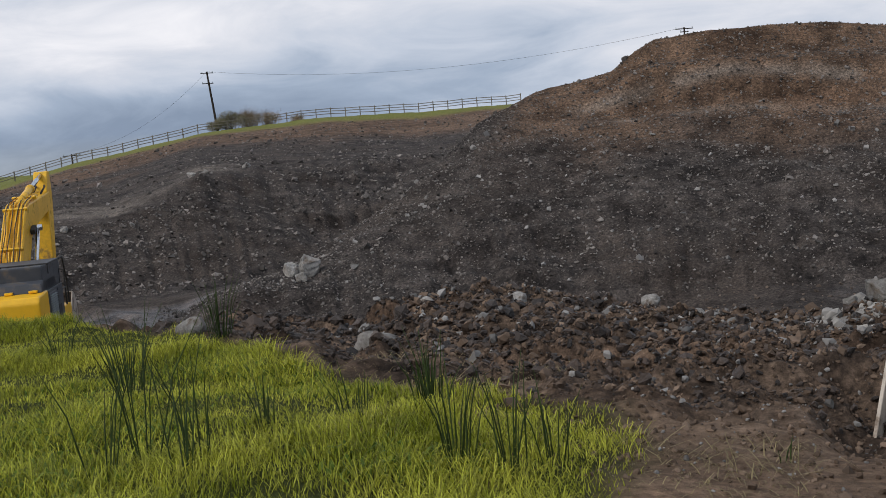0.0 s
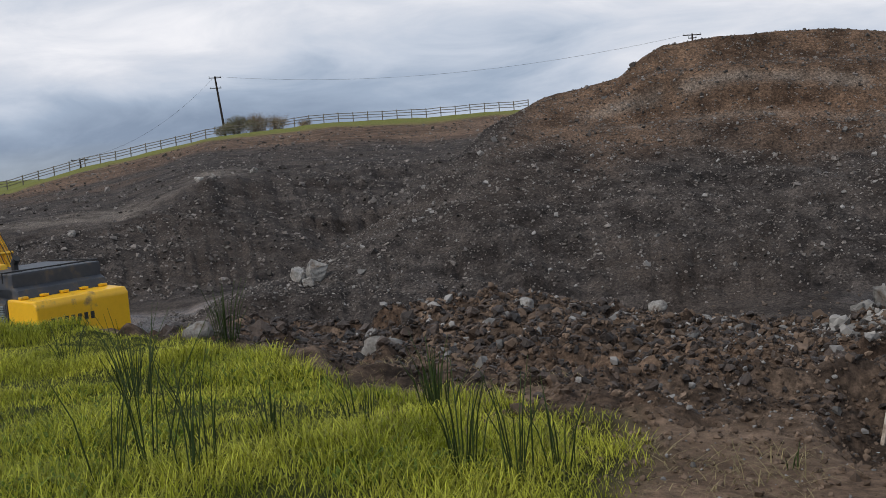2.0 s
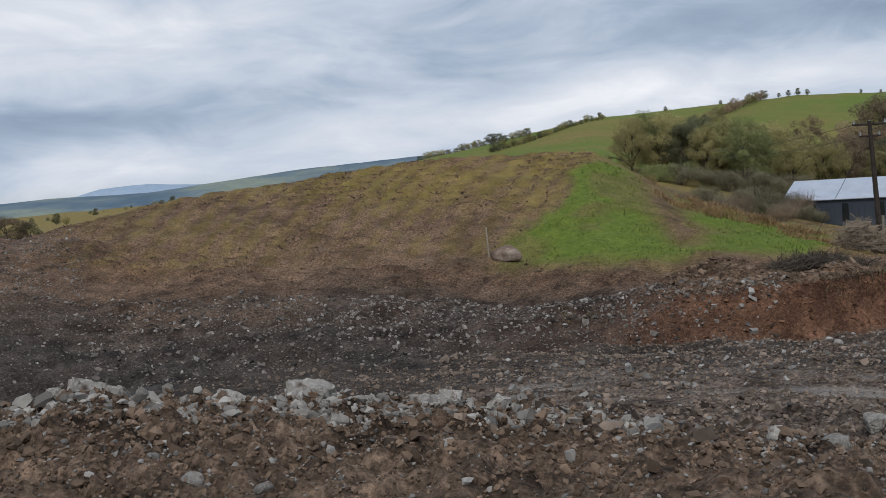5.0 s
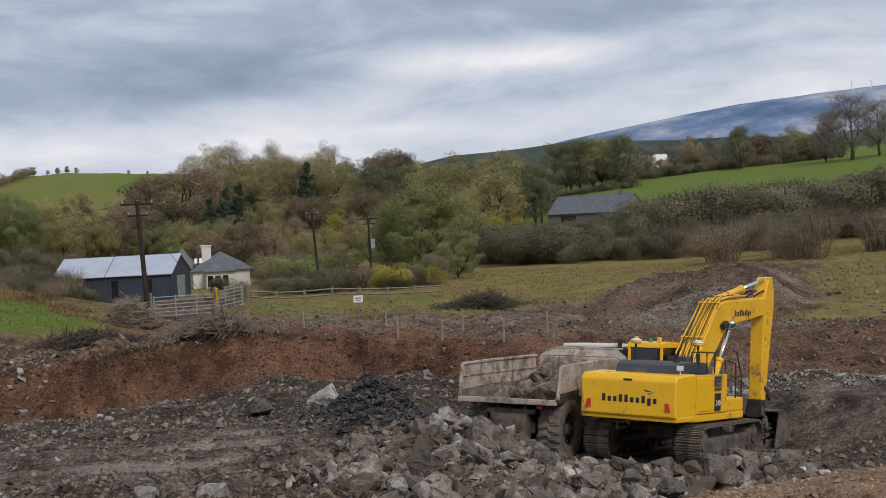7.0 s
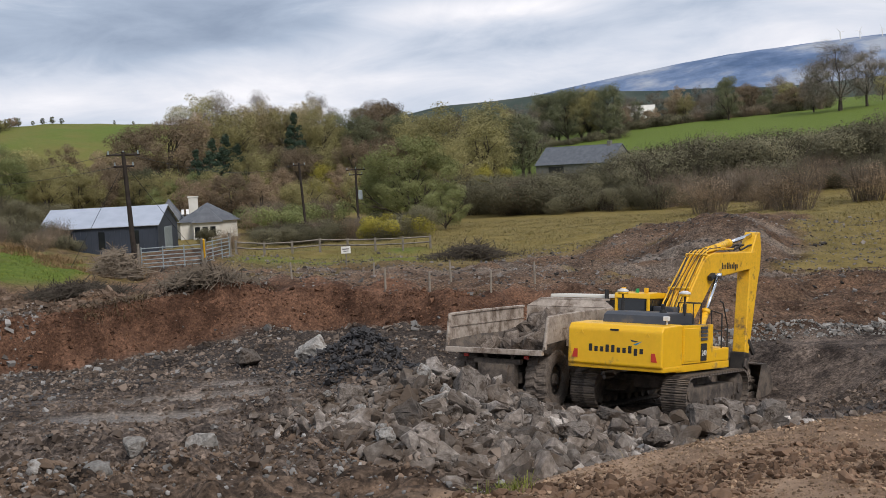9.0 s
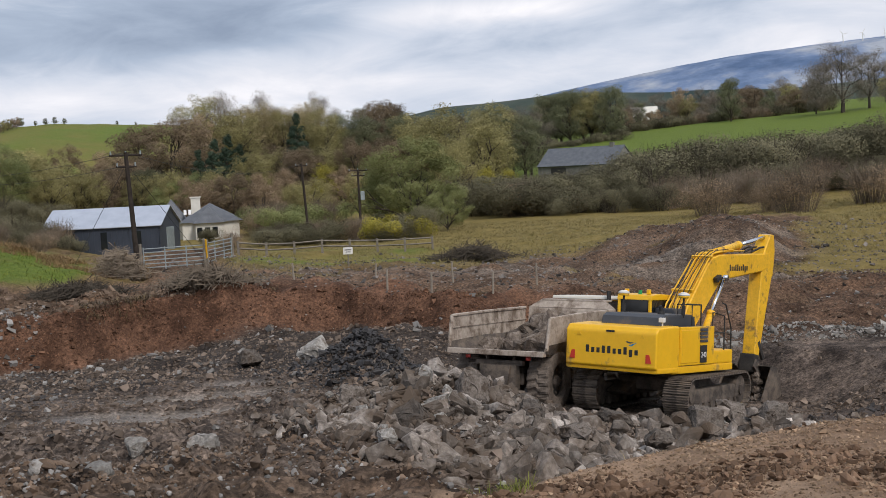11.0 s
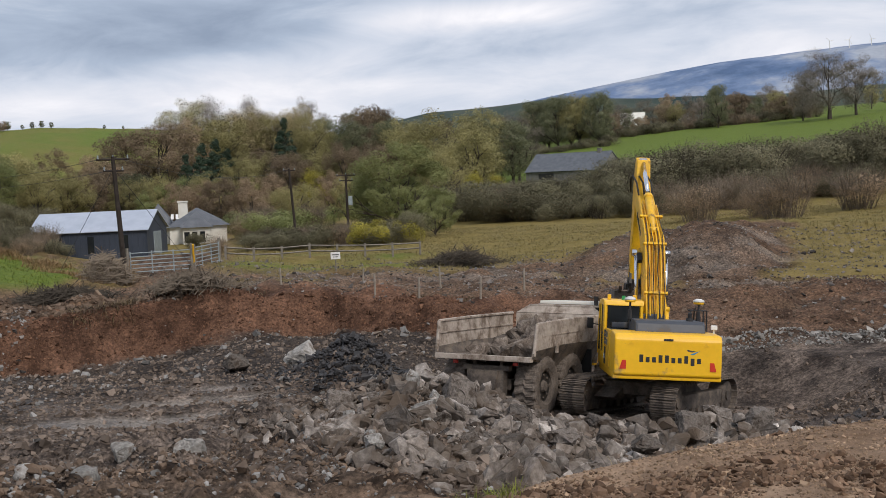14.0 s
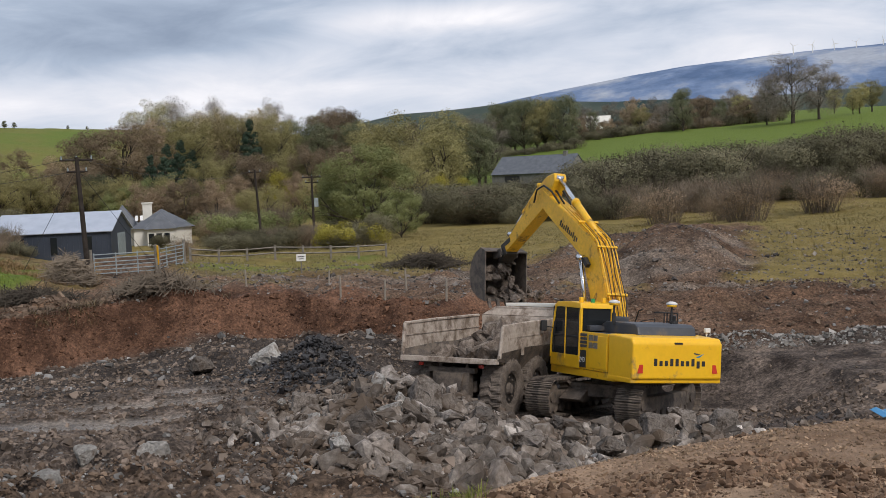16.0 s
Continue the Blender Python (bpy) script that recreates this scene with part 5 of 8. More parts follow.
for k, (az, r, tall, stems) in enumerate(((-17.4, 12.0, 0.50, 12), (-14.6, 9.6, 0.72, 20), (-10.4, 12.2, 0.6, 26), (-14.3, 7.2, 0.85, 10), (-12.6, 6.6, 0.8, 7), (-16.0, 6.8, 0.7, 6), (-11.8, 6.9, 0.62, 8), (-1.2, 8.0, 0.52, 30), (-.2, 6.6, 0.62, 18), (2.3, 6.5, 0.6, 12), (4.4, 6.7, 0.55, 8), (-8.8, 7.6, 0.35, 9), (14.5, 7.2, 0.2, 3), (-4.5, 7.6, 0.4, 8))):
    rush_tuft(az, r, tall, stems, 300 + k, "tuft of dark rushes standing in the long grass")


# ---- machines ----
def glyph_bars(bm, x0, x1, z0, z1, count, y=0.0, depth=0.012, tops=(), drops=()):
    """A word that is drawn as plain upright bars; tops and drops name those that rise or hang."""
    w = (x1 - x0) / count
    for k in range(count):
        top = z0 + (z1 - z0) * (1.0 if k in tops else 0.7)
        foot = z0 - (z1 - z0) * (0.28 if k in drops else 0.0)
        box(bm, x0 + w * (k + 0.2), x0 + w * (k + 0.8), y, y + depth, foot, top, 0.012, 1)
    return bm


def digits(body, size, mat, parent, m):
    cu = bpy.data.curves.new("number", "FONT")
    cu.body, cu.size, cu.extrude, cu.align_x = body, size, 0.004, "CENTER"
    tmp = bpy.data.objects.new("number", cu)
    scene.collection.objects.link(tmp)
    me = bpy.data.meshes.new_from_object(tmp.evaluated_get(bpy.context.evaluated_depsgraph_get()))
    bpy.data.objects.remove(tmp)
    me.materials.clear()
    me.materials.append(mat)
    ob = new("number", me)
    ob.parent = parent
    ob.matrix_basis = m
    return ob


def track_unit(parent, y, length, height, width, name):
    """One crawler: side frame, wheels and the belt of shoes."""
    r = height / 2
    half = length / 2 - r
    bm = bmesh.new()
    box(bm, -half, half, -width * 0.28, width * 0.28, r * 0.55, r * 1.35, 0.05)
    for s in (-1, 1):
        rod(bm, (s * half, -width * 0.3, r), (s * half, width * 0.3, r), r * 0.82, sides=18)
        rod(bm, (s * half, -width * 0.36, r), (s * half, width * 0.36, r), r * 0.3, sides=12)
    for k in range(8):
        x = -half + 2 * half * (k + 0.5) / 8
        rod(bm, (x, -width * 0.3, r * 0.42), (x, width * 0.3, r * 0.42), r * 0.3, sides=10)
    crawler = part(name, bm, TRACK, parent, "muddy crawler track", m=pose(0, y, 0))
    count = max(30, int((4 * half + 2 * math.pi * r) / 0.19))
    shoe = bmesh.new()
    box(shoe, -0.088, 0.088, -width / 2, width / 2, -0.02, 0.015, 0.006, 1)
    for x in (-0.075, -0.01, 0.055):
        box(shoe, x, x + 0.02, -width / 2, width / 2, 0.015, 0.045)
    me = bpy.data.meshes.new("track_shoe")
    shoe.to_mesh(me)
    shoe.free()
    me.materials.append(TRACK)
    total = 4 * half + 2 * math.pi * r
    for k in range(count):
        s = total * k / count
        if s < 2 * half:
            p, a = (-half + s, height), 0
        elif s < 2 * half + math.pi * r:
            f = (s - 2 * half) / r
            p, a = (half + r * math.sin(f), r + r * math.cos(f)), -f
        elif s < 4 * half + math.pi * r:
            p, a = (half - (s - 2 * half - math.pi * r), 0.0), math.pi
        else:
            f = (s - 4 * half - math.pi * r) / r
            p, a = (-half - r * math.sin(f), r - r * math.cos(f)), math.pi - f
        ob = new("track_shoe", me)
        ob.parent = crawler
        ob.matrix_basis = Matrix.Translation((p[0], 0, p[1])) @ Matrix.Rotation(-a, 4, "Y")
    return crawler


BOOM_OUTLINE = [(-0.22, -0.16), (-0.2, 0.2), (0.5, 0.62), (2.05, 1.30), (2.45, 1.40), (2.95, 1.30), (5.55, 0.36), (6.05, 0.20), (6.12, -0.10), (5.9, -0.24), (5.45, -0.18), (2.95, 0.52), (2.45, 0.50), (0.5, -0.16), (0.1, -0.24)]
STICK_OUTLINE = [(-0.92, 0.34), (-0.88, 0.10), (-0.2, -0.24), (0.15, -0.26), (2.9, -0.12), (3.08, -0.06), (3.1, 0.12), (2.9, 0.20), (0.7, 0.46), (0.1, 0.56), (-0.45, 0.52)]
BUCKET_OUTLINE = [(-0.12, -0.10), (-0.28, 0.22), (-0.18, 0.62), (0.10, 0.98), (0.55, 1.14), (0.98, 0.98), (1.28, 0.55), (1.46, 0.04)]


def bucket_mesh(width, k=1.0, thick=0.035):
    bm = bmesh.new()
    pts = [Vector((x * k, 0, z * k)) for x, z in BUCKET_OUTLINE]
    h = width / 2
    for a, b in zip(pts, pts[1:]):
        d = (b - a).normalized()
        n = Vector((-d.z, 0, d.x)) * thick
        quad = [a, b, b + n, a + n]
        vs = [[bm.verts.new((p.x, s * h, p.z)) for p in quad] for s in (-1, 1)]
        for i in range(4):
            j = (i + 1) % 4
            bm.faces.new((vs[0][i], vs[0][j], vs[1][j], vs[1][i]))
        bm.faces.new(vs[0]), bm.faces.new(list(reversed(vs[1])))
    for s in (-1, 1):
        y0, y1 = (h - thick, h) if s > 0 else (-h, -h + thick)
        join(bm, prism([(p.x, p.z) for p in pts], y0, y1))
    bmesh.ops.remove_doubles(bm, verts=list(bm.verts), dist=0.002)
    bmesh.ops.recalc_face_normals(bm, faces=list(bm.faces))
    return bm


def bucket_fittings(bucket, width, k, mat):
    """Hanger ears and teeth."""
    h = width / 2
    for y0, y1 in ((-0.32, -0.26), (0.26, 0.32)):
        part("hanger_ear", box(bmesh.new(), -0.22 * k, 0.06 * k, y0 * k, y1 * k, -0.30 * k, 0.25 * k, 0.02), mat, bucket, "steel hanger ear")
    for i in range(5):
        y = -h + width * (i + 0.5) / 5
        tooth = prism([(1.38 * k, 0.02 * k), (1.44 * k, 0.14 * k), (1.72 * k, -0.08 * k)], y - 0.05 * k, y + 0.05 * k)
        part("tooth", tooth, mat, bucket, "worn steel tooth")


class Digger:
    """An excavator of size k, whose boom, stick and bucket follow angles in its own frame (x ahead, y left)."""

    def __init__(self, name, label, m, k, track_turn, dark_bucket, sign):
        self.k = k
        self.root = thing(name, label, "excavator", m)
        self.foot = Vector((0.30 * k, -0.05 * k, 1.95 * k))
        r = self.root
        if sign == "small":
            under = part("track_frame", self._frame(), TRACK, r, "muddy undercarriage", m=pose(0, 0, 0, 0, 0, track_turn))
            for y, n in ((1.29, "crawler_left"), (-1.29, "crawler_right")):
                t = track_unit(r, 0, 4.64, 0.96, 0.70, n)
                t.matrix_basis = pose(0, 0, 0, 0, 0, track_turn) @ pose(0, y, 0)
        else:
            under = part("track_frame", self._frame(), TRACK, r, "muddy undercarriage", m=pose(0, 0, 0, 0, 0, track_turn) @ Matrix.Scale(k, 4))
            for y, n in ((1.42 * k, "crawler_left"), (-1.42 * k, "crawler_right")):
                t = track_unit(r, 0, 4.2 * k, 0.96 * k, 0.50 * k, n)
                t.matrix_basis = pose(0, 0, 0, 0, 0, track_turn) @ pose(0, y, 0)
        self.house = self._house(sign)
        self.boom = part("boom", self._boom(), YELLOW_WORN, r, "yellow boom with hydraulic pipes", m=pose(0, 0, 2))
        self._boom_fittings(sign)
        self.stick = part("stick", self._stick(), YELLOW_WORN, r, "worn yellow stick", m=pose(0, 0, 2))
        self.hitch = 0.42 if sign == "small" else 0.0
        wide = 1.55 if sign == "small" else 1.3
        if self.hitch:
            h = join(box(bmesh.new(), 2.92, 3.48, -0.24, 0.24, -0.20, 0.16, 0.05), box(bmesh.new(), 3.1, 3.42, -0.30, 0.30, -0.12, 0.05, 0.03))
            part("quick_hitch", h, GREASY, self.stick, "greasy quick hitch")
        self.bucket = part("bucket", bucket_mesh(wide * k, k), dark_bucket, r, "scraped steel digging bucket", m=pose(0, 0, 2))
        bucket_fittings(self.bucket, wide * k, k, dark_bucket)
        self.link = part("bucket_link", join(box(bmesh.new(), -0.05 * k, 0.62 * k, -0.22 * k, -0.14 * k, -0.08 * k, 0.08 * k, 0.02), box(bmesh.new(), -0.05 * k, 0.62 * k, 0.14 * k, 0.22 * k, -0.08 * k, 0.08 * k, 0.02)), GREASY, r, "greasy bucket link", m=pose(0, 0, 2))
        self.cylinders = []
        for n, radius, length, rod_length in (("boom_cylinder", 0.10, 1.5, 1.55), ("boom_cylinder", 0.10, 1.5, 1.55), ("stick_cylinder", 0.11, 1.75, 1.7), ("bucket_cylinder", 0.085, 1.35, 1.3)):
            barrel = bmesh.new()
            rod(barrel, (0, 0, 0), (length * k, 0, 0), radius * k, sides=14)
            rod(barrel, (length * k - 0.12 * k, 0, 0), (length * k, 0, 0), radius * 1.2 * k, sides=14)
            rod(barrel, (0, -0.12 * k, 0), (0, 0.12 * k, 0), radius * k, sides=10)
            piston = bmesh.new()
            rod(piston, (-rod_length * k, 0, 0), (0, 0, 0), radius * 0.62 * k, sides=12)
            rod(piston, (0, -0.12 * k, 0), (0, 0.12 * k, 0), radius * 0.9 * k, sides=10)
            self.cylinders.append((part(n, barrel, YELLOW_WORN, r, "yellow hydraulic cylinder", True), part(n + "_rod", piston, CHROME, r, "bright chrome piston rod", True)))

    def _frame(self):
        bm = bmesh.new()
        box(bm, -0.9, 0.9, -1.0, 1.0, 0.50, 0.86, 0.08)
        for s in (-1, 1):
            join(bm, prism([(-1.5, 0.45), (-0.5, 0.85), (0.5, 0.85), (1.5, 0.45), (1.2, 0.35), (-1.2, 0.35)], s * 0.75 - 0.3, s * 0.75 + 0.3, 0.03))
        rod(bm, (0, 0, 0.8), (0, 0, 1.16), 0.68, sides=24)
        return bm

    def _house(self, sign):
        k, r = self.k, self.root
        S = Matrix.Scale(k, 4)
        deck = bmesh.new()
        box(deck, -2.0, 1.40, -1.33, 1.33, 1.06, 1.26, 0.04)
        box(deck, 0.1, 1.38, -1.33, -0.45, 1.26, 1.62, 0.05)
        deck.transform(S)
        house = part("upper_deck", deck, YELLOW, r, "yellow slewing deck")
        # counterweight: a deep block with rounded rear corners
        b = bmesh.new()
        outline = [(-2.92, 1.22), (-2.92, 2.12), (-2.82, 2.26), (-2.0, 2.30), (-1.72, 2.30), (-1.72, 1.14), (-2.75, 1.12)]
        join(b, prism(outline, -1.36, 1.36, 0.0))
        bevel(b, 0.13, 5)
        box(b, -2.86, -1.72, -1.37, 1.37, 1.10, 1.24, 0.04)
        b.transform(S)
        cw = part("counterweight", b, YELLOW, house, "rounded yellow counterweight", True)
        for p in cw.data.polygons:
            p.use_smooth = False
        # side panels with doors
        for s, n in ((1, "side_panel"), (-1, "side_panel")):
            b = bmesh.new()
            box(b, -1.70, -0.28 if s > 0 else 0.2, s * 1.33 - 0.03, s * 1.33 + 0.03, 1.27, 2.28, 0.025)
            box(b, -1.66, -0.75, s * 1.365 - 0.012, s * 1.365 + 0.012, 1.33, 2.2, 0.01, 1)
            b.transform(S)
            panel = part(n, b, YELLOW if sign == "small" else DARK_PANEL, house, "yellow side door" if sign == "small" else "dark blue-grey side door")
            if sign == "big":
                rows = bmesh.new()
                for q in range(14):
                    box(rows, -1.60, -0.82, s * 1.39 - 0.02, s * 1.39 + 0.02, 1.36 + q * 0.058, 1.39 + q * 0.058)
                rows.transform(S)
                tagged(part("louvre", rows, GALV, panel, "rows of pale louvres"), kind="stuff")
            slats = bmesh.new()
            for q in range(4):
                box(slats, -0.62, -0.22, s * 1.375 - 0.012, s * 1.375 + 0.012, 1.86 + q * 0.1, 1.93 + q * 0.1)
            slats.transform(S)
            part("louvre", slats, DARK_PANEL, panel, "dark louvre")
            plate = bmesh.new()
            box(plate, -0.60, -0.24, s * 1.372 - 0.008, s * 1.372 + 0.008, 1.32, 1.78)
            plate.transform(S)
            part("decal", plate, BLACK, panel, "black number decal")
            if sign == "small":
                digits("240", 0.20 * k, WHITE, panel, Matrix.Translation((-0.42 * k, s * 1.386 * k, 1.46 * k)) @ Euler((math.pi / 2, 0, math.pi if s > 0 else 0)).to_matrix().to_4x4())
            if s > 0:
                for q in range(4):
                    vent = bmesh.new()
                    x0, z0 = -1.2 + (q % 2) * 0.24, 1.86 + (q // 2) * 0.2
                    box(vent, x0, x0 + 0.2, s * 1.382 - 0.008, s * 1.382 + 0.008, z0, z0 + 0.15)
                    vent.transform(S)
                    part("vent", vent, WOOD, panel, "dusty square vent")
        # engine hood
        b = bmesh.new()
        join(b, prism([(-2.2, 2.26), (-2.12, 2.50), (-1.95, 2.58), (-0.55, 2.58), (-0.35, 2.5), (-0.3, 2.26)], -1.05 if sign == "small" else -1.3, 0.75 if sign == "small" else 1.3, 0.05))
        b.transform(S)
        hood = part("engine_hood", b, DARK_PANEL, house, "dark grey engine hood")
        grille = bmesh.new()
        for q in range(7):
            box(grille, -0.33, -0.27, -1.0 + q * 0.12, -0.92 + q * 0.12, 2.28, 2.52)
        grille.transform(S)
        part("grille", grille, BLACK, hood)
        base = bmesh.new()
        box(base, -1.7, 0.1, -1.3, 1.3, 1.24, 2.27, 0.03)
        base.transform(S)
        part("engine_bay", base, DARK_PANEL, house, "dark engine bay")
        if sign == "small":
            stub = bmesh.new()
            rod(stub, (-1.6, -0.72, 2.56), (-1.6, -0.72, 2.66), 0.10, 0.09, 12)
            rod(stub, (-1.6, -0.72, 2.66), (-1.64, -0.72, 2.80), 0.055, 0.05, 10)
            part("exhaust_pipe", stub, BLACK, hood, "short black exhaust stub")
            for y in (-0.95, 0.95):
                decal = bmesh.new()
                join(decal, prism([(y - 0.07, 1.98), (y + 0.07, 1.98), (y, 2.08)], -2.934, -2.924))
                decal.transform(Matrix.Rotation(math.pi / 2, 4, "Z") @ Matrix.Scale(-1, 4, (1, 0, 0)))
                decal.transform(Matrix.Scale(-1, 4, (1, 0, 0)) if sum(v.co.x for v in decal.verts) > 0 else Matrix.Identity(4))
                part("decal", decal, YELLOW_WORN, cw, "small warning triangle")
        if sign == "big":
            b = bmesh.new()
            box(b, -1.95, 0.4, -1.3, 1.3, 2.27, 2.92, 0.05)
            b.transform(S)
            part("engine_cover", b, DARK_PANEL, house, "dark slab-sided engine cover")
            for q in range(5):
                box_ = bmesh.new()
                box(box_, -2.3, -2.15, -1.2 + q * 0.58, -1.0 + q * 0.58, 2.3, 2.36, 0.02)
                box_.transform(S)
                part("lifting_lug", box_, YELLOW, cw)
            pipe = bmesh.new()
            rod(pipe, (-0.9, 0.5, 2.7), (-0.9, 0.5, 3.1), 0.09)
            rod(pipe, (-0.9, 0.5, 3.1), (-1.02, 0.5, 3.22), 0.1)
            pipe.transform(S)
            part("exhaust_pipe", pipe, BLACK, house, "black exhaust pipe")
        # cab with its glass
        b = bmesh.new()
        x0, x1, y0, y1 = -0.26, 1.34, 0.38, 1.36
        post = 0.085
        lean = 0.12
        box(b, x0 - 0.03, x1, y0 - 0.03, y1 + 0.03, 1.26, 1.62, 0.04)
        b.transform(S)
        cab = part("cab", b, YELLOW, house, "yellow cab with black-framed glass")
        for x, y in ((x0, y0), (x0, y1), (x1, y0), (x1, y1), (0.52, y1)):
            dx = lean if x == x1 else 0.0
            p = hose(bmesh.new(), [(x, y, 1.5), (x - dx * 0.2, y, 2.0), (x - dx * 2, y, 2.98)], post * 0.62, 6)
            p.transform(S)
            part("cab_post", p, YELLOW, cab)
        p = prism([(x0 - 0.06, 2.90), (x0 - 0.02, 3.04), (0.25, 3.08), (x1 - 0.35, 3.05), (x1 - 0.15, 2.92)], y0 - 0.06, y1 + 0.05, 0.03)
        p.transform(S)
        part("cab_roof", p, YELLOW, cab)
        for q0, q1 in (((-0.20, y1 + 0.012), (0.48, y1 + 0.012)), ((0.56, y1 + 0.012), (1.22, y1 + 0.012)), ((-0.20, y0 - 0.012), (1.22, y0 - 0.012)), ((x0 - 0.012, y0 + 0.06), (x0 - 0.012, y1 - 0.06)), ((x1 - 0.14, y0 + 0.06), (x1 - 0.14, y1 - 0.06))):
            for za, zb in ((1.62, 2.10), (2.14, 2.90)):
                g = bmesh.new()
                dx, dy = q1[0] - q0[0], q1[1] - q0[1]
                if abs(dx) > abs(dy):
                    box(g, q0[0], q1[0], q0[1] - 0.008, q0[1] + 0.008, za, zb, 0.004, 1)
                else:
                    box(g, q0[0] - 0.008, q0[0] + 0.008, q0[1], q1[1], za, zb, 0.004, 1)
                g.transform(S)
                part("window_pane", g, GLASS, cab, "dark cab window")
        for g0, g1, g2, g3 in (((-0.23, -0.17), (1.62, 2.92), 0, 0), ((0.46, 0.58), (1.62, 2.92), 0, 0), ((1.16, 1.25), (1.62, 2.92), 0, 0), ((-0.23, 1.25), (2.09, 2.15), 0, 0)):
            g = bmesh.new()
            box(g, g0[0], g0[1], y1 + 0.005, y1 + 0.032, g1[0], g1[1], 0.008, 1)
            g.transform(S)
            part("door_frame", g, BLACK, cab, "black door frame")
        arm = bmesh.new()
        rod(arm, (1.22, y1, 2.3), (1.34, y1 + 0.28, 2.35), 0.015)
        box(arm, 1.30, 1.38, y1 + 0.18, y1 + 0.36, 2.2, 2.5, 0.03)
        arm.transform(S)
        part("mirror", arm, BLACK, cab, "black side mirror")
        # rails, masts with receiver domes, lamps
        rail = bmesh.new()
        for pts in (((0.9, -1.30, 1.6), (0.9, -1.30, 2.55), (0.2, -1.30, 2.65), (0.2, -1.30, 1.6)), ((0.2, -1.30, 2.1), (0.9, -1.30, 2.08)), ((1.35, -1.28, 1.3), (1.35, -1.28, 2.2), (1.0, -1.28, 2.85), (0.8, -1.28, 2.9)), ((-0.95, -1.28, 2.3), (-0.95, -1.28, 2.85), (-0.95, -0.85, 2.85), (-0.95, -0.85, 2.3)), ((-0.45, -1.28, 2.3), (-0.45, -1.28, 2.85), (-0.95, -1.28, 2.85)), ((-0.45, -1.28, 2.85), (-0.45, -0.85, 2.85))):
            hose(rail, pts, 0.022, 6)
        if sign == "big":
            for pts in (((-1.7, -1.4, 2.95), (-1.7, 1.4, 2.95)), ((-1.7, 1.4, 2.95), (0.4, 1.4, 2.95)), ((-1.7, -1.4, 2.95), (0.4, -1.4, 2.95))):
                hose(rail, pts, 0.02, 6)
            for q in range(6):
                hose(rail, ((-1.7, -1.4 + q * 0.56, 2.7), (-1.7, -1.4 + q * 0.56, 2.95)), 0.016, 5)
        rail.transform(S)
        part("handrail", rail, BLACK, house, "black handrails")
        if sign == "small":
            for x, y in ((-1.0, -1.05), (-1.0, 0.78)):
                mast = bmesh.new()
                rod(mast, (x, y, 2.5), (x, y, 3.02), 0.03)
                rod(mast, (x, y, 2.56), (x, y, 2.82), 0.055)
                mast.transform(S)
                mast = part("antenna_mast", mast, BLACK, house, "black antenna mast")
                base = bmesh.new()
                rod(base, (x, y, 3.02), (x, y, 3.08), 0.13, 0.15, 16)
                base.transform(S)
                part("dome_base", base, YELLOW, mast, "yellow dome base", True)
                dome = bmesh.new()
                rod(dome, (x, y, 3.08), (x, y, 3.13), 0.155, 0.15, 18)
                rod(dome, (x, y, 3.13), (x, y, 3.17), 0.15, 0.06, 18)
                dome.transform(S)
                part("receiver_dome", dome, WHITE, mast, "white receiver dome", True)
            lamp = bmesh.new()
            box(lamp, -0.1, 0.0, 1.2, 1.3, 3.06, 3.2, 0.02)
            lamp.transform(S)
            part("beacon", lamp, YELLOW, cab, "yellow beacon lamp")
            lamp = bmesh.new()
            box(lamp, -0.1, 0.0, 0.5, 0.6, 3.06, 3.2, 0.02)
            lamp.transform(S)
            part("beacon", lamp, YELLOW, cab, "yellow beacon lamp")
            green = bmesh.new()
            rod(green, (0.0, 0.85, 3.05), (0.0, 0.85, 3.17), 0.06, 0.05)
            green.transform(S)
            part("green_beacon", green, material("green_lens", [(0.01, 0.22, 0.06), (0.02, 0.30, 0.09)], 3, 0.3, bump=0), cab, "green beacon")
            gear = bmesh.new()
            box(gear, -0.05, 0.6, -0.3, 0.34, 2.2, 2.7, 0.05)
            box(gear, -0.5, 0.0, 0.4, 1.2, 2.3, 2.45, 0.04)
            gear.transform(S)
            part("air_intake", gear, DARK_PANEL, house, "dark air intake housing")
            work = bmesh.new()
            rod(work, (-2.4, -1.22, 2.3), (-2.4, -1.22, 2.42), 0.02)
            box(work, -2.47, -2.38, -1.3, -1.14, 2.40, 2.52, 0.02)
            work.transform(S)
            part("work_lamp", work, WHITE, cw, "small white work lamp")
        # markings on the counterweight
        word = bmesh.new()
        if sign == "small":
            glyph_bars(word, -0.76, 0.86, 1.545, 1.735, 10, 0.0, 0.012, (0, 3, 4, 7), (8,))
        else:
            glyph_bars(word, -1.02, 0.30, 1.62, 1.80, 7, 0.0, 0.012, tuple(range(7)))
        word.transform(S @ Matrix.Translation((-2.93, 0, 0)) @ Matrix.Rotation(-math.pi / 2, 4, "Z"))
        part("lettering", word, BLACK, cw, "dark lettering shown as bars")
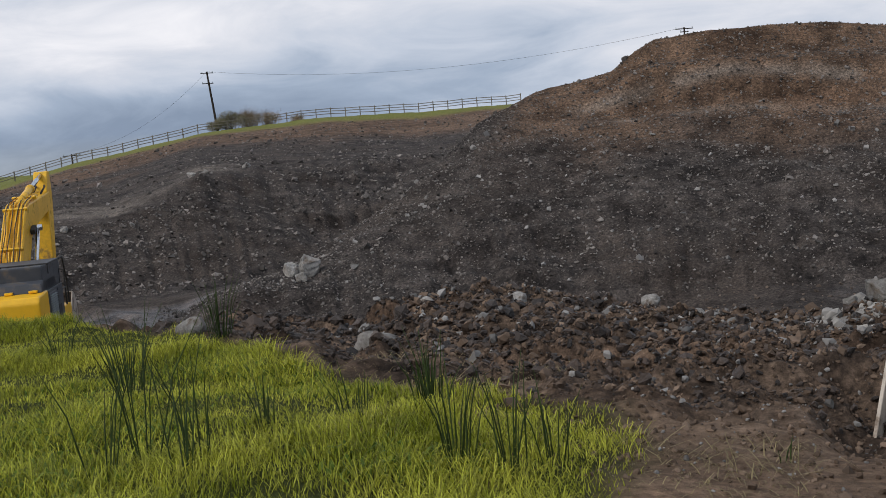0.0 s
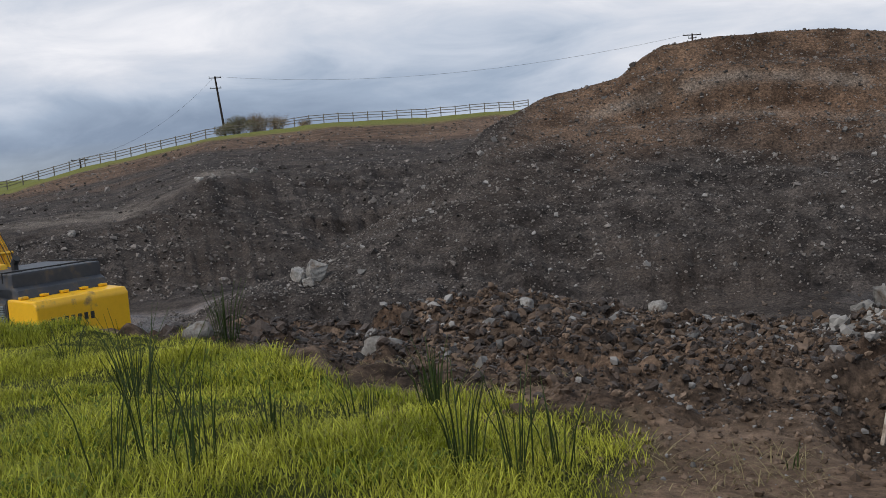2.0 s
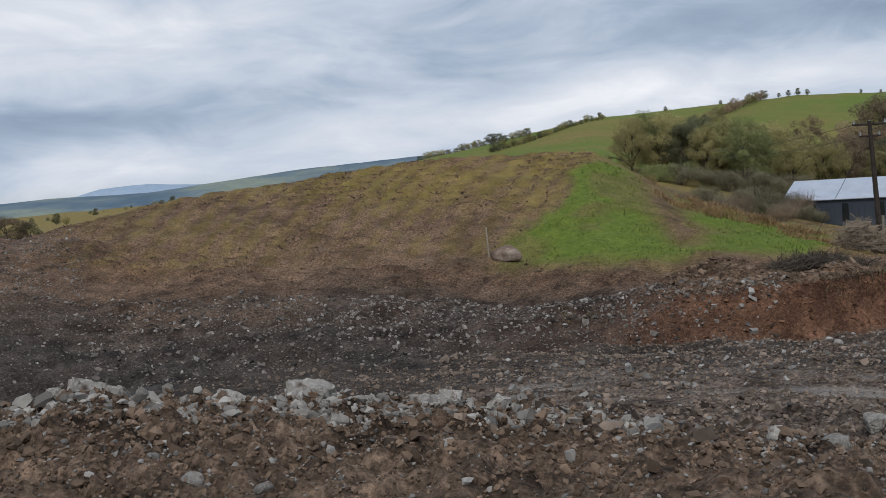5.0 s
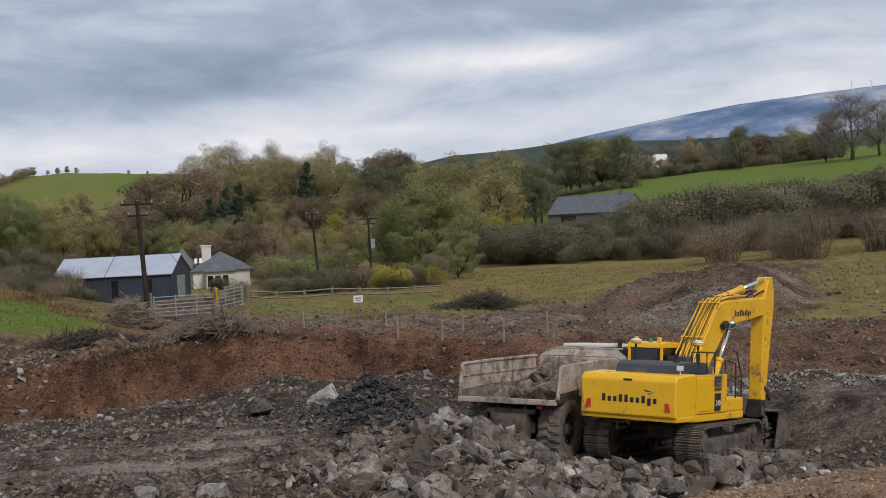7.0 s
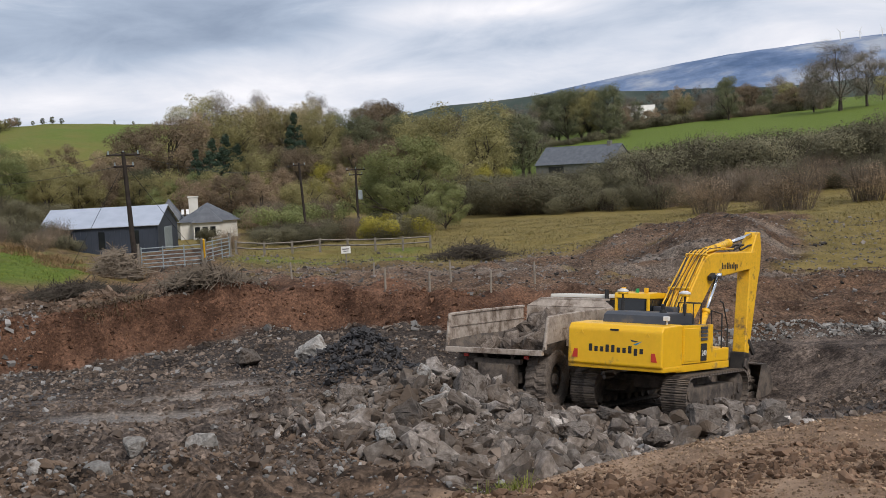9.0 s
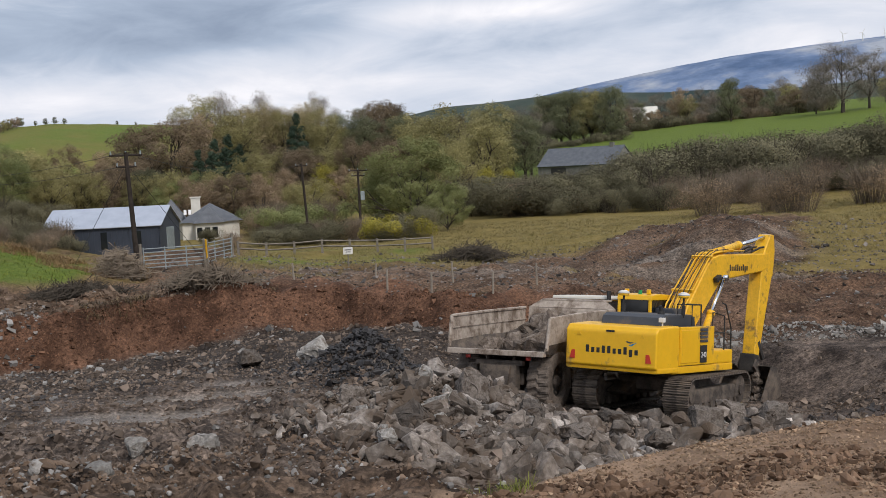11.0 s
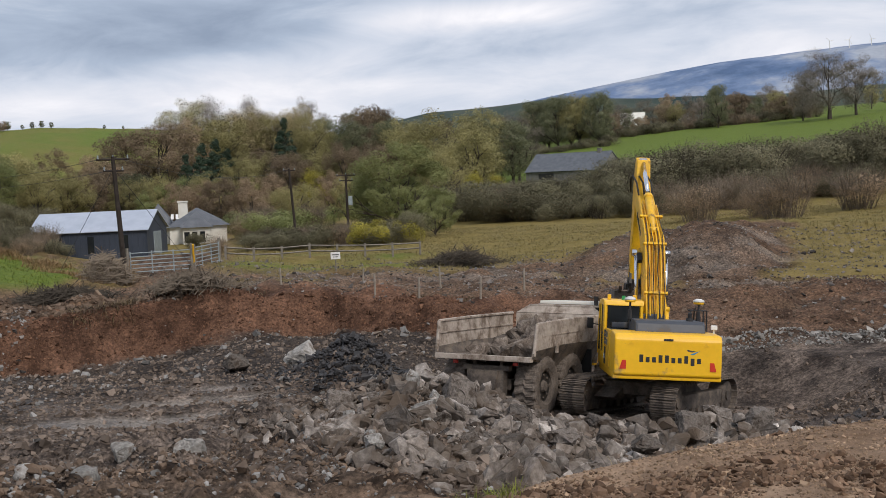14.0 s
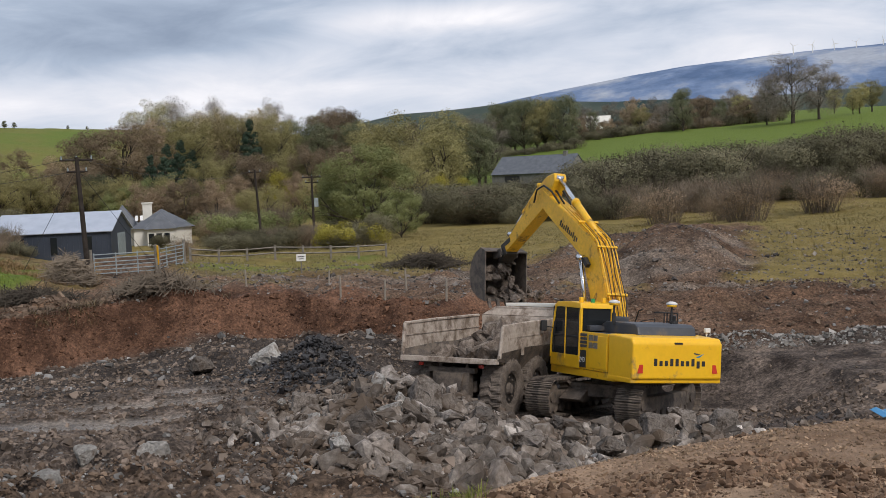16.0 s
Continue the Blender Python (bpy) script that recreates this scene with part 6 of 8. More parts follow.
        if sign == "small":
            for pts, mat in (([(0.46, 1.90), (0.50, 1.85), (0.60, 1.835), (0.70, 1.87), (0.60, 1.872)], DARK_PANEL), ([(0.54, 1.77), (0.64, 1.765), (0.80, 1.87), (0.68, 1.83), (0.60, 1.80)], BLUE)):
                mark = bmesh.new()
                join(mark, prism(pts, -0.01, 0.0))
                mark.transform(S @ Matrix.Translation((-2.925, 0, 0)) @ Matrix.Rotation(math.pi / 2, 4, "Z") @ Matrix.Scale(-1, 4, (1, 0, 0)))
                part("emblem", mark, mat, cw, "small swoosh emblem")
            for s in (-1, 1):
                ref = bmesh.new()
                join(ref, prism([(-0.06, 1.36), (0.10, 1.36), (0.04, 1.58), (-0.06, 1.58)] if s > 0 else [(-0.10, 1.36), (0.06, 1.36), (0.06, 1.58), (-0.04, 1.58)], -0.012, 0.0))
                ref.transform(S @ Matrix.Translation((-2.922, -s * 1.12, 0)) @ Matrix.Rotation(-math.pi / 2, 4, "Z"))
                part("reflector", ref, RED, cw, "red reflector")
            slot = bmesh.new()
            box(slot, -2.935, -2.90, -0.12, 0.12, 2.10, 2.15, 0.01)
            slot.transform(S)
            part("lifting_slot", slot, BLACK, cw)
        return house

    def _boom(self):
        b = prism(BOOM_OUTLINE, -0.30, 0.30, 0.0)
        for v in b.verts:
            v.co.y *= 1.0 - 0.25 * min(1, max(0, v.co.x / 6))
        bevel(b, 0.03, 1)
        b.transform(Matrix.Scale(self.k, 4))
        return b

    def _boom_fittings(self, sign):
        k = self.k
        S = Matrix.Scale(k, 4)
        for i in range(6):
            y = -0.26 + i * 0.105
            b = bmesh.new()
            hose(b, [(-0.15 - 0.1 * (i % 2), y, 0.1), (0.35, y, 0.68 + 0.05 * (i % 3)), (1.3, y, 1.08 + 0.06 * (i % 2)), (2.1, y, 1.42), (2.5, y * 0.95, 1.50), (3.1, y * 0.9, 1.34), (4.3 + 0.25 * (i % 3), y * 0.85, 0.92 - 0.09 * (i % 3))], 0.026, 6)
            b.transform(S)
            part("hydraulic_pipe", b, YELLOW_WORN, self.boom, "yellow hydraulic pipe", True)
        for i in range(3):
            b = bmesh.new()
            y = (-0.2, 0.05, 0.24)[i]
            hose(b, [(5.0, y * 0.9, 0.62), (5.6, y, 0.55), (6.0, y + 0.08, 0.42), (6.2, y + 0.1, 0.05), (6.1, y + 0.05, -0.4)], 0.03, 6)
            b.transform(S)
            part("hose", b, BLACK, self.boom, "black hydraulic hose", True)
        for i in range(4):
            b = bmesh.new()
            y = -0.22 + 0.14 * i
            wav = lambda q: 0.03 * math.sin(2.1 * q + 1.7 * i)
            hose(b, [(-0.1, y, 0.25), (0.2, y + wav(1), 0.66), (0.8, y + wav(2), 1.0), (1.5, y + wav(3), 1.24), (2.2, y + wav(4), 1.5), (2.7, y + wav(5), 1.52), (3.5, y + wav(6), 1.27)], 0.013, 5)
            b.transform(S)
            part("hose", b, BLACK, self.boom, "black hydraulic hose", True)
        for x, z in ((0.9, 0.98), (2.3, 1.46), (3.6, 1.18)):
            b = bmesh.new()
            box(b, x - 0.04, x + 0.04, -0.33, 0.33, z - 0.03, z + 0.05, 0.01, 1)
            b.transform(S)
            part("pipe_clamp", b, YELLOW_WORN, self.boom)
        for y in (-0.355, 0.355):
            b = box(bmesh.new(), 2.2, 2.5, y - 0.065, y + 0.065, 0.72, 0.86, 0.02)
            b.transform(S)
            part("boom_lamp", b, BLACK, self.boom, "black boom lamp")
        if sign == "small":
            for s in (-1, 1):
                word = bmesh.new()
                glyph_bars(word, -0.62, 0.62, -0.08, 0.11, 10, 0.0, 0.01, (0, 3, 4, 7), (8,))
                word.transform(S @ Matrix.Translation((3.9, s * (0.262 if s > 0 else 0.262), 0.52)) @ Matrix.Rotation(radians(20), 4, "Y") @ (Matrix.Rotation(math.pi, 4, "Z") if s > 0 else Matrix.Identity(4)))
                part("lettering", word, BLACK, self.boom, "dark lettering shown as bars")

    def _stick(self):
        b = prism(STICK_OUTLINE, -0.21, 0.21, 0.0)
        bevel(b, 0.025, 1)
        b.transform(Matrix.Scale(self.k, 4))
        return b

    def pose_at(self, t, slew, boom, stick, bucket):
        """Poses in the machine's own frame; slew: degrees to the left of the machine's x."""
        k = self.k
        R = pose(0, 0, 0, 0, 0, slew)
        d = lambda a, x, z: Vector((math.cos(a) * x - math.sin(a) * z, 0, math.sin(a) * x + math.cos(a) * z)) * k
        b, s, q = radians(boom), radians(stick), radians(bucket)
        lie = lambda p, a: R @ Matrix.Translation(p) @ Matrix.Rotation(-a, 4, "Y")
        f = self.foot
        tip = f + d(b, 5.85, 0)
        pin = tip + d(s, 3.0 + self.hitch, 0)
        out = {self.house: R, self.boom: lie(f, b), self.stick: lie(tip, s), self.bucket: lie(pin, q)}
        out[self.link] = lie(tip + d(s, 2.55, 0.1), q + radians(75))

        def cylinder(pair, a, c):
            v = c - a
            ang = math.atan2(v.z, v.x)
            out[pair[0]] = lie(a, ang)
            out[pair[1]] = lie(c, ang)

        for i, y in ((0, 0.42), (1, -0.42)):
            side = Vector((0, y * k, 0))
            cylinder(self.cylinders[i], f + Vector((0.55 * k, 0, -0.55 * k)) + side, f + d(b, 2.6, 0.72) + side)
        cylinder(self.cylinders[2], f + d(b, 2.9, 1.36), tip + d(s, -0.82, 0.22))
        cylinder(self.cylinders[3], tip + d(s, 0.25, 0.68), tip + d(s, 2.7, 0.42))
        return out

    def move(self, keys):
        """keys: rows of seconds, slew, boom, stick, bucket."""
        K = np.array(keys, float)
        times = sorted(set(list(np.arange(0, 16.01, 0.25)) + [row[0] for row in keys]))
        rows = {}
        for t in times:
            v = [smooth_at(K[:, 0], K[:, i], t) for i in range(1, 5)]
            for ob, m in self.pose_at(t, *v).items():
                rows.setdefault(ob, []).append((t, m))
        for ob, rr in rows.items():
            walk(ob, rr)
        self.keys = K

    def bucket_pose(self, t):
        v = [smooth_at(self.keys[:, 0], self.keys[:, i], t) for i in range(1, 5)]
        return self.root.matrix_basis @ self.pose_at(t, *v)[self.bucket]


def smooth_at(ts, vs, t):
    """Monotone cubic through the rows."""
    ts, vs = list(ts), list(vs)
    if t <= ts[0]:
        return vs[0]
    if t >= ts[-1]:
        return vs[-1]
    i = max(k for k in range(len(ts)) if ts[k] <= t)
    sl = [(vs[k + 1] - vs[k]) / (ts[k + 1] - ts[k]) for k in range(len(ts) - 1)]

    def tangent(k):
        if k == 0 or k == len(ts) - 1:
            return 0.0
        a, b = sl[k - 1], sl[k]
        return 0.0 if a * b <= 0 else 2 * a * b / (a + b)

    h = ts[i + 1] - ts[i]
    u = (t - ts[i]) / h
    return (2 * u**3 - 3 * u * u + 1) * vs[i] + (u**3 - 2 * u * u + u) * h * tangent(i) + (3 * u * u - 2 * u**3) * vs[i + 1] + (u**3 - u * u) * h * tangent(i + 1)


def level_pose(x, y, z, turn, lean_x, lean_y):
    up = Vector((lean_x, lean_y, 1)).normalized()
    ahead = Vector((math.cos(radians(turn)), math.sin(radians(turn)), 0))
    ahead = (ahead - up * ahead.dot(up)).normalized()
    left = up.cross(ahead)
    m = Matrix((ahead, left, up)).transposed().to_4x4()
    m.translation = (x, y, z)
    return m


# the smaller excavator that loads the dump truck; its frame is turned so that x runs along bearing 90
digger = Digger("excavator", "yellow crawler excavator loading broken rock beside a dump truck", level_pose(34.46, -5.69, -5.3, 0, 0.082, -0.085), 1.0, -33, TRACK, "small")
# the large excavator working deeper in the pit
big_at = polar(-19.2, 46.0, -5.5)
big_digger = Digger("large_excavator", "large yellow excavator working deep in the pit", level_pose(big_at.x, big_at.y, big_at.z, 0, 0.0, 0.0), 1.33, 60, SKIP, "big")


# ---- the articulated dump truck ----
def wheel(parent, x, y, z, r, w, s):
    hub = part("wheel", rod(bmesh.new(), (0, -w * 0.3, 0), (0, w * 0.3, 0), r * 0.55, sides=20), GREASY, parent, "muddy steel wheel", m=pose(x, y, z))
    b = bmesh.new()
    ring = [(0.52, -0.40), (0.62, -0.48), (0.86, -0.5), (0.95, -0.47), (0.985, -0.40), (0.985, -0.04), (0.985, 0.04), (0.985, 0.40), (0.95, 0.47), (0.86, 0.5), (0.62, 0.48), (0.52, 0.40)]
    n = 88
    vs = []
    for i in range(n):
        row = []
        for j, (rr, yy) in enumerate(ring):
            # chevron lugs: those of one side stand between those of the other
            lug = 3 <= j <= 8 and (i + (2 if yy > 0 else 0) + (1 if abs(yy) < 0.1 else 0)) % 4 < 2
            a = 2 * math.pi * i / n
            q = (rr + (0.055 if lug else 0.0)) * r
            row.append(b.verts.new((math.cos(a) * q, yy * w, math.sin(a) * q)))
        vs.append(row)
    for i in range(n):
        for j in range(len(ring)):
            b.faces.new((vs[i][j], vs[i][(j + 1) % len(ring)], vs[(i + 1) % n][(j + 1) % len(ring)], vs[(i + 1) % n][j]))
    bmesh.ops.recalc_face_normals(b, faces=list(b.faces))
    part("tyre", b, TYRE, hub, "mud-caked lugged tyre")
    nuts = bmesh.new()
    rod(nuts, (0, s * w * 0.3, 0), (0, s * w * 0.42, 0), r * 0.22, r * 0.16, 12)
    for i in range(8):
        a = 2 * math.pi * i / 8
        rod(nuts, (math.cos(a) * r * 0.38, s * w * 0.3, math.sin(a) * r * 0.38), (math.cos(a) * r * 0.38, s * w * 0.34, math.sin(a) * r * 0.38), r * 0.04, sides=6)
    part("hub", nuts, TYRE, hub)


def slab(b, quad, thick):
    """A plate on four corners, thick away from its front side."""
    p = [Vector(v) for v in quad]
    n = (p[1] - p[0]).cross(p[3] - p[0]).normalized() * thick
    a = [b.verts.new(v) for v in p]
    c = [b.verts.new(v - n) for v in p]
    b.faces.new(a), b.faces.new(list(reversed(c)))
    for i in range(4):
        b.faces.new((a[i], c[i], c[(i + 1) % 4], a[(i + 1) % 4]))


LOAD_STONE = material("brown_loaded_rock", [(0.070, 0.054, 0.043), (0.15, 0.121, 0.099), (0.27, 0.228, 0.192)], 2.0, 0.88, bump=0.7, fine=0.35, random_tint=0.3)
LOAD_ROCKS = [rock_mesh("loaded_rock_shape", 500 + k, LOAD_STONE, 0.6 + 0.08 * (k % 4), 11, 3) for k in range(6)]


def make_truck():
    """x runs ahead from the rear lip of the body."""
    p = polar(91.68, 33.5)
    truck = thing("dump_truck", "muddy beige articulated dump truck with a half-loaded body", "dump truck", level_pose(p.x, p.y, -5.0, 90 - 119, 0.085, -0.07))
    b = bmesh.new()
    W, T = 1.42, 0.05
    # floor: chute rising to the lip, then the well
    slab(b, [(0.0, -W, 1.62), (2.0, -W * 0.8, 1.34), (2.0, W * 0.8, 1.34), (0.0, W, 1.62)], T)
    slab(b, [(2.0, -W * 0.8, 1.34), (4.9, -W * 0.8, 1.25), (4.9, W * 0.8, 1.25), (2.0, W * 0.8, 1.34)], T)
    body = part("dump_body", b, SKIP, truck, "scuffed beige dump body")
    for s in (-1, 1):
        b = bmesh.new()
        slab(b, [(0.0, s * W, 1.62), (2.0, s * W * 0.8, 1.34), (2.0, s * (W + 0.01), 1.92), (0.1, s * (W + 0.03), 1.80)], T * s)
        slab(b, [(2.0, s * W * 0.8, 1.34), (4.9, s * W * 0.8, 1.25), (4.9, s * (W + 0.01), 1.95), (2.0, s * (W + 0.01), 1.92)], T * s)
        bmesh.ops.recalc_face_normals(b, faces=list(b.faces))
        part("hull", b, TRACK, truck, "dark mud-caked lower hull")
        b = bmesh.new()
        slab(b, [(0.1, s * (W + 0.03), 1.80), (2.0, s * (W + 0.01), 1.92), (2.0, s * (W + 0.03), 2.58), (0.22, s * (W + 0.06), 2.50)], T * s)
        slab(b, [(2.0, s * (W + 0.01), 1.92), (4.9, s * (W + 0.01), 1.95), (4.9, s * (W + 0.03), 2.66), (2.0, s * (W + 0.03), 2.58)], T * s)
        rod(b, (0.24, s * (W + 0.06), 2.50), (2.0, s * (W + 0.03), 2.58), 0.045, sides=6)
        rod(b, (2.0, s * (W + 0.03), 2.58), (4.9, s * (W + 0.03), 2.66), 0.045, sides=6)
        rod(b, (0.10, s * (W + 0.04), 1.66), (0.24, s * (W + 0.06), 2.50), 0.05, sides=6)
        for out in (-0.045, 0.02):
            slab(b, [(0.2, s * (W + 0.05) + out, 2.16), (4.9, s * (W + 0.03) + out, 2.30), (4.9, s * (W + 0.03) + out, 2.33), (0.2, s * (W + 0.05) + out, 2.19)], 0.03)
        bmesh.ops.recalc_face_normals(b, faces=list(b.faces))
        part("body_side", b, SKIP, truck, "scuffed beige side of the body")
        lug = bmesh.new()
        box(lug, 1.5, 1.62, s * (W + 0.07) - 0.03, s * (W + 0.07) + 0.03, 1.70, 2.05, 0.02)
        part("side_lug", lug, SKIP, body)
    b = bmesh.new()
    slab(b, [(4.9, W * 0.95, 1.25), (4.9, -W * 0.95, 1.25), (5.15, -W, 2.66), (5.15, W, 2.66)], -T)
    slab(b, [(5.15, W, 2.66), (5.15, -W, 2.66), (5.28, -W * 0.72, 2.92), (5.28, W * 0.72, 2.92)], -T)
    box(b, 5.2, 5.85, -W * 0.72, W * 0.72, 2.88, 2.94, 0.02)
    bmesh.ops.recalc_face_normals(b, faces=list(b.faces))
    part("headboard", b, SKIP, truck, "beige headboard with a rock guard")
    b = bmesh.new()
    box(b, -0.06, 0.12, -W - 0.02, W + 0.02, 1.50, 1.64, 0.02)
    part("tail_lip", b, SKIP, body, "mud-smeared tail lip")
    b = bmesh.new()
    box(b, 0.3, 6.2, -0.45, 0.45, 0.75, 1.15, 0.05)
    box(b, 0.15, 0.45, -0.55, 0.55, 0.55, 1.25, 0.05)
    box(b, 0.2, 0.4, -0.7, 0.7, 1.22, 1.36, 0.03)
    for s in (-1, 1):
        rod(b, (0.35, s * 0.4, 1.1), (0.35, s * 0.4, 1.5), 0.05)
        box(b, 0.5, 3.8, s * 0.55 - 0.07, s * 0.55 + 0.07, 0.7, 1.0, 0.03)
    part("chassis", b, TRACK, truck, "muddy steel chassis")
    b = bmesh.new()
    join(b, prism([(-0.42, 0.0), (0.42, 0.0), (0.34, -0.45), (0.1, -0.72), (-0.1, -0.72), (-0.34, -0.45)], -0.05, 0.05, 0.02))
    b.transform(Matrix.Translation((0.12, 0, 1.22)) @ Matrix.Rotation(math.pi / 2, 4, "Z"))
    part("tow_plate", b, TRACK, truck, "muddy rear plate")
    for y in (-0.9, 0.9):
        lamp = bmesh.new()
        box(lamp, 0.14, 0.20, y - 0.07, y + 0.07, 1.38, 1.47, 0.02)
        part("tail_lamp", lamp, RED, truck, "red tail lamp")
    for x in (1.15, 2.95, 6.9):
        for s in (-1, 1):
            wheel(truck, x, s * 1.08, 0.80, 0.80, 0.66, s)
    b = bmesh.new()
    for y in (-1.2, 1.2):
        rod(b, (3.75, y, 0.75), (3.45, y, 1.9), 0.06, sides=8)
        box(b, 4.0, 4.06, y - 0.32, y + 0.32, 0.55, 1.7, 0.01, 1)
    part("mudguard", b, BLACK, truck, "black mud flaps and struts under the body")
    # cab and bonnet
    b = bmesh.new()
    join(b, prism([(5.9, 1.1), (5.9, 2.86), (6.1, 2.94), (7.3, 2.94), (7.6, 2.3), (9.3, 2.1), (9.5, 1.5), (9.4, 1.0)], -0.85, 0.85, 0.06))
    cab = part("cab", b, YELLOW_WORN, truck, "yellow cab and bonnet")
    g = bmesh.new()
    box(g, 5.8, 7.4, -0.95, 0.95, 2.95, 3.05, 0.04)
    part("cab_roof", g, RENDER_WALL, cab, "cream cab roof")
    for y in (-0.865, 0.865):
        g = bmesh.new()
        box(g, 6.1, 7.25, y - 0.01, y + 0.01, 2.1, 2.9, 0.004, 1)
        part("window_pane", g, GLASS, cab, "dark side window")
    g = bmesh.new()
    box(g, 5.88, 5.9, -0.7, 0.7, 2.2, 2.9, 0.003, 1)
    part("window_pane", g, GLASS, cab, "dark rear window")
    b = bmesh.new()
    rod(b, (5.75, -0.95, 2.2), (5.75, -0.95, 3.22), 0.07)
    part("exhaust_pipe", b, BLACK, truck, "black exhaust pipe")
    # its load
    rng = random.Random(44)
    base = truck.matrix_basis
    for i in range(80):
        x = rng.uniform(0.9, 4.6)
        y = rng.uniform(-1.0, 1.0)
        z = 1.5 + 1.0 * math.exp(-((y + 0.35) / 0.75) ** 2 - ((x - 2.6) / 1.3) ** 2) * rng.uniform(0.3, 1.0) + rng.uniform(-0.05, 0.15)
        ob = new("rock", rng.choice(LOAD_ROCKS))
        s = rng.uniform(0.25, 0.65) if i > 5 else rng.uniform(0.7, 1.0)
        ob.matrix_basis = base @ Matrix.Translation((x, y, z)) @ Euler((rng.uniform(-1, 1), rng.uniform(-1, 1), rng.uniform(0, 6))).to_matrix().to_4x4() @ Matrix.Diagonal((s, s, s, 1))
        tagged(ob, "broken brown-grey rock loaded in the truck body", "rock", "rocks in the truck")
    return truck


truck = make_truck()

# rock that the bucket carries over and tips
BUCKET_LOAD = []
load_rng = random.Random(71)
for i in range(64):
    ob = new("falling_rock", load_rng.choice(LOAD_ROCKS))
    s = load_rng.uniform(0.14, 0.40)
    ob.scale = (s, s, s)
    tagged(ob, "broken rock tipped from the excavator bucket", "rock", "rocks in the bucket")
    BUCKET_LOAD.append((ob, Vector((load_rng.uniform(0.15, 1.15), load_rng.uniform(-0.48, 0.48), load_rng.uniform(0.02, 0.75))), 15.1 + 1.5 * load_rng.random() ** 1.3, load_rng.uniform(0, 6)))


# ---- the wide grading bucket that lies on the near spoil ----
BUCKET_BEIGE = material("worn_beige_paint", [(0.40, 0.345, 0.275), (0.52, 0.455, 0.375)], 1.5, 0.7, bump=0.08, dirt=(0.17, 0.125, 0.09), dirt_scale=3.0, dirt_amount=0.3, fine=0.1)


def make_grading_bucket():
    a, b = polar(18.45, 9.05), polar(28.15, 8.75)
    mid = (a + b) / 2
    width = (b - a).length
    turn = math.degrees(math.atan2((b - a).y, (b - a).x))
    z = -0.82
    root = thing("grading_bucket", "worn beige grading bucket lying on the muddy spoil", "bucket", pose(mid.x, mid.y, z, 0, 0, turn))
    h = width / 2
    outline = [(-0.02, 0.03), (0.22, 0.0), (0.40, 0.05), (0.50, 0.16), (0.52, 0.36), (0.47, 0.50)]
    back = bmesh.new()
    for (x0, z0), (x1, z1) in zip(outline, outline[1:]):
        q = bmesh.new()
        slab(q, [(-h, x0, z0), (h, x0, z0), (h, x1, z1), (-h, x1, z1)], 0.018)
        join(back, q)
    bmesh.ops.recalc_face_normals(back, faces=list(back.faces))
    part("shell", back, BUCKET_BEIGE, root, "scuffed beige shell")
    for s in (-1, 1):
        cheek = prism([(-0.02, 0.0), (0.22, -0.02), (0.42, 0.03), (0.53, 0.14), (0.55, 0.38), (0.49, 0.54), (0.30, 0.34)], -0.014, 0.014, 0.004, 1)
        cheek.transform(Matrix.Translation((s * h, 0, 0)) @ Matrix.Rotation(math.pi / 2, 4, "Z"))
        part("cheek", cheek, BUCKET_BEIGE, root, "beige side cheek")
    rib = prism([(0.0, 0.03), (0.22, 0.02), (0.40, 0.06), (0.49, 0.16), (0.51, 0.38), (0.46, 0.51), (0.40, 0.36), (0.30, 0.12)], -0.012, 0.012, 0.003, 1)
    rib.transform(Matrix.Rotation(math.pi / 2, 4, "Z"))
    part("rib", rib, BUCKET_BEIGE, root, "central stiffening rib")
    edge = bmesh.new()
    box(edge, -h - 0.01, h + 0.01, -0.10, 0.02, 0.0, 0.025, 0.006, 1)
    part("cutting_edge", edge, GALV, root, "bright worn cutting edge")
    lip = bmesh.new()
    box(lip, -h, h, 0.455, 0.485, 0.48, 0.52, 0.008, 1)
    part("top_lip", lip, BUCKET_BEIGE, root, "rolled top lip")
    under = bmesh.new()
    box(under, -h, h, -0.06, 0.45, -0.16, -0.01, 0.02, 1)
    part("underside", under, BLACK, root, "black underside")
    seam = box(bmesh.new(), -h + 0.02, h - 0.02, 0.47, 0.505, 0.36, 0.375, 0.004, 1)
    part("weld_seam", seam, GREASY, root, "dark weld seam")


make_grading_bucket()


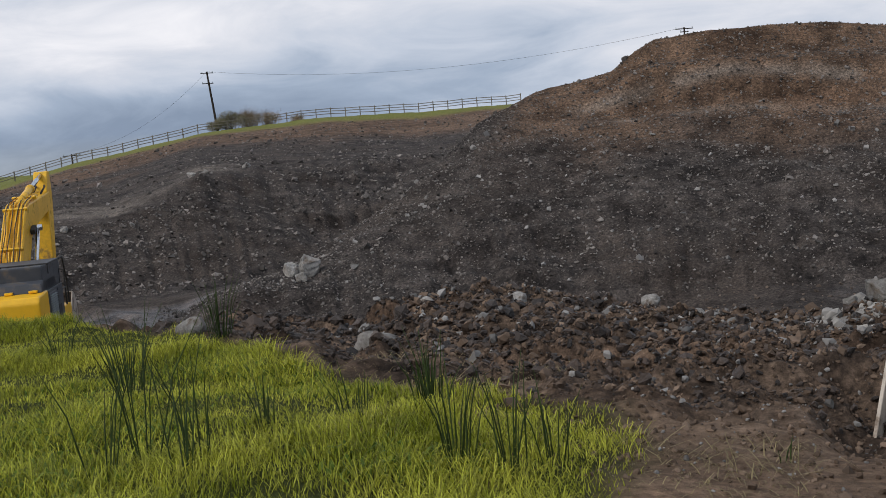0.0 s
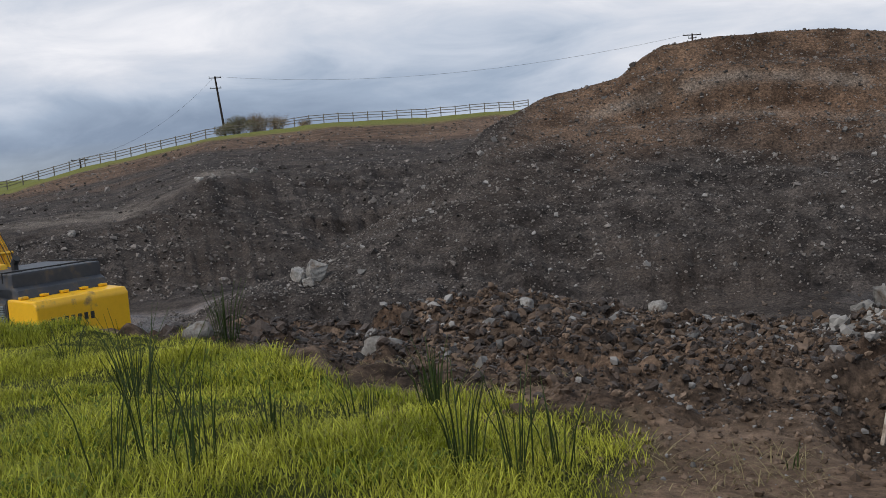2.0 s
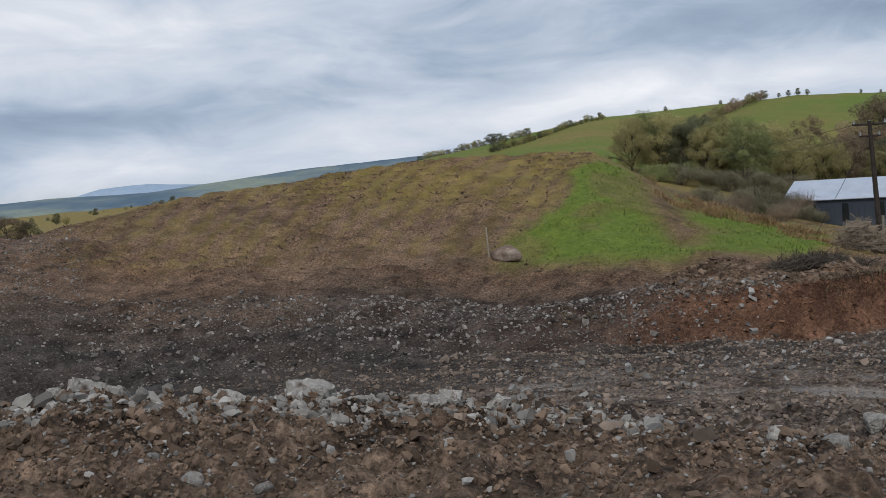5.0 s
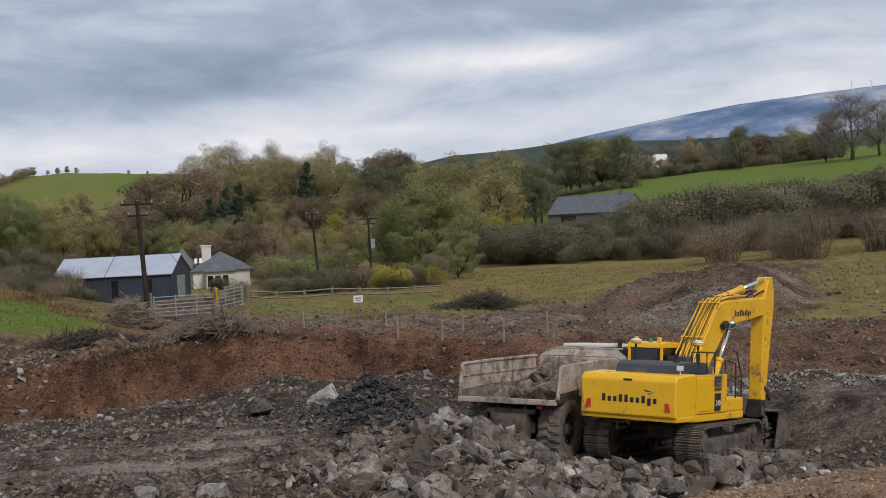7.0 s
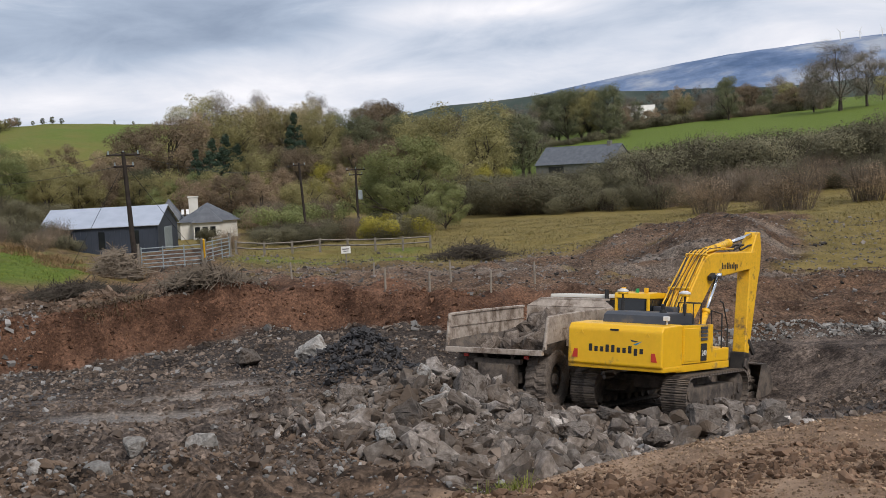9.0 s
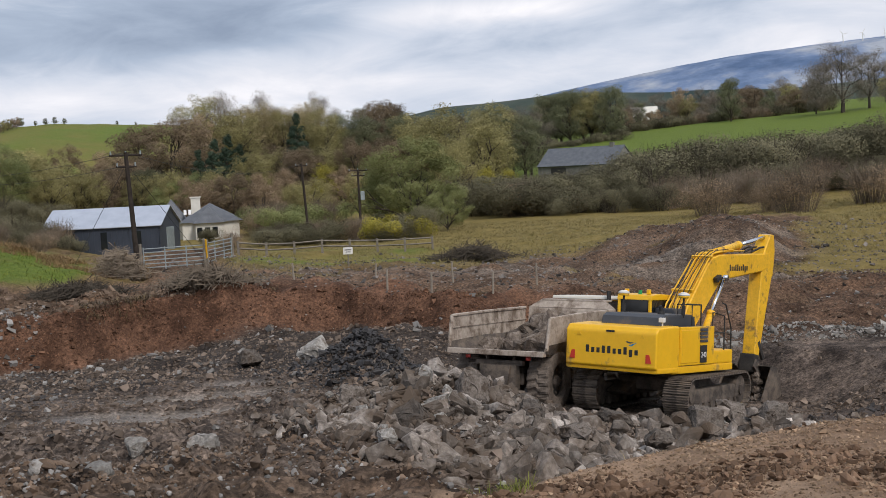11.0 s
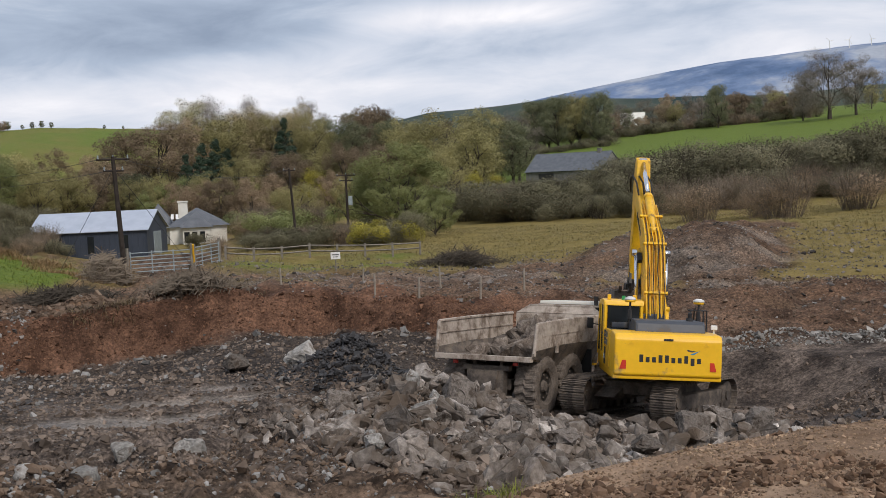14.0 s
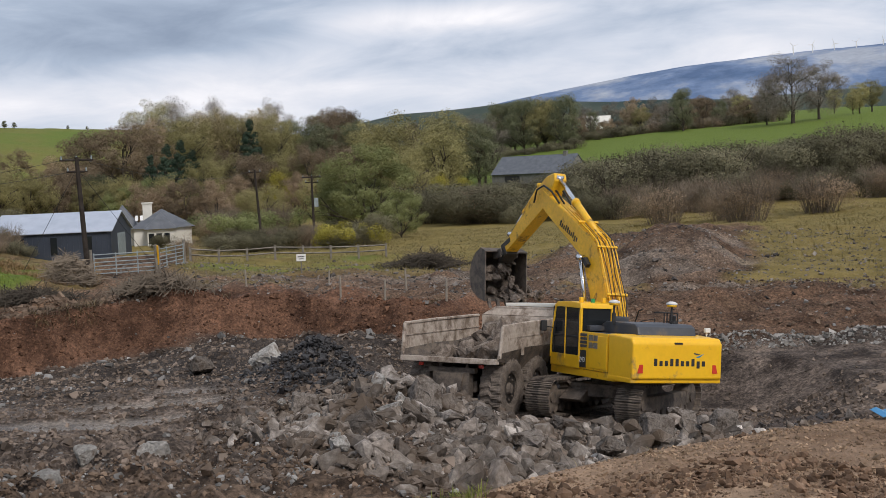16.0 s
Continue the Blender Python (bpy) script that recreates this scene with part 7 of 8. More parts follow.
# ---- trees, hedges and bushes ----
def leaf_cloud(blobs, count, leaf, seed, droop=0.0, shell=0.55):
    """Many small leaves about a set of balls (centre, radius, squash)."""
    rng = np.random.RandomState(seed)
    weights = np.array([b[1] ** 2 for b in blobs])
    pick = rng.choice(len(blobs), count, p=weights / weights.sum())
    c = np.array([b[0] for b in blobs])[pick]
    rad = np.array([b[1] for b in blobs])[pick]
    d = rng.normal(size=(count, 3))
    d /= np.linalg.norm(d, axis=1)[:, None]
    f = shell + (1 - shell) * rng.uniform(0, 1, count) ** 0.4
    p = c + d * (rad * f * rng.uniform(0.85, 1.12, count))[:, None] * np.array([1, 1, 0.85])
    p[:, 2] -= droop * rng.uniform(0, 1, count)
    # leaves face outwards from their clump and from the crown, more or less
    out = p - np.mean([b[0] for b in blobs], axis=0)
    out /= np.linalg.norm(out, axis=1)[:, None] + 1e-6
    face = d + 0.9 * out + 0.6 * rng.normal(size=(count, 3))
    u = np.cross(face, rng.normal(size=(count, 3)))
    u /= np.linalg.norm(u, axis=1)[:, None]
    v = np.cross(face, u)
    v /= np.linalg.norm(v, axis=1)[:, None]
    s = leaf * rng.uniform(0.5, 1.3, count)[:, None]
    quad = np.stack([p - u * s, p + v * s * 0.6, p + u * s, p - v * s * 0.6], 1).reshape(-1, 3)
    return quad


def quads_mesh(name, co, mat):
    n = len(co) // 4
    me = bpy.data.meshes.new(name)
    me.vertices.add(len(co))
    me.vertices.foreach_set("co", co.astype(np.float32).ravel())
    me.loops.add(4 * n)
    me.loops.foreach_set("vertex_index", np.arange(4 * n).astype(np.int32))
    me.polygons.add(n)
    me.polygons.foreach_set("loop_start", (np.arange(n) * 4).astype(np.int32))
    me.update(calc_edges=True)
    me.materials.append(mat)
    return me


def limbs(bm, rng, foot, direction, length, radius, depth, tips):
    end = foot + direction * length
    rod(bm, foot, end, radius, radius * 0.65, 6 if depth > 1 else 4)
    if depth == 0:
        tips.append(end)
        return
    for _ in range(rng.choice((2, 3, 3))):
        d = (direction + Vector((rng.gauss(0, 0.45), rng.gauss(0, 0.45), rng.gauss(0.12, 0.3)))).normalized()
        limbs(bm, rng, foot + direction * length * rng.uniform(0.65, 1.0), d, length * rng.uniform(0.6, 0.82), radius * 0.6, depth - 1, tips)


def make_tree(kind, height, spread, count, leaf, mat, seed, label, category="tree", depth=3, bole=0.16, shape="round"):
    """A tree of trunk, limbs and a leafy crown, its foot at the origin."""
    rng = random.Random(seed)
    root = thing(kind, label, category, pose(0, -300, -50))
    bm = bmesh.new()
    tips = []
    limbs(bm, rng, Vector((0, 0, -0.3)), Vector((rng.gauss(0, 0.04), rng.gauss(0, 0.04), 1)).normalized(), height * bole + 0.3, height * 0.026, 0, [])
    top = Vector((0, 0, height * bole))
    thin = 0.5 if depth > 3 else 1.0
    for i in range(6):
        a = 2 * math.pi * (i + rng.random() * 0.6) / 6
        d = Vector((math.cos(a) * spread, math.sin(a) * spread, height * rng.uniform(0.2, 0.8))).normalized()
        limbs(bm, rng, top - Vector((0, 0, rng.uniform(0, 0.3) * height * bole)), d, height * 0.24, height * 0.011 * thin, depth - 1, tips)
    limbs(bm, rng, top, Vector((0, 0, 1)), height * 0.30, height * 0.018 * thin, depth - 1, tips)
    part("trunk", bm, BARK, root, "grey-brown trunk and limbs")
    if count:
        blobs = [((t.x, t.y, t.z), height * rng.uniform(0.05, 0.09), 1) for t in tips[::3]] if shape != "cone" else []
        for i in range(58):
            a, k = rng.uniform(0, 6.283), math.sqrt(rng.uniform(0.25, 1))
            if shape == "cone":
                f = rng.uniform(0.08, 0.98)
                wide = spread * (1.02 - f) * rng.uniform(0.75, 1.1)
                blobs.append(((math.cos(a) * wide * k, math.sin(a) * wide * k, height * f), height * (0.03 + 0.05 * (1 - f)), 1))
                continue
            up = rng.uniform(-0.85, 1.0)
            wide = spread * math.sqrt(1 - up * up * 0.92) * (1.0 if up > -0.2 else 0.85)
            mid, half = (0.51, 0.46) if shape == "round" else (0.50, 0.46)
            blobs.append(((math.cos(a) * wide * k, math.sin(a) * wide * k, height * (mid + half * up * (0.55 + 0.45 * k))), height * rng.uniform(0.065, 0.12), 1))
        co = leaf_cloud(blobs, count, leaf, seed, 0.0, 0.45)
        co[:, 2] = np.maximum(co[:, 2], 0.05)
        ob = new("crown", quads_mesh("crown", co, mat))
        ob.parent = root
        ob["label"] = "leafy crown"
    return root


def make_bush(kind, height, spread, count, leaf, mat, seed, label, twigs=0, twig_mat=None):
    rng = random.Random(seed)
    root = thing(kind, label, "bush", pose(0, -300, -50))
    if twigs:
        bm = bmesh.new()
        for _ in range(twigs):
            a = rng.uniform(0, 6.283)
            lean = rng.uniform(0.05, 0.75)
            d = Vector((math.cos(a) * lean * spread / height, math.sin(a) * lean * spread / height, 1)).normalized()
            h = height * rng.uniform(0.55, 1.05)
            foot = Vector((math.cos(a), math.sin(a), 0)) * rng.uniform(0, 0.4) * spread
            m = foot + d * h * 0.55
            rod(bm, foot - Vector((0, 0, 0.2)), m, 0.02, 0.014, 3)
            for _ in range(4):
                e = m + (d + Vector((rng.gauss(0, 0.35), rng.gauss(0, 0.35), rng.gauss(0, 0.2)))).normalized() * h * rng.uniform(0.3, 0.5)
                rod(bm, m, e, 0.012, 0.004, 3)
        part("brushwood", bm, twig_mat or BARK, root, "dense bare twigs")
    if count:
        blobs = [((rng.gauss(0, 0.42) * spread, rng.gauss(0, 0.42) * spread, height * rng.uniform(0.25, 0.72)), height * rng.uniform(0.2, 0.34), 1) for _ in range(12)]
        co = leaf_cloud(blobs, count, leaf, seed, 0.1)
        co[:, 2] = np.maximum(co[:, 2], -0.1)
        ob = new("foliage", quads_mesh("foliage", co, mat))
        ob.parent = root
    return root


GREEN_LEAF = leaf_material("mid_green_leaf", (0.159, 0.183, 0.073), (0.275, 0.293, 0.122), 0.16, 0.4, 0.8, 0.25)
OLIVE_LEAF = leaf_material("olive_leaf", (0.226, 0.207, 0.091), (0.366, 0.323, 0.146), 0.16, 0.4, 0.8, 0.3)
DARK_LEAF = leaf_material("ivy_dark_leaf", (0.104, 0.113, 0.066), (0.189, 0.193, 0.107), 0.16, 0.3, 0.8, 0.3)
RUST_LEAF = leaf_material("rusty_leaf", (0.226, 0.165, 0.107), (0.354, 0.262, 0.171), 0.16, 0.35, 0.85, 0.3)
YELLOW_LEAF = leaf_material("yellowing_leaf", (0.256, 0.232, 0.043), (0.415, 0.354, 0.067), 0.16, 0.3, 0.8, 0.2)
TWIG = material("reddish_twigs", [(0.15, 0.122, 0.092), (0.235, 0.19, 0.145)], 3.0, 0.95, bump=0.0, random_tint=0.25)

WILLOW_LEAF = leaf_material("grey_green_leaf", (0.165, 0.185, 0.070), (0.275, 0.285, 0.12), 0.16, 0.35, 0.8, 0.1)
FIR_LEAF = leaf_material("fir_needles", (0.027, 0.049, 0.032), (0.061, 0.095, 0.059), 0.16, 0.2, 0.8, 0.2)
STRAW_LEAF = leaf_material("straw_brown_leaf", (0.268, 0.226, 0.122), (0.415, 0.342, 0.189), 0.16, 0.35, 0.85, 0.2)
BROWN_LEAF = leaf_material("dark_brown_leaf", (0.128, 0.095, 0.063), (0.226, 0.171, 0.110), 0.16, 0.3, 0.85, 0.25)
TWIG_LEAF = leaf_material("fine_twigs", (0.152, 0.128, 0.104), (0.268, 0.232, 0.189), 0.16, 0.2, 0.9, 0.2)
THICKET = leaf_material("brown_thicket", (0.131, 0.123, 0.074), (0.185, 0.169, 0.104), 0.16, 0.25, 0.9, 0.3)

TREES = {
    "green": make_tree("tree", 9.0, 3.6, 21000, 0.082, GREEN_LEAF, 1, "broad green tree in autumn leaf"),
    "olive": make_tree("tree", 9.0, 3.4, 18200, 0.082, OLIVE_LEAF, 2, "olive-green tree turning in autumn"),
    "olive2": make_tree("tree", 9.0, 2.7, 12600, 0.082, OLIVE_LEAF, 3, "slender tree with thinning olive leaves"),
    "dark": make_tree("tree", 9.0, 2.6, 16800, 0.082, DARK_LEAF, 4, "dark ivy-clad tree in the wood"),
    "rust": make_tree("tree", 8.0, 3.2, 14000, 0.078, RUST_LEAF, 5, "rust-brown autumn tree in the wood"),
    "yellow": make_tree("tree", 9.0, 2.4, 11200, 0.082, YELLOW_LEAF, 6, "yellowing tree at the field edge"),
    "willow": make_tree("tree", 9.0, 4.4, 28000, 0.078, WILLOW_LEAF, 8, "dense round grey-green willow", bole=0.1, shape="dome"),
    "conifer": make_tree("tree", 9.0, 2.3, 11000, 0.10, FIR_LEAF, 9, "dark green conifer in the wood", shape="cone"),
    "poplar": make_tree("tree", 9.0, 1.5, 7000, 0.085, STRAW_LEAF, 10, "slender straw-brown poplar, leaves falling", bole=0.2),
    "brown": make_tree("tree", 9.0, 3.6, 19600, 0.082, BROWN_LEAF, 16, "dark brown autumn tree in the wood"),
    "bare": make_tree("tree", 9.0, 3.6, 22000, 0.055, TWIG_LEAF, 7, "nearly bare tree with fine branches", depth=4, bole=0.24),
}
BUSHES = {
    "hedge": make_bush("bush", 3.0, 2.0, 7800, 0.064, GREEN_LEAF, 11, "dense green hedge bush"),
    "dark": make_bush("bush", 4.0, 2.4, 10400, 0.068, THICKET, 12, "dark scrubby bush at the field edge"),
    "bramble": make_bush("bush", 4.0, 2.6, 7800, 0.064, THICKET, 13, "straggling olive scrub along a hedge", 60, BARK),
    "twiggy": make_bush("bush", 4.0, 2.4, 6500, 0.045, RUST_LEAF, 14, "bare reddish twiggy bush", 130, TWIG),
    "gorse": make_bush("bush", 2.2, 1.8, 5850, 0.056, YELLOW_LEAF, 15, "clipped hedge with yellow tips"),
}
plant_rng = random.Random(88)


def plant(source, own_height, az, r, height, group, wide=1.0, lift=0.0):
    s = height / own_height
    p = polar(az, r, float(ground_height(az, r, False)) - 0.1 + lift)
    return tagged(copy_thing(source, Matrix.Translation(p) @ Matrix.Rotation(plant_rng.uniform(0, 6.28), 4, "Z") @ Matrix.Diagonal((s * wide, s * wide, s, 1))), group=group)


def tree(kind, az, r, height, wide=1.0, group="trees of the valley wood"):
    plant(TREES[kind], 8.0 if kind == "rust" else 9.0, az, r, height, group, wide)


def bush(kind, az, r, height, wide=1.0, group="bushes of the field hedges"):
    plant(BUSHES[kind], {"hedge": 3.0, "gorse": 2.2}.get(kind, 4.0), az, r, height, group, wide)


def wood(az0, az1, r0, r1, count, low, high, kinds, group="trees of the valley wood"):
    for i in range(count):
        az = az0 + (az1 - az0) * (i + plant_rng.random()) / count
        tree(plant_rng.choice(kinds), az, plant_rng.uniform(r0, r1), plant_rng.uniform(low, high), plant_rng.uniform(0.85, 1.25), group)


def scrub(az0, az1, r0, r1, count, low, high, kinds, group="bushes of the field hedges"):
    for i in range(count):
        az = az0 + (az1 - az0) * (i + plant_rng.random()) / count
        bush(plant_rng.choice(kinds), az, plant_rng.uniform(r0, r1), plant_rng.uniform(low, high), plant_rng.uniform(0.9, 1.4), group)


# the valley wood behind the farm
wood(68.6, 74.6, 160, 174, 9, 7.4, 9.2, ("olive", "green", "olive"))
wood(69.0, 76.5, 195, 215, 8, 8, 10.5, ("brown", "rust", "olive2", "brown"))
wood(65.6, 70.5, 164, 180, 9, 7.0, 9.0, ("olive", "green", "olive", "dark"))
scrub(66.5, 73.5, 148, 156, 12, 2.4, 3.6, ("dark", "bramble", "hedge"))
wood(74.6, 78.0, 178, 188, 5, 7, 9, ("dark", "olive", "brown"))
tree("brown", 77.8, 222, 14.5, 1.25)
tree("brown", 76.6, 228, 13.0, 1.2)
tree("rust", 79.0, 235, 14.0, 0.8)
tree("olive", 79.3, 262, 17.5, 1.1)
tree("bare", 80.3, 262, 17.0, 1.0)
tree("bare", 82.0, 280, 16.0, 0.8)
tree("bare", 84.4, 285, 15.0, 0.8)
for az, r, h in ((79.0, 196, 10.5), (79.7, 192, 12.0), (80.3, 196, 12.5), (80.8, 193, 11.0), (83.4, 232, 14.0)):
    tree("conifer", az, r, h, 1.15)
wood(80.6, 84.6, 236, 250, 13, 13, 15.5, ("poplar", "poplar", "olive2"))
wood(77.2, 80.6, 168, 178, 6, 6.2, 8.0, ("olive", "dark", "green"))
wood(81.0, 88.0, 185, 205, 11, 8.5, 11, ("olive", "brown", "dark", "olive", "brown"))
wood(84.6, 90.5, 235, 265, 9, 10.5, 13.5, ("brown", "olive2", "olive", "dark"))
wood(86.0, 88.2, 275, 290, 4, 12, 14.5, ("brown", "dark", "bare"))
tree("olive", 90.6, 186, 15.5, 1.25)
tree("olive", 89.2, 192, 14.5, 1.1)
tree("olive2", 91.9, 178, 12.0, 1.2)
tree("olive", 90.4, 160, 10.5, 0.95)
wood(91.6, 94.2, 220, 250, 6, 12, 15.5, ("dark", "bare", "olive2", "brown"))
wood(78.3, 82.6, 148, 160, 7, 5.5, 7.2, ("rust", "rust", "brown"))
wood(82.4, 86.4, 145, 160, 6, 5.0, 7.0, ("dark", "olive", "rust", "olive2"))
tree("willow", 88.35, 128, 9.4, 1.25)
tree("willow", 87.2, 131, 6.4, 1.0)
tree("willow", 90.0, 116, 4.6, 1.1)
tree("yellow", 91.8, 150, 6.0)
tree("yellow", 84.6, 163, 7.4)
tree("yellow", 92.8, 168, 5.0, 1.3)
# the line of trees on the crest of the green field
wood(94.4, 97.8, 330, 350, 9, 12, 15.5, ("yellow", "dark", "olive2", "dark"), "trees along the field crest")
wood(97.8, 106.0, 360, 395, 20, 5, 10, ("bare", "olive2", "dark", "rust", "brown"), "trees along the field crest")
wood(94.0, 107.0, 440, 520, 20, 8, 14, ("dark", "olive", "rust", "bare"), "trees along the field crest")
tree("bare", 107.5, 330, 17.5, 1.35, "trees along the field crest")
tree("bare", 108.6, 335, 15, 1.1, "trees along the field crest")
tree("bare", 106.4, 338, 10, 0.9, "trees along the field crest")
tree("dark", 102.8, 350, 12.5, 0.85, "trees along the field crest")
wood(108.9, 112.5, 345, 380, 6, 6, 9, ("bare", "olive2", "brown"), "trees along the field crest")
scrub(97.6, 107.0, 356, 366, 40, 2.4, 5.0, ("dark", "bramble", "twiggy"), "hedge along the field crest")
scrub(94.0, 98.0, 322, 330, 14, 1.8, 3.4, ("dark", "bramble"), "hedge along the field crest")
# hedges on the hill and its skyline
for i in range(16):
    tree(plant_rng.choice(("dark", "olive2")), 56.2 + 5.2 * i / 16, 405 + plant_rng.uniform(-8, 8), plant_rng.uniform(2.0, 4.0), 1.9, "trees on the hill skyline")
for az, h in ((64.4, 2.4), (67.3, 1.8), (72.2, 1.6), (72.6, 2.2), (73.0, 2.4), (73.4, 2.0), (75.6, 1.4), (76.4, 1.2), (69.7, 1.6)):
    tree("dark", az, 412, h, 1.2, "trees on the hill skyline")
for i in range(22):
    f = i / 21
    tree(plant_rng.choice(("dark", "olive2", "olive")), 59.5 + 5.0 * f, 285 + 105 * f, plant_rng.uniform(1.6, 3), 1.3, "hedge up the hill")
for i in range(26):
    f = i / 25
    tree(plant_rng.choice(("dark", "olive", "rust")), 67.0 + 4.6 * f, 250 + 160 * f, plant_rng.uniform(2.2, 4), 1.3, "hedge up the hill")
wood(67.2, 69.5, 175, 195, 4, 5, 6.8, ("olive", "olive2", "dark"))
wood(65.0, 67.8, 235, 260, 5, 2.5, 4.0, ("dark", "olive", "rust"))
# hedges and scrub round the fields
scrub(91.0, 98.0, 146, 154, 20, 4.6, 5.7, ("dark", "dark", "bramble"))
scrub(98.0, 100.5, 146, 154, 8, 5.5, 7.2, ("dark", "bramble"))
scrub(99.5, 112.0, 146, 160, 26, 5.5, 8.0, ("dark", "bramble", "dark"))
scrub(92.0, 112.0, 138, 146, 26, 3.0, 5.2, ("dark", "bramble", "twiggy"))
scrub(81.4, 87.4, 104, 108, 15, 1.8, 2.5, ("bramble", "dark", "dark", "twiggy"))
scrub(86.3, 88.0, 103, 106, 4, 2.2, 2.7, ("dark", "gorse", "dark"))
scrub(81.2, 84.6, 128, 140, 6, 3.0, 4.2, ("twiggy", "hedge"))
bush("twiggy", 80.2, 100, 2.0, 1.2)
bush("dark", 79.3, 126, 2.0, 1.2)
bush("twiggy", 101.8, 120, 4.6, 1.3)
bush("twiggy", 105.4, 112, 4.8, 1.3)
bush("twiggy", 104.4, 118, 3.6, 1.2)
bush("twiggy", 108.6, 118, 4.4, 1.4)
bush("dark", 88.9, 108, 3.4, 1.0)
# by the rim fence and on the far side of the tip
for az, r, h, w in ((-9.0, 172, 2.8, 1.3), (-8.2, 173, 3.0, 1.4), (-7.3, 174, 2.5, 1.3), (-6.0, 180, 1.9, 1.0)):
    bush("bramble" if az < -8.5 else "twiggy", az, r, h, w, "bushes by the rim fence")
bush("dark", -9.4, 171, 2.2, 1.3, "bushes by the rim fence")
tree("brown", 38.0, 118, 3.5, 1.5, "trees beyond the tip")
tree("dark", 38.9, 119, 2.9, 1.3, "trees beyond the tip")
scrub(66.8, 73.4, 100, 118, 26, 1.6, 3.0, ("dark", "bramble", "twiggy"), "scrub behind the green tip")
wood(37.0, 46.0, 600, 1100, 16, 4, 7, ("dark", "olive"), "trees beyond the tip")
for source in (*TREES.values(), *BUSHES.values()):
    for o in (*source.children_recursive, source):
        bpy.data.objects.remove(o)


# ---- far hills ----
def hazy_hills(name, r, depth, rows, colours, seed, label, rough=6.0):
    """A long ridge beyond the valley (bearing, height). Any haze is painted into its colours."""
    a = np.array(rows, float)
    az = np.arange(a[0, 0], a[-1, 0] + 0.01, 0.12)
    top = np.interp(az, a[:, 0], a[:, 1])
    steps = np.linspace(0, 1, 24)
    A, F = np.meshgrid(az, steps)
    R = r + depth * F
    X, Y = R * np.sin(np.radians(A)), R * np.cos(np.radians(A))
    Z = -40 + (np.interp(A, az, top) + 40) * (1 - (1 - F) ** 1.6) + rough * fbm(X, Y, 260, 4, seed) * F
    n, m = A.shape
    i, j = np.meshgrid(np.arange(n - 1), np.arange(m - 1), indexing="ij")
    faces = np.stack([i * m + j, i * m + j + 1, (i + 1) * m + j + 1, (i + 1) * m + j], -1).reshape(-1, 4)
    me = bpy.data.meshes.new(name)
    me.from_pydata(np.stack([X, Y, Z], -1).reshape(-1, 3).tolist(), [], faces.tolist())
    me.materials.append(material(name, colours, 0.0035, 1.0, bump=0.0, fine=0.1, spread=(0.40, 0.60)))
    me.polygons.foreach_set("use_smooth", [True] * len(me.polygons))
    return tagged(new(name, me), label, "hill", kind="structure")


# the blue of the distant ridges is aerial haze mixed into their base colours
hazy_hills("backdrop_mountain", 2700, 700, [(84, 40), (90, 118), (93, 158), (96, 190), (99, 218), (103, 250), (106, 262), (109, 272), (114, 280), (122, 270)], [(0.085, 0.135, 0.235), (0.155, 0.215, 0.33), (0.33, 0.36, 0.41)], 5, "mountain tinted haze-blue, with forestry and wind turbines")
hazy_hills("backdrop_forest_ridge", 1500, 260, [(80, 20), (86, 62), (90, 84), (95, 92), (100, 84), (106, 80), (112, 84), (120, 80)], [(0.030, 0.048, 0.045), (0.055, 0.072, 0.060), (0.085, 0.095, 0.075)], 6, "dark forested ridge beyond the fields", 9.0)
hazy_hills("backdrop_low_hills", 2400, 500, [(28, -20), (32, -4), (36, 14), (40, 22), (44, 26), (50, 48), (57, 64), (64, 60), (72, 40)], [(0.085, 0.13, 0.175), (0.125, 0.17, 0.20), (0.20, 0.235, 0.20)], 7, "low hills across the valley, tinted blue-green with haze")
hazy_hills("backdrop_far_mountains", 3900, 500, [(30, -40), (35, -8), (38, 16), (40.5, 30), (42, 58), (44, 64), (46, 52), (48, 46), (54, 30), (60, 0)], [(0.27, 0.35, 0.45), (0.30, 0.38, 0.48)], 8, "mountains on the horizon, tinted pale blue with haze")
hazy_hills("backdrop_west_plain", 3600, 700, [(-60, -70), (-30, -62), (-19, -60), (-5, -60), (25, -60), (40, -70)], [(0.22, 0.30, 0.40), (0.25, 0.33, 0.43)], 9, "lowland far below the rim, tinted pale blue with haze")


def make_turbine(az, r, z, h):
    p = polar(az, r, z)
    root = thing("wind_turbine", "tiny white wind turbine on the far mountain", "wind turbine", Matrix.Translation(p), "wind turbines")
    part("tower", rod(bmesh.new(), (0, 0, -20), (0, 0, h), 1.6, 1.0, 8), WHITE, root)
    for i in range(3):
        a = 2 * math.pi * i / 3 + az
        part("blade", rod(bmesh.new(), (0, 0, h), (math.sin(a) * h * 0.5 * -0.1, math.sin(a) * h * 0.5, h + math.cos(a) * h * 0.5), 0.9, 0.4, 5), WHITE, root)


for az in (107.6, 108.4, 109.3, 110.2, 111.3):
    make_turbine(az, 3330, 255, 24)


# ---- buildings ----
def frame_on(corner, along, z):
    """A frame with x along the building's front, y away to its left, standing at z."""
    x = along.copy()
    x.z = 0
    x.normalize()
    m = Matrix((x, Vector((0, 0, 1)).cross(x), Vector((0, 0, 1)))).transposed().to_4x4()
    m.translation = (corner.x, corner.y, z)
    return m


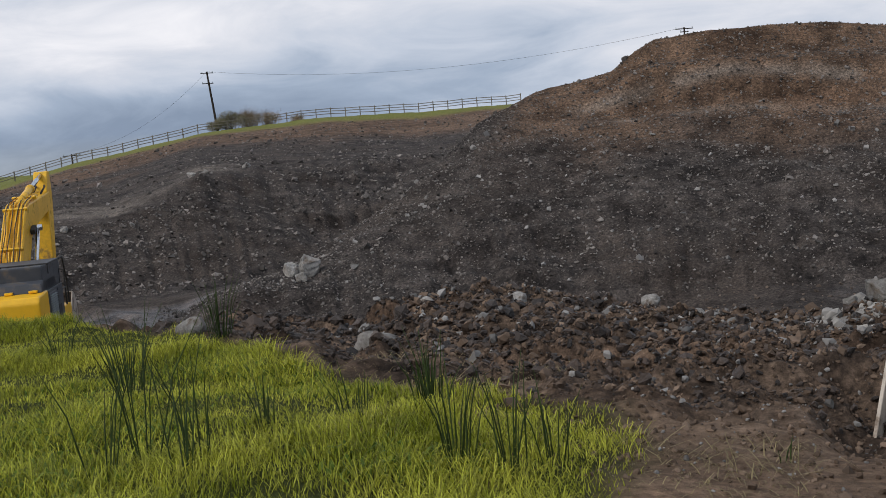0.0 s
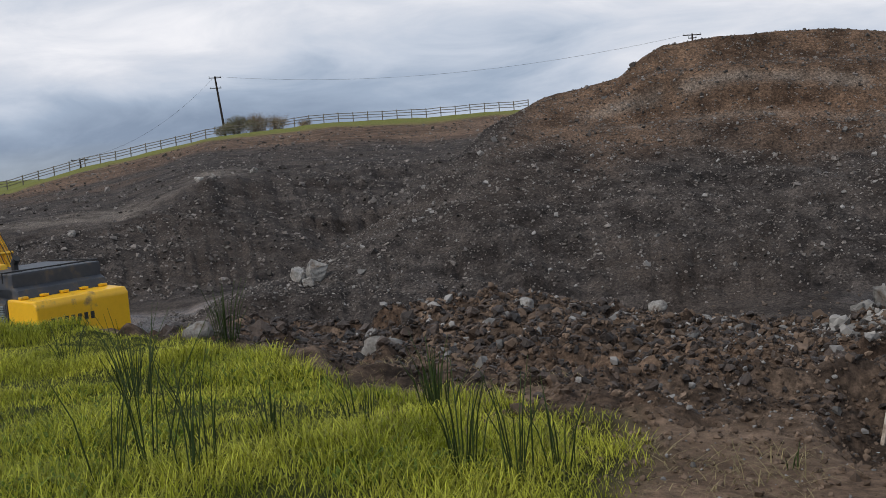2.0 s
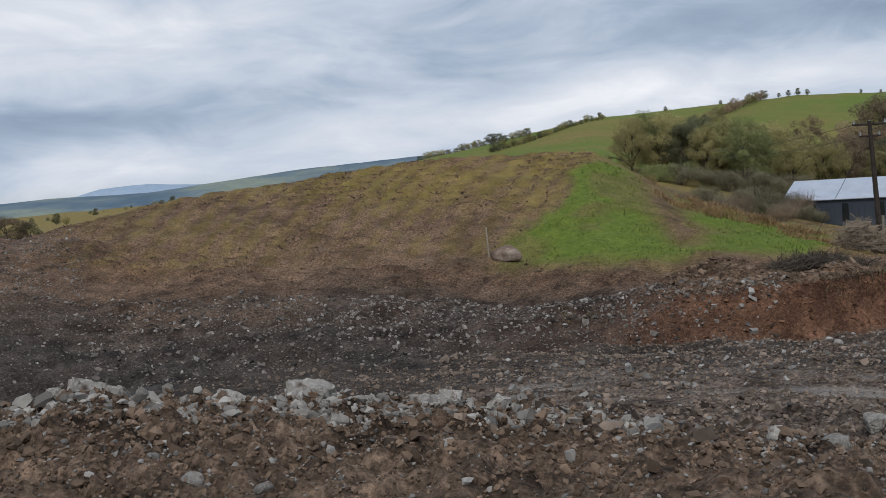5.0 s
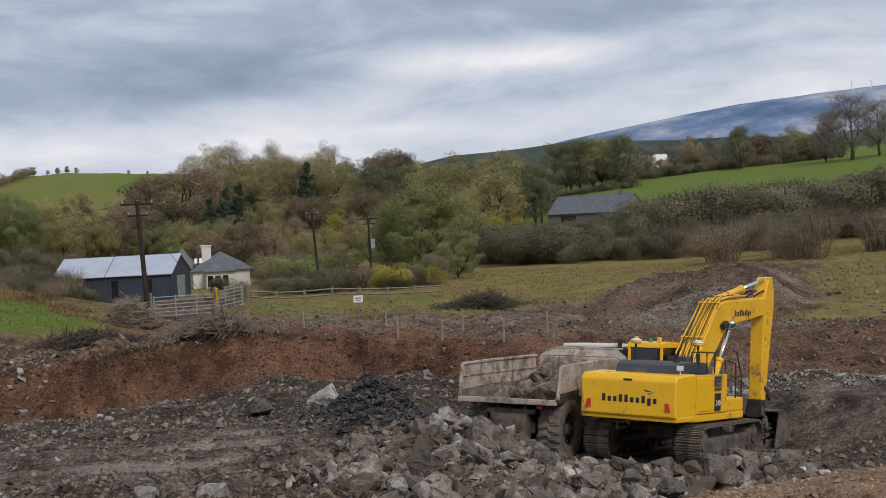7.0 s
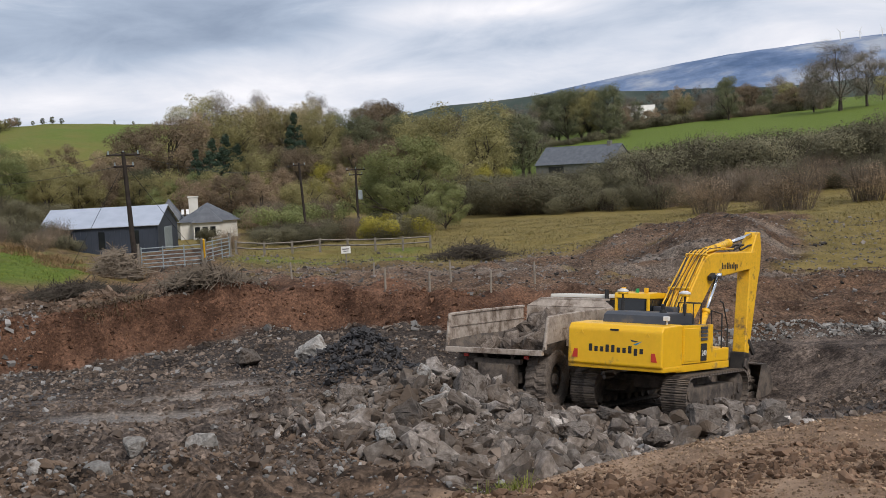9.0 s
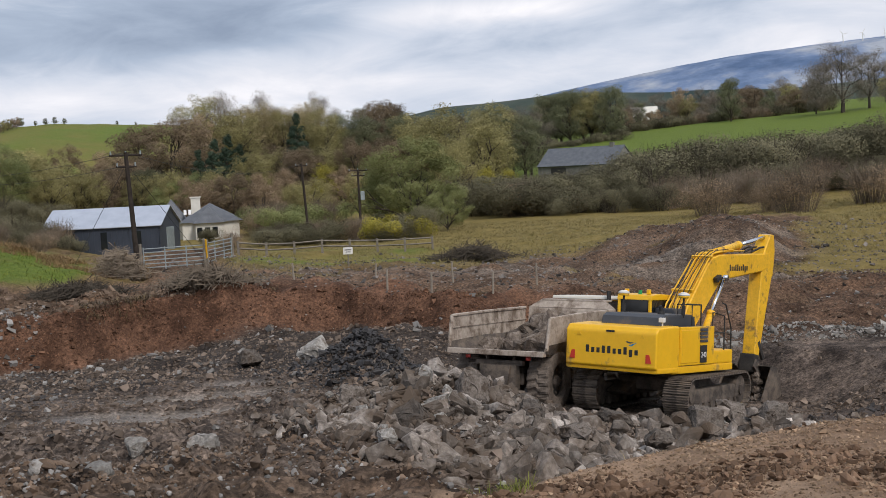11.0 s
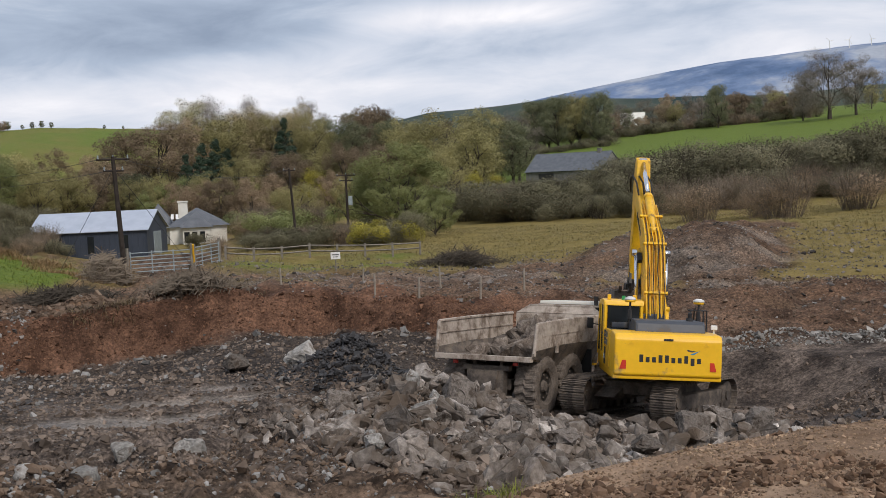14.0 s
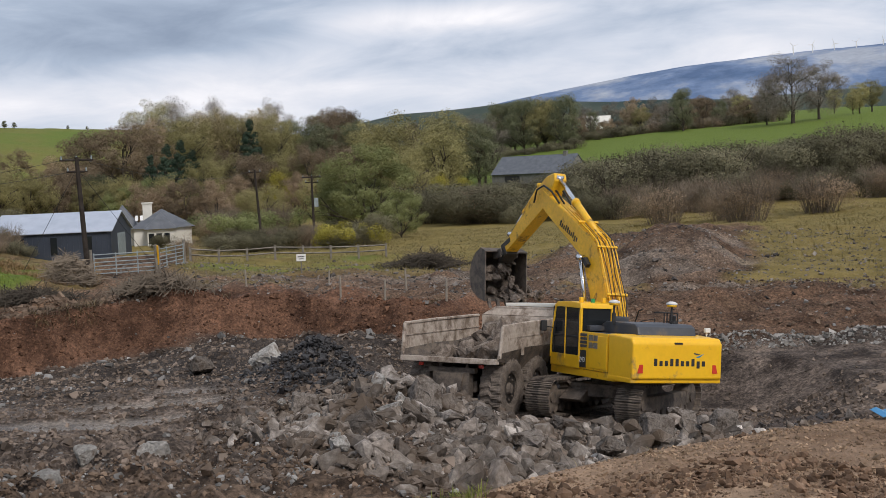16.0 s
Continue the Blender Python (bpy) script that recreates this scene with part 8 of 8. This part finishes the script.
def make_shed():
    a, b = polar(77.1, 112), polar(72.2, 115)
    L, D, H, T = (b - a).length, 7.0, 2.75, 1.55
    # x from the near gable along the front; y runs away from the lookout
    m = frame_on(a, b - a, -5.0)
    sgn = 1 if (m.to_3x3() @ Vector((0, 1, 0))).dot(a) > 0 else -1
    root = thing("farm_shed", "long dark blue metal farm shed with a pale roof", "shed", m)
    y0, y1 = (0, D) if sgn > 0 else (-D, 0)
    ym = (y0 + y1) / 2
    for n, q in (("wall", [(0, y0), (L, y0), (L, y0 + 0.12), (0, y0 + 0.12)]), ("wall", [(0, y1 - 0.12), (L, y1 - 0.12), (L, y1), (0, y1)])):
        w = bmesh.new()
        box(w, 0, L, q[0][1], q[2][1], 0, H)
        wall = part(n, w, SHED_WALL, root, "dark blue ribbed cladding")
        ribs = bmesh.new()
        out = q[0][1] if q[0][1] in (y0,) else q[2][1]
        for i in range(int(L / 0.5)):
            box(ribs, i * 0.5 + 0.2, i * 0.5 + 0.26, out - 0.03, out + 0.03, 0.02, H - 0.02)
        part("cladding_rib", ribs, SHED_WALL, wall)
    for x in (0, L):
        g = bmesh.new()
        join(g, prism([(y0, 0), (y1, 0), (y1, H), (ym, H + T), (y0, H)], -0.06, 0.06))
        g.transform(Matrix.Translation((x, 0, 0)) @ Matrix.Rotation(math.pi / 2, 4, "Z"))
        part("gable", g, SHED_WALL, root, "dark blue gable")
    for s in (-1, 1):
        r = bmesh.new()
        e = y0 - 0.25 if s < 0 else y1 + 0.25
        drop = 0.25 * T / (D / 2)
        slab(r, [(-0.25, e, H - drop + 0.1), (L + 0.25, e, H - drop + 0.1), (L + 0.25, ym, H + T + 0.1), (-0.25, ym, H + T + 0.1)], 0.06)
        bmesh.ops.recalc_face_normals(r, faces=list(r.faces))
        part("roof", r, SHED_ROOF, root, "pale blue-grey metal roof")
    near = y0 if sgn > 0 else y1
    for x in (1.6, 4.6, 7.4):
        d = bmesh.new()
        box(d, x, x + 0.55, near - 0.05, near + 0.05, 0.9, 2.4, 0.01, 1)
        part("window", d, GLASS, root, "dark narrow window")
    d = bmesh.new()
    box(d, -0.1, 0.02, ym - 1.3, ym + 1.3, 0, 2.5, 0.02, 1)
    part("door", d, GALV, root, "grey sliding door")


def make_house():
    p = polar(79.2, 137)
    away = p.normalized()
    side = Vector((away.y, -away.x, 0))
    m = Matrix((side, away, Vector((0, 0, 1)))).transposed().to_4x4()
    m.translation = (p.x, p.y, -5.6)
    root = thing("house", "small cream bungalow with grey slate roofs", "house", m)
    w = bmesh.new()
    box(w, -2.6, 3.4, 0, 7, 0, 2.6)
    box(w, -1.2, 1.6, -2.0, 0.1, 0, 2.6)
    box(w, -5.2, -2.5, 2.0, 7.6, 0, 2.6)
    wall = part("wall", w, RENDER_WALL, root, "cream rendered walls")

    def hip(x0, x1, y0, y1, z, h, ridge):
        r = bmesh.new()
        cx, cy = (x0 + x1) / 2, (y0 + y1) / 2
        if x1 - x0 > y1 - y0:
            a, b = (x0 + ridge, cy, z + h), (x1 - ridge, cy, z + h)
        else:
            a, b = (cx, y0 + ridge, z + h), (cx, y1 - ridge, z + h)
        c = [r.verts.new(v) for v in ((x0, y0, z), (x1, y0, z), (x1, y1, z), (x0, y1, z), a, b)]
        if x1 - x0 > y1 - y0:
            fs = ((0, 1, 5, 4), (1, 2, 5), (2, 3, 4, 5), (3, 0, 4))
        else:
            fs = ((0, 1, 4), (1, 2, 5, 4), (2, 3, 5), (3, 0, 4, 5))
        for f in fs:
            r.faces.new([c[i] for i in f])
        r.faces.new([c[i] for i in (3, 2, 1, 0)])
        bmesh.ops.recalc_face_normals(r, faces=list(r.faces))
        return r

    part("roof", hip(-3.0, 3.8, -0.4, 7.4, 2.6, 1.9, 2.2), SLATE, root, "grey slate main roof")
    part("roof", hip(-5.6, -1.9, 1.6, 8.0, 2.6, 2.5, 1.2), SLATE, root, "grey slate roof of the side wing")
    part("roof", hip(-1.5, 1.9, -2.4, 2.8, 2.55, 1.7, 1.4), SLATE, root, "grey slate hipped porch roof")
    c = bmesh.new()
    box(c, -1.6, -0.6, 2.4, 3.0, 3.2, 5.2, 0.03, 1)
    box(c, -1.7, -0.5, 2.3, 3.1, 5.15, 5.3, 0.02, 1)
    part("chimney", c, RENDER_WALL, root, "cream chimney stack")
    for x in (-0.8, 0.0, 0.8):
        g = bmesh.new()
        box(g, x - 0.28, x + 0.28, -2.04, -1.98, 1.0, 2.1, 0.01, 1)
        part("window", g, GLASS, wall, "dark window")
    for x in (-2.4, -1.9):
        g = bmesh.new()
        slab(g, [(x, 0.9, 3.42), (x + 0.3, 0.9, 3.42), (x + 0.3, 1.7, 3.92), (x, 1.7, 3.92)], -0.03)
        part("skylight", g, WHITE, root, "small roof light")


def make_barn():
    a, b = polar(94.2, 205), polar(97.6, 198)
    m = frame_on(a, b - a, -2.6)
    L = (b - a).length
    sgn = 1 if (m.to_3x3() @ Vector((0, 1, 0))).dot(a) > 0 else -1
    y0, y1 = (0, 7.0) if sgn > 0 else (-7.0, 0)
    ym = (y0 + y1) / 2
    root = thing("barn", "old grey stone barn with a dark slate roof", "barn", m)
    w = bmesh.new()
    box(w, 0, L, y0, y1, 0, 3.4)
    part("wall", w, BARN_WALL, root, "grey stone walls")
    for x in (0, L):
        g = prism([(y0, 3.4), (y1, 3.4), (ym, 6.0)], -0.15, 0.15)
        g.transform(Matrix.Translation((x - 0.14 if x else 0.14, 0, 0)) @ Matrix.Rotation(math.pi / 2, 4, "Z"))
        part("gable", g, BARN_WALL, root)
    for e in (y0 - 0.3, y1 + 0.3):
        r = bmesh.new()
        slab(r, [(-0.1, e, 3.3), (L + 0.1, e, 3.3), (L + 0.1, ym, 6.1), (-0.1, ym, 6.1)], 0.1)
        bmesh.ops.recalc_face_normals(r, faces=list(r.faces))
        part("roof", r, SLATE, root, "dark slate roof")
    near = y0 if sgn > 0 else y1
    d = bmesh.new()
    box(d, 2.4, 5.2, near - 0.06, near + 0.06, 2.0, 3.0, 0.02, 1)
    part("opening", d, BLACK, root, "dark opening under the eave")
    c = bmesh.new()
    box(c, L - 2.4, L - 1.8, ym - 0.3, ym + 0.3, 5.8, 6.7, 0.02, 1)
    part("chimney", c, BARN_WALL, root, "small chimney")


make_shed()
make_house()
make_barn()


def far_roof(az, r, z, w, label, mat):
    p = polar(az, r)
    away = p.normalized()
    m = Matrix((Vector((away.y, -away.x, 0)), away, Vector((0, 0, 1)))).transposed().to_4x4()
    m.translation = (p.x, p.y, z)
    root = thing("farmhouse", label, "house", m)
    b = bmesh.new()
    box(b, -w / 2, w / 2, 0, 5, 0, 2.6)
    part("wall", b, RENDER_WALL, root, "pale walls")
    for e, t in ((-0.3, 2.5), (5.3, 2.5)):
        r_ = bmesh.new()
        slab(r_, [(-w / 2 - 0.2, e, 2.5), (w / 2 + 0.2, e, 2.5), (w / 2 + 0.2, t, 4.6), (-w / 2 - 0.2, t, 4.6)], 0.1)
        bmesh.ops.recalc_face_normals(r_, faces=list(r_.faces))
        part("roof", r_, mat, root)


far_roof(83.2, 212, -0.8, 3.0, "grey roof showing among the trees of the wood", SLATE)
far_roof(99.0, 430, 13.5, 9.0, "white farmhouse among trees past the field crest", RENDER_WALL)


# ---- poles, wires, fences, gates, stakes ----
def make_pole(az, r, top_z, lean, arms, label, radius=0.12):
    p = on_ground(az, r)
    h = top_z - p.z
    away = polar(az, 1)
    side = Vector((away.y, -away.x, 0))
    root = thing("utility_pole", label, "utility pole", Matrix.Translation(p), "utility poles")
    top = side * (-math.tan(radians(lean)) * h) + Vector((0, 0, h))
    part("shaft", rod(bmesh.new(), (0, 0, -0.5), top, radius * 1.15, radius * 0.8, 10), POLE_WOOD, root, "dark creosoted shaft")
    axis = (side * 0.93 + away * 0.37).normalized()
    for drop, half in arms:
        c = top - Vector((0, 0, drop))
        part("crossarm", rod(bmesh.new(), c - axis * half, c + axis * half, 0.055, sides=6), POLE_WOOD, root, "short crossarm")
        for s in (-0.9, 0.0, 0.9):
            q = c + axis * half * s
            part("insulator", rod(bmesh.new(), q, q + Vector((0, 0, 0.22)), 0.05, 0.035, 6), GALV, root, "grey insulator")
    return p + top


def make_wire(a, b, sag, label="thin overhead wire"):
    a, b = Vector(a), Vector(b)
    pts = []
    for i in range(17):
        f = i / 16
        q = a.lerp(b, f)
        q.z -= sag * 4 * f * (1 - f)
        pts.append(q)
    ob = mesh_object("overhead_wire", hose(bmesh.new(), pts, 0.012, 4), BLACK)
    return tagged(ob, label + " slung between poles", "wire", "overhead wires")


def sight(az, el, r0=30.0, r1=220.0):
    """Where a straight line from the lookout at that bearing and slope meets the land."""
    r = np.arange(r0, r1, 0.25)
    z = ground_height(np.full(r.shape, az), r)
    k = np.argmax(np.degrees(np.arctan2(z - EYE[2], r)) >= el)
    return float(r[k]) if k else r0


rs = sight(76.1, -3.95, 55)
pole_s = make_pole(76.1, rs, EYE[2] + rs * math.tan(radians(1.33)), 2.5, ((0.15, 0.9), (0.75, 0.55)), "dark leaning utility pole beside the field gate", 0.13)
pole_b = make_pole(83.7, 120, EYE[2] + 120 * math.tan(radians(0.45)), 3.0, ((0.2, 0.6),), "grey utility pole behind the hedge")
pole_c = make_pole(86.05, 125, EYE[2] + 125 * math.tan(radians(0.06)), 0.0, ((0.1, 1.0), (0.6, 0.7)), "utility pole with a transformer by the big tree")
trafo = mesh_object("pole_transformer", box(bmesh.new(), -0.22, 0.22, -0.2, 0.2, -0.45, 0.45, 0.06), GALV)
trafo.matrix_basis = Matrix.Translation(pole_c + Vector((-0.05, -0.35, -2.6)))
tagged(trafo, "grey transformer fixed to a utility pole", "transformer")
pole_l = make_pole(-9.55, 176, EYE[2] + 176 * math.tan(radians(3.53)), 5.0, ((0.2, 0.9), (1.6, 0.8)), "dark leaning utility pole by the rim fence", 0.15)
pole_ll = make_pole(-15.9, 185, EYE[2] + 185 * math.tan(radians(0.42)), 2.0, ((0.2, 1.3),), "utility pole showing over the rim")
pole_r = make_pole(11.5, 150, EYE[2] + 150 * math.tan(radians(3.62)), 0.0, ((0.15, 1.1), (0.5, 0.5)), "utility pole whose head shows above the mound")
make_pole(37.45, 112, EYE[2] + 112 * math.tan(radians(0.38)), 0.0, (), "short dark pole at the saddle")
make_wire(pole_l, pole_r, 2.2)
make_wire(pole_l, pole_ll, 2.0)
make_wire(pole_s, polar(67.4, 188, 4.4), 1.0)
make_wire(pole_s - Vector((0, 0, 0.7)), polar(67.7, 188, 3.6), 1.0)
make_wire(pole_s, pole_b, 1.0)
for dx, dz in ((-1.9, -4.6), (2.6, -5.4)):
    away = polar(76.1, 1)
    foot = pole_s + Vector((away.y, -away.x, 0)) * dx * 1.6
    foot.z = ground_at(foot.x, foot.y)
    make_wire(pole_s - Vector((0, 0, 0.6)), foot, 0.0, "steel stay wire")
guard = mesh_object("stay_guard", rod(bmesh.new(), (0, 0, 0), (-0.75, 0, 1.5), 0.05, sides=8), YELLOW)
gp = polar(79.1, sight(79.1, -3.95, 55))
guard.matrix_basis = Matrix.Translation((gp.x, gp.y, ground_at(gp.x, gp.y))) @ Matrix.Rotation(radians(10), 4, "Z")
tagged(guard, "yellow plastic guard on a stay wire", "stay guard")


def make_rim_fence():
    root = thing("rail_fence", "long grey post-and-rail fence along the pit rim", "fence", Matrix.Translation((0, 0, 0)))
    pts = []
    az = -21.0
    while az < 4.2:
        pts.append(on_ground(az, 168.0 + 0.6 * math.sin(az)))
        az += 0.66
    post = bmesh.new()
    box(post, -0.06, 0.06, -0.06, 0.06, -0.4, 1.25, 0.01, 1)
    me = bpy.data.meshes.new("post")
    post.to_mesh(me)
    post.free()
    me.materials.append(WOOD)
    for p in pts:
        ob = new("post", me)
        ob.parent = root
        ob.matrix_basis = Matrix.Translation(p)
    for a, b in zip(pts, pts[1:]):
        for z in (0.45, 0.8, 1.12):
            part("rail", rod(bmesh.new(), a + Vector((0, 0, z)), b + Vector((0, 0, z)), 0.045, sides=4), WOOD, root)


def make_field_fence():
    root = thing("rail_fence", "low weathered post-and-rail fence by the lane", "fence", Matrix.Translation((0, 0, 0)))
    pts = [on_ground(az, 78.5 + 0.5 * (az - 80)) for az in np.arange(80.5, 90.5, 1.25)]
    for p in pts:
        part("post", box(bmesh.new(), -0.07, 0.07, -0.07, 0.07, -0.3, 0.92, 0.01, 1), WOOD, root, m=Matrix.Translation(p))
    for a, b in zip(pts, pts[1:]):
        for z in (0.45, 0.8):
            part("rail", rod(bmesh.new(), a + Vector((0, 0, z)), b + Vector((0, 0, z)), 0.05, sides=4), WOOD, root)


def make_gate(a, b, label):
    z = (ground_at(a.x, a.y) + ground_at(b.x, b.y)) / 2
    m = frame_on(a, b - a, z)
    L = (Vector((b.x, b.y, 0)) - Vector((a.x, a.y, 0))).length
    root = thing("field_gate", label, "gate", m, "field gates")
    for i in range(6):
        h = 0.22 + i * 0.2
        part("bar", rod(bmesh.new(), (0, 0, h), (L, 0, h), 0.028, sides=6), GALV, root)
    for x in (0.0, L * 0.35, L * 0.7, L):
        part("upright", rod(bmesh.new(), (x, 0, 0.1), (x, 0, 1.3), 0.035, sides=6), GALV, root)
    for x in (-0.15, L + 0.15):
        part("gate_post", rod(bmesh.new(), (x, 0, -0.3), (x, 0, 1.5), 0.08, sides=8), WOOD, root, "weathered gate post")


make_rim_fence()
make_field_fence()
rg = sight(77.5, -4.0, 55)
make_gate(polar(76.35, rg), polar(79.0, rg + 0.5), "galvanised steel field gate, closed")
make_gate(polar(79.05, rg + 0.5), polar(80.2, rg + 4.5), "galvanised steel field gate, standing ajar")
STAKE_WOOD = material("pale_timber", [(0.20, 0.172, 0.138), (0.31, 0.27, 0.22)], 3.0, 0.9, bump=0.2, fine=0.2)
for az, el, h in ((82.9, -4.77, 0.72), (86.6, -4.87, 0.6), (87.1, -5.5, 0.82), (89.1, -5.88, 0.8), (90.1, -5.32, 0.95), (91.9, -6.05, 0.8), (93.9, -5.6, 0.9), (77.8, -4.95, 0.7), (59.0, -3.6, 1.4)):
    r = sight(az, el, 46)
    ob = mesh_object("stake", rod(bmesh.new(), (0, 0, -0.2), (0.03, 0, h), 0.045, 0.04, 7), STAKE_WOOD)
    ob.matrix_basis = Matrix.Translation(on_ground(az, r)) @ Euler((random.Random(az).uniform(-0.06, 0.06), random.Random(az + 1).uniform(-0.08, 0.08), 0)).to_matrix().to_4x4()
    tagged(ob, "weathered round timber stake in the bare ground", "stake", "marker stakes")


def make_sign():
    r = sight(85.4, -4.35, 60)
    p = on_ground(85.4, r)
    away = polar(85.4, 1)
    m = Matrix((Vector((away.y, -away.x, 0)), away, Vector((0, 0, 1)))).transposed().to_4x4()
    m.translation = p
    root = thing("notice_board", "small white notice board on a post by the fence", "sign", m)
    part("post", rod(bmesh.new(), (0, 0.04, -0.2), (0, 0.04, 1.0), 0.04, sides=6), WOOD, root)
    part("board", box(bmesh.new(), -0.26, 0.26, -0.02, 0.02, 0.62, 1.0, 0.008, 1), WHITE, root, "white board")
    t = bmesh.new()
    box(t, -0.18, 0.18, -0.028, -0.02, 0.84, 0.89)
    box(t, -0.13, 0.13, -0.028, -0.02, 0.73, 0.77)
    part("lettering", t, BLACK, root, "dark lettering shown as bars")


make_sign()


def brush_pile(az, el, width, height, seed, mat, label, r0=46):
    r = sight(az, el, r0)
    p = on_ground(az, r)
    away = polar(az, 1)
    side = Vector((away.y, -away.x, 0))
    rng = random.Random(seed)
    bm = bmesh.new()
    for _ in range(900):
        u = rng.gauss(0, 0.32) * width
        c = side * u + away * rng.gauss(0, 0.5)
        top = height * math.exp(-(u / (width * 0.55)) ** 2)
        c.z = rng.uniform(0, 1) * top
        d = Vector((rng.gauss(0, 1), rng.gauss(0, 1), rng.gauss(0.1, 0.45))).normalized() * rng.uniform(0.25, 0.7)
        rod(bm, c - d, c + d, rng.uniform(0.012, 0.03), 0.006, 3)
    ob = mesh_object("brush_pile", bm, mat)
    ob.matrix_basis = Matrix.Translation(p)
    tagged(ob, label, "brush pile", kind="stuff")


brush_pile(91.0, -4.35, 4.2, 0.9, 1, BARK, "pile of grubbed-out dark branches at the field edge", 60)
brush_pile(75.2, -4.2, 2.2, 1.5, 2, TWIG, "heap of rusty uprooted briars by the pole", 52)
brush_pile(79.0, -4.75, 2.4, 0.6, 3, TWIG, "heap of roots and turf on the clay bank", 50)
brush_pile(73.4, -4.9, 3.4, 0.5, 4, BARK, "tangle of torn roots on the clay bank", 50)

# a scrap of blue sheeting on the near bank
bm = bmesh.new()
for i in range(8):
    slab(bm, [(i * 0.1, 0, 0.05 + 0.02 * math.sin(i * 1.7)), (i * 0.1 + 0.1, 0, 0.05 + 0.02 * math.sin((i + 1) * 1.7)), (i * 0.1 + 0.1, 0.35, 0.10 + 0.03 * math.sin((i + 1) * 2.1)), (i * 0.1, 0.35, 0.10 + 0.03 * math.sin(i * 2.1))], 0.006)
bmesh.ops.recalc_face_normals(bm, faces=list(bm.faces))
bm.transform(Matrix.Scale(0.55, 4))
ob = mesh_object("blue_sheet", bm, BLUE)
ob.matrix_basis = Matrix.Translation(on_ground(110.95, 10.1)) @ Matrix.Rotation(radians(-60), 4, "Z") @ Matrix.Rotation(radians(90), 4, "Z").inverted() @ Matrix.Rotation(radians(70), 4, "Z")
tagged(ob, "crumpled blue plastic sheet on the sandy bank", "plastic sheet")


# ---- what moves ----
def motions():
    # seconds, slew to the left, boom, stick, bucket
    digger.move([
        (0.0, -35.0, 23.0, -93.0, -110.0),
        (7.3, -35.7, 23.2, -94.0, -110.0),
        (8.5, -35.7, 22.4, -97.0, -114.0),
        (9.0, -35.7, 22.1, -98.1, -116.0),
        (11.3, -39.3, 22.1, -100.7, -132.0),
        (12.0, -36.3, 28.1, -85.9, -172.0),
        (12.5, -32.5, 35.4, -80.7, -186.0),
        (13.0, -23.8, 44.1, -79.3, -192.0),
        (13.5, -12.9, 49.9, -79.5, -190.0),
        (14.0, -2.5, 50.2, -70.5, -184.0),
        (14.5, 4.8, 47.1, -49.6, -172.0),
        (15.0, 13.0, 46.6, -35.0, -144.0),
        (15.5, 19.6, 45.4, -28.9, -112.0),
        (16.0, 21.6, 45.8, -31.4, -98.0),
    ])
    big_digger.move([
        (0.0, 96.5, 24.0, -98.0, -140.0),
        (0.5, 105.0, 27.0, -104.0, -150.0),
        (1.0, 117.0, 32.0, -116.0, -172.0),
        (1.5, 131.0, 35.0, -114.0, -172.0),
        (2.0, 142.0, 35.0, -112.0, -172.0),
        (2.5, 150.0, 36.0, -110.0, -170.0),
        (4.0, 165.0, 38.0, -100.0, -165.0),
        (16.0, 170.0, 38.0, -100.0, -165.0),
    ])
    for ob, spot, leave, turn in BUCKET_LOAD:
        rows = []
        base = Euler((turn, turn * 0.7, turn * 1.3)).to_matrix().to_4x4()
        start = None
        for t in sorted(set([k * 0.5 for k in range(23)] + [11.25 + 0.125 * k for k in range(39)])):
            t = min(t, 16.0)
            if t <= leave:
                m = digger.bucket_pose(t) @ Matrix.Translation(spot)
            else:
                if start is None:
                    start = (digger.bucket_pose(leave) @ Matrix.Translation(spot), leave)
                dt = t - start[1]
                p = start[0].translation.copy()
                p.z = max(p.z - 4.9 * dt * dt, -2.75 + spot.z * 0.4)
                m = Matrix.Translation(p) @ start[0].to_3x3().to_4x4() @ Matrix.Rotation(0.6 * dt, 4, "X")
            rows.append((t, Matrix.Translation(m.translation) @ m.to_3x3().to_4x4() @ base))
        walk(ob, rows)


motions()
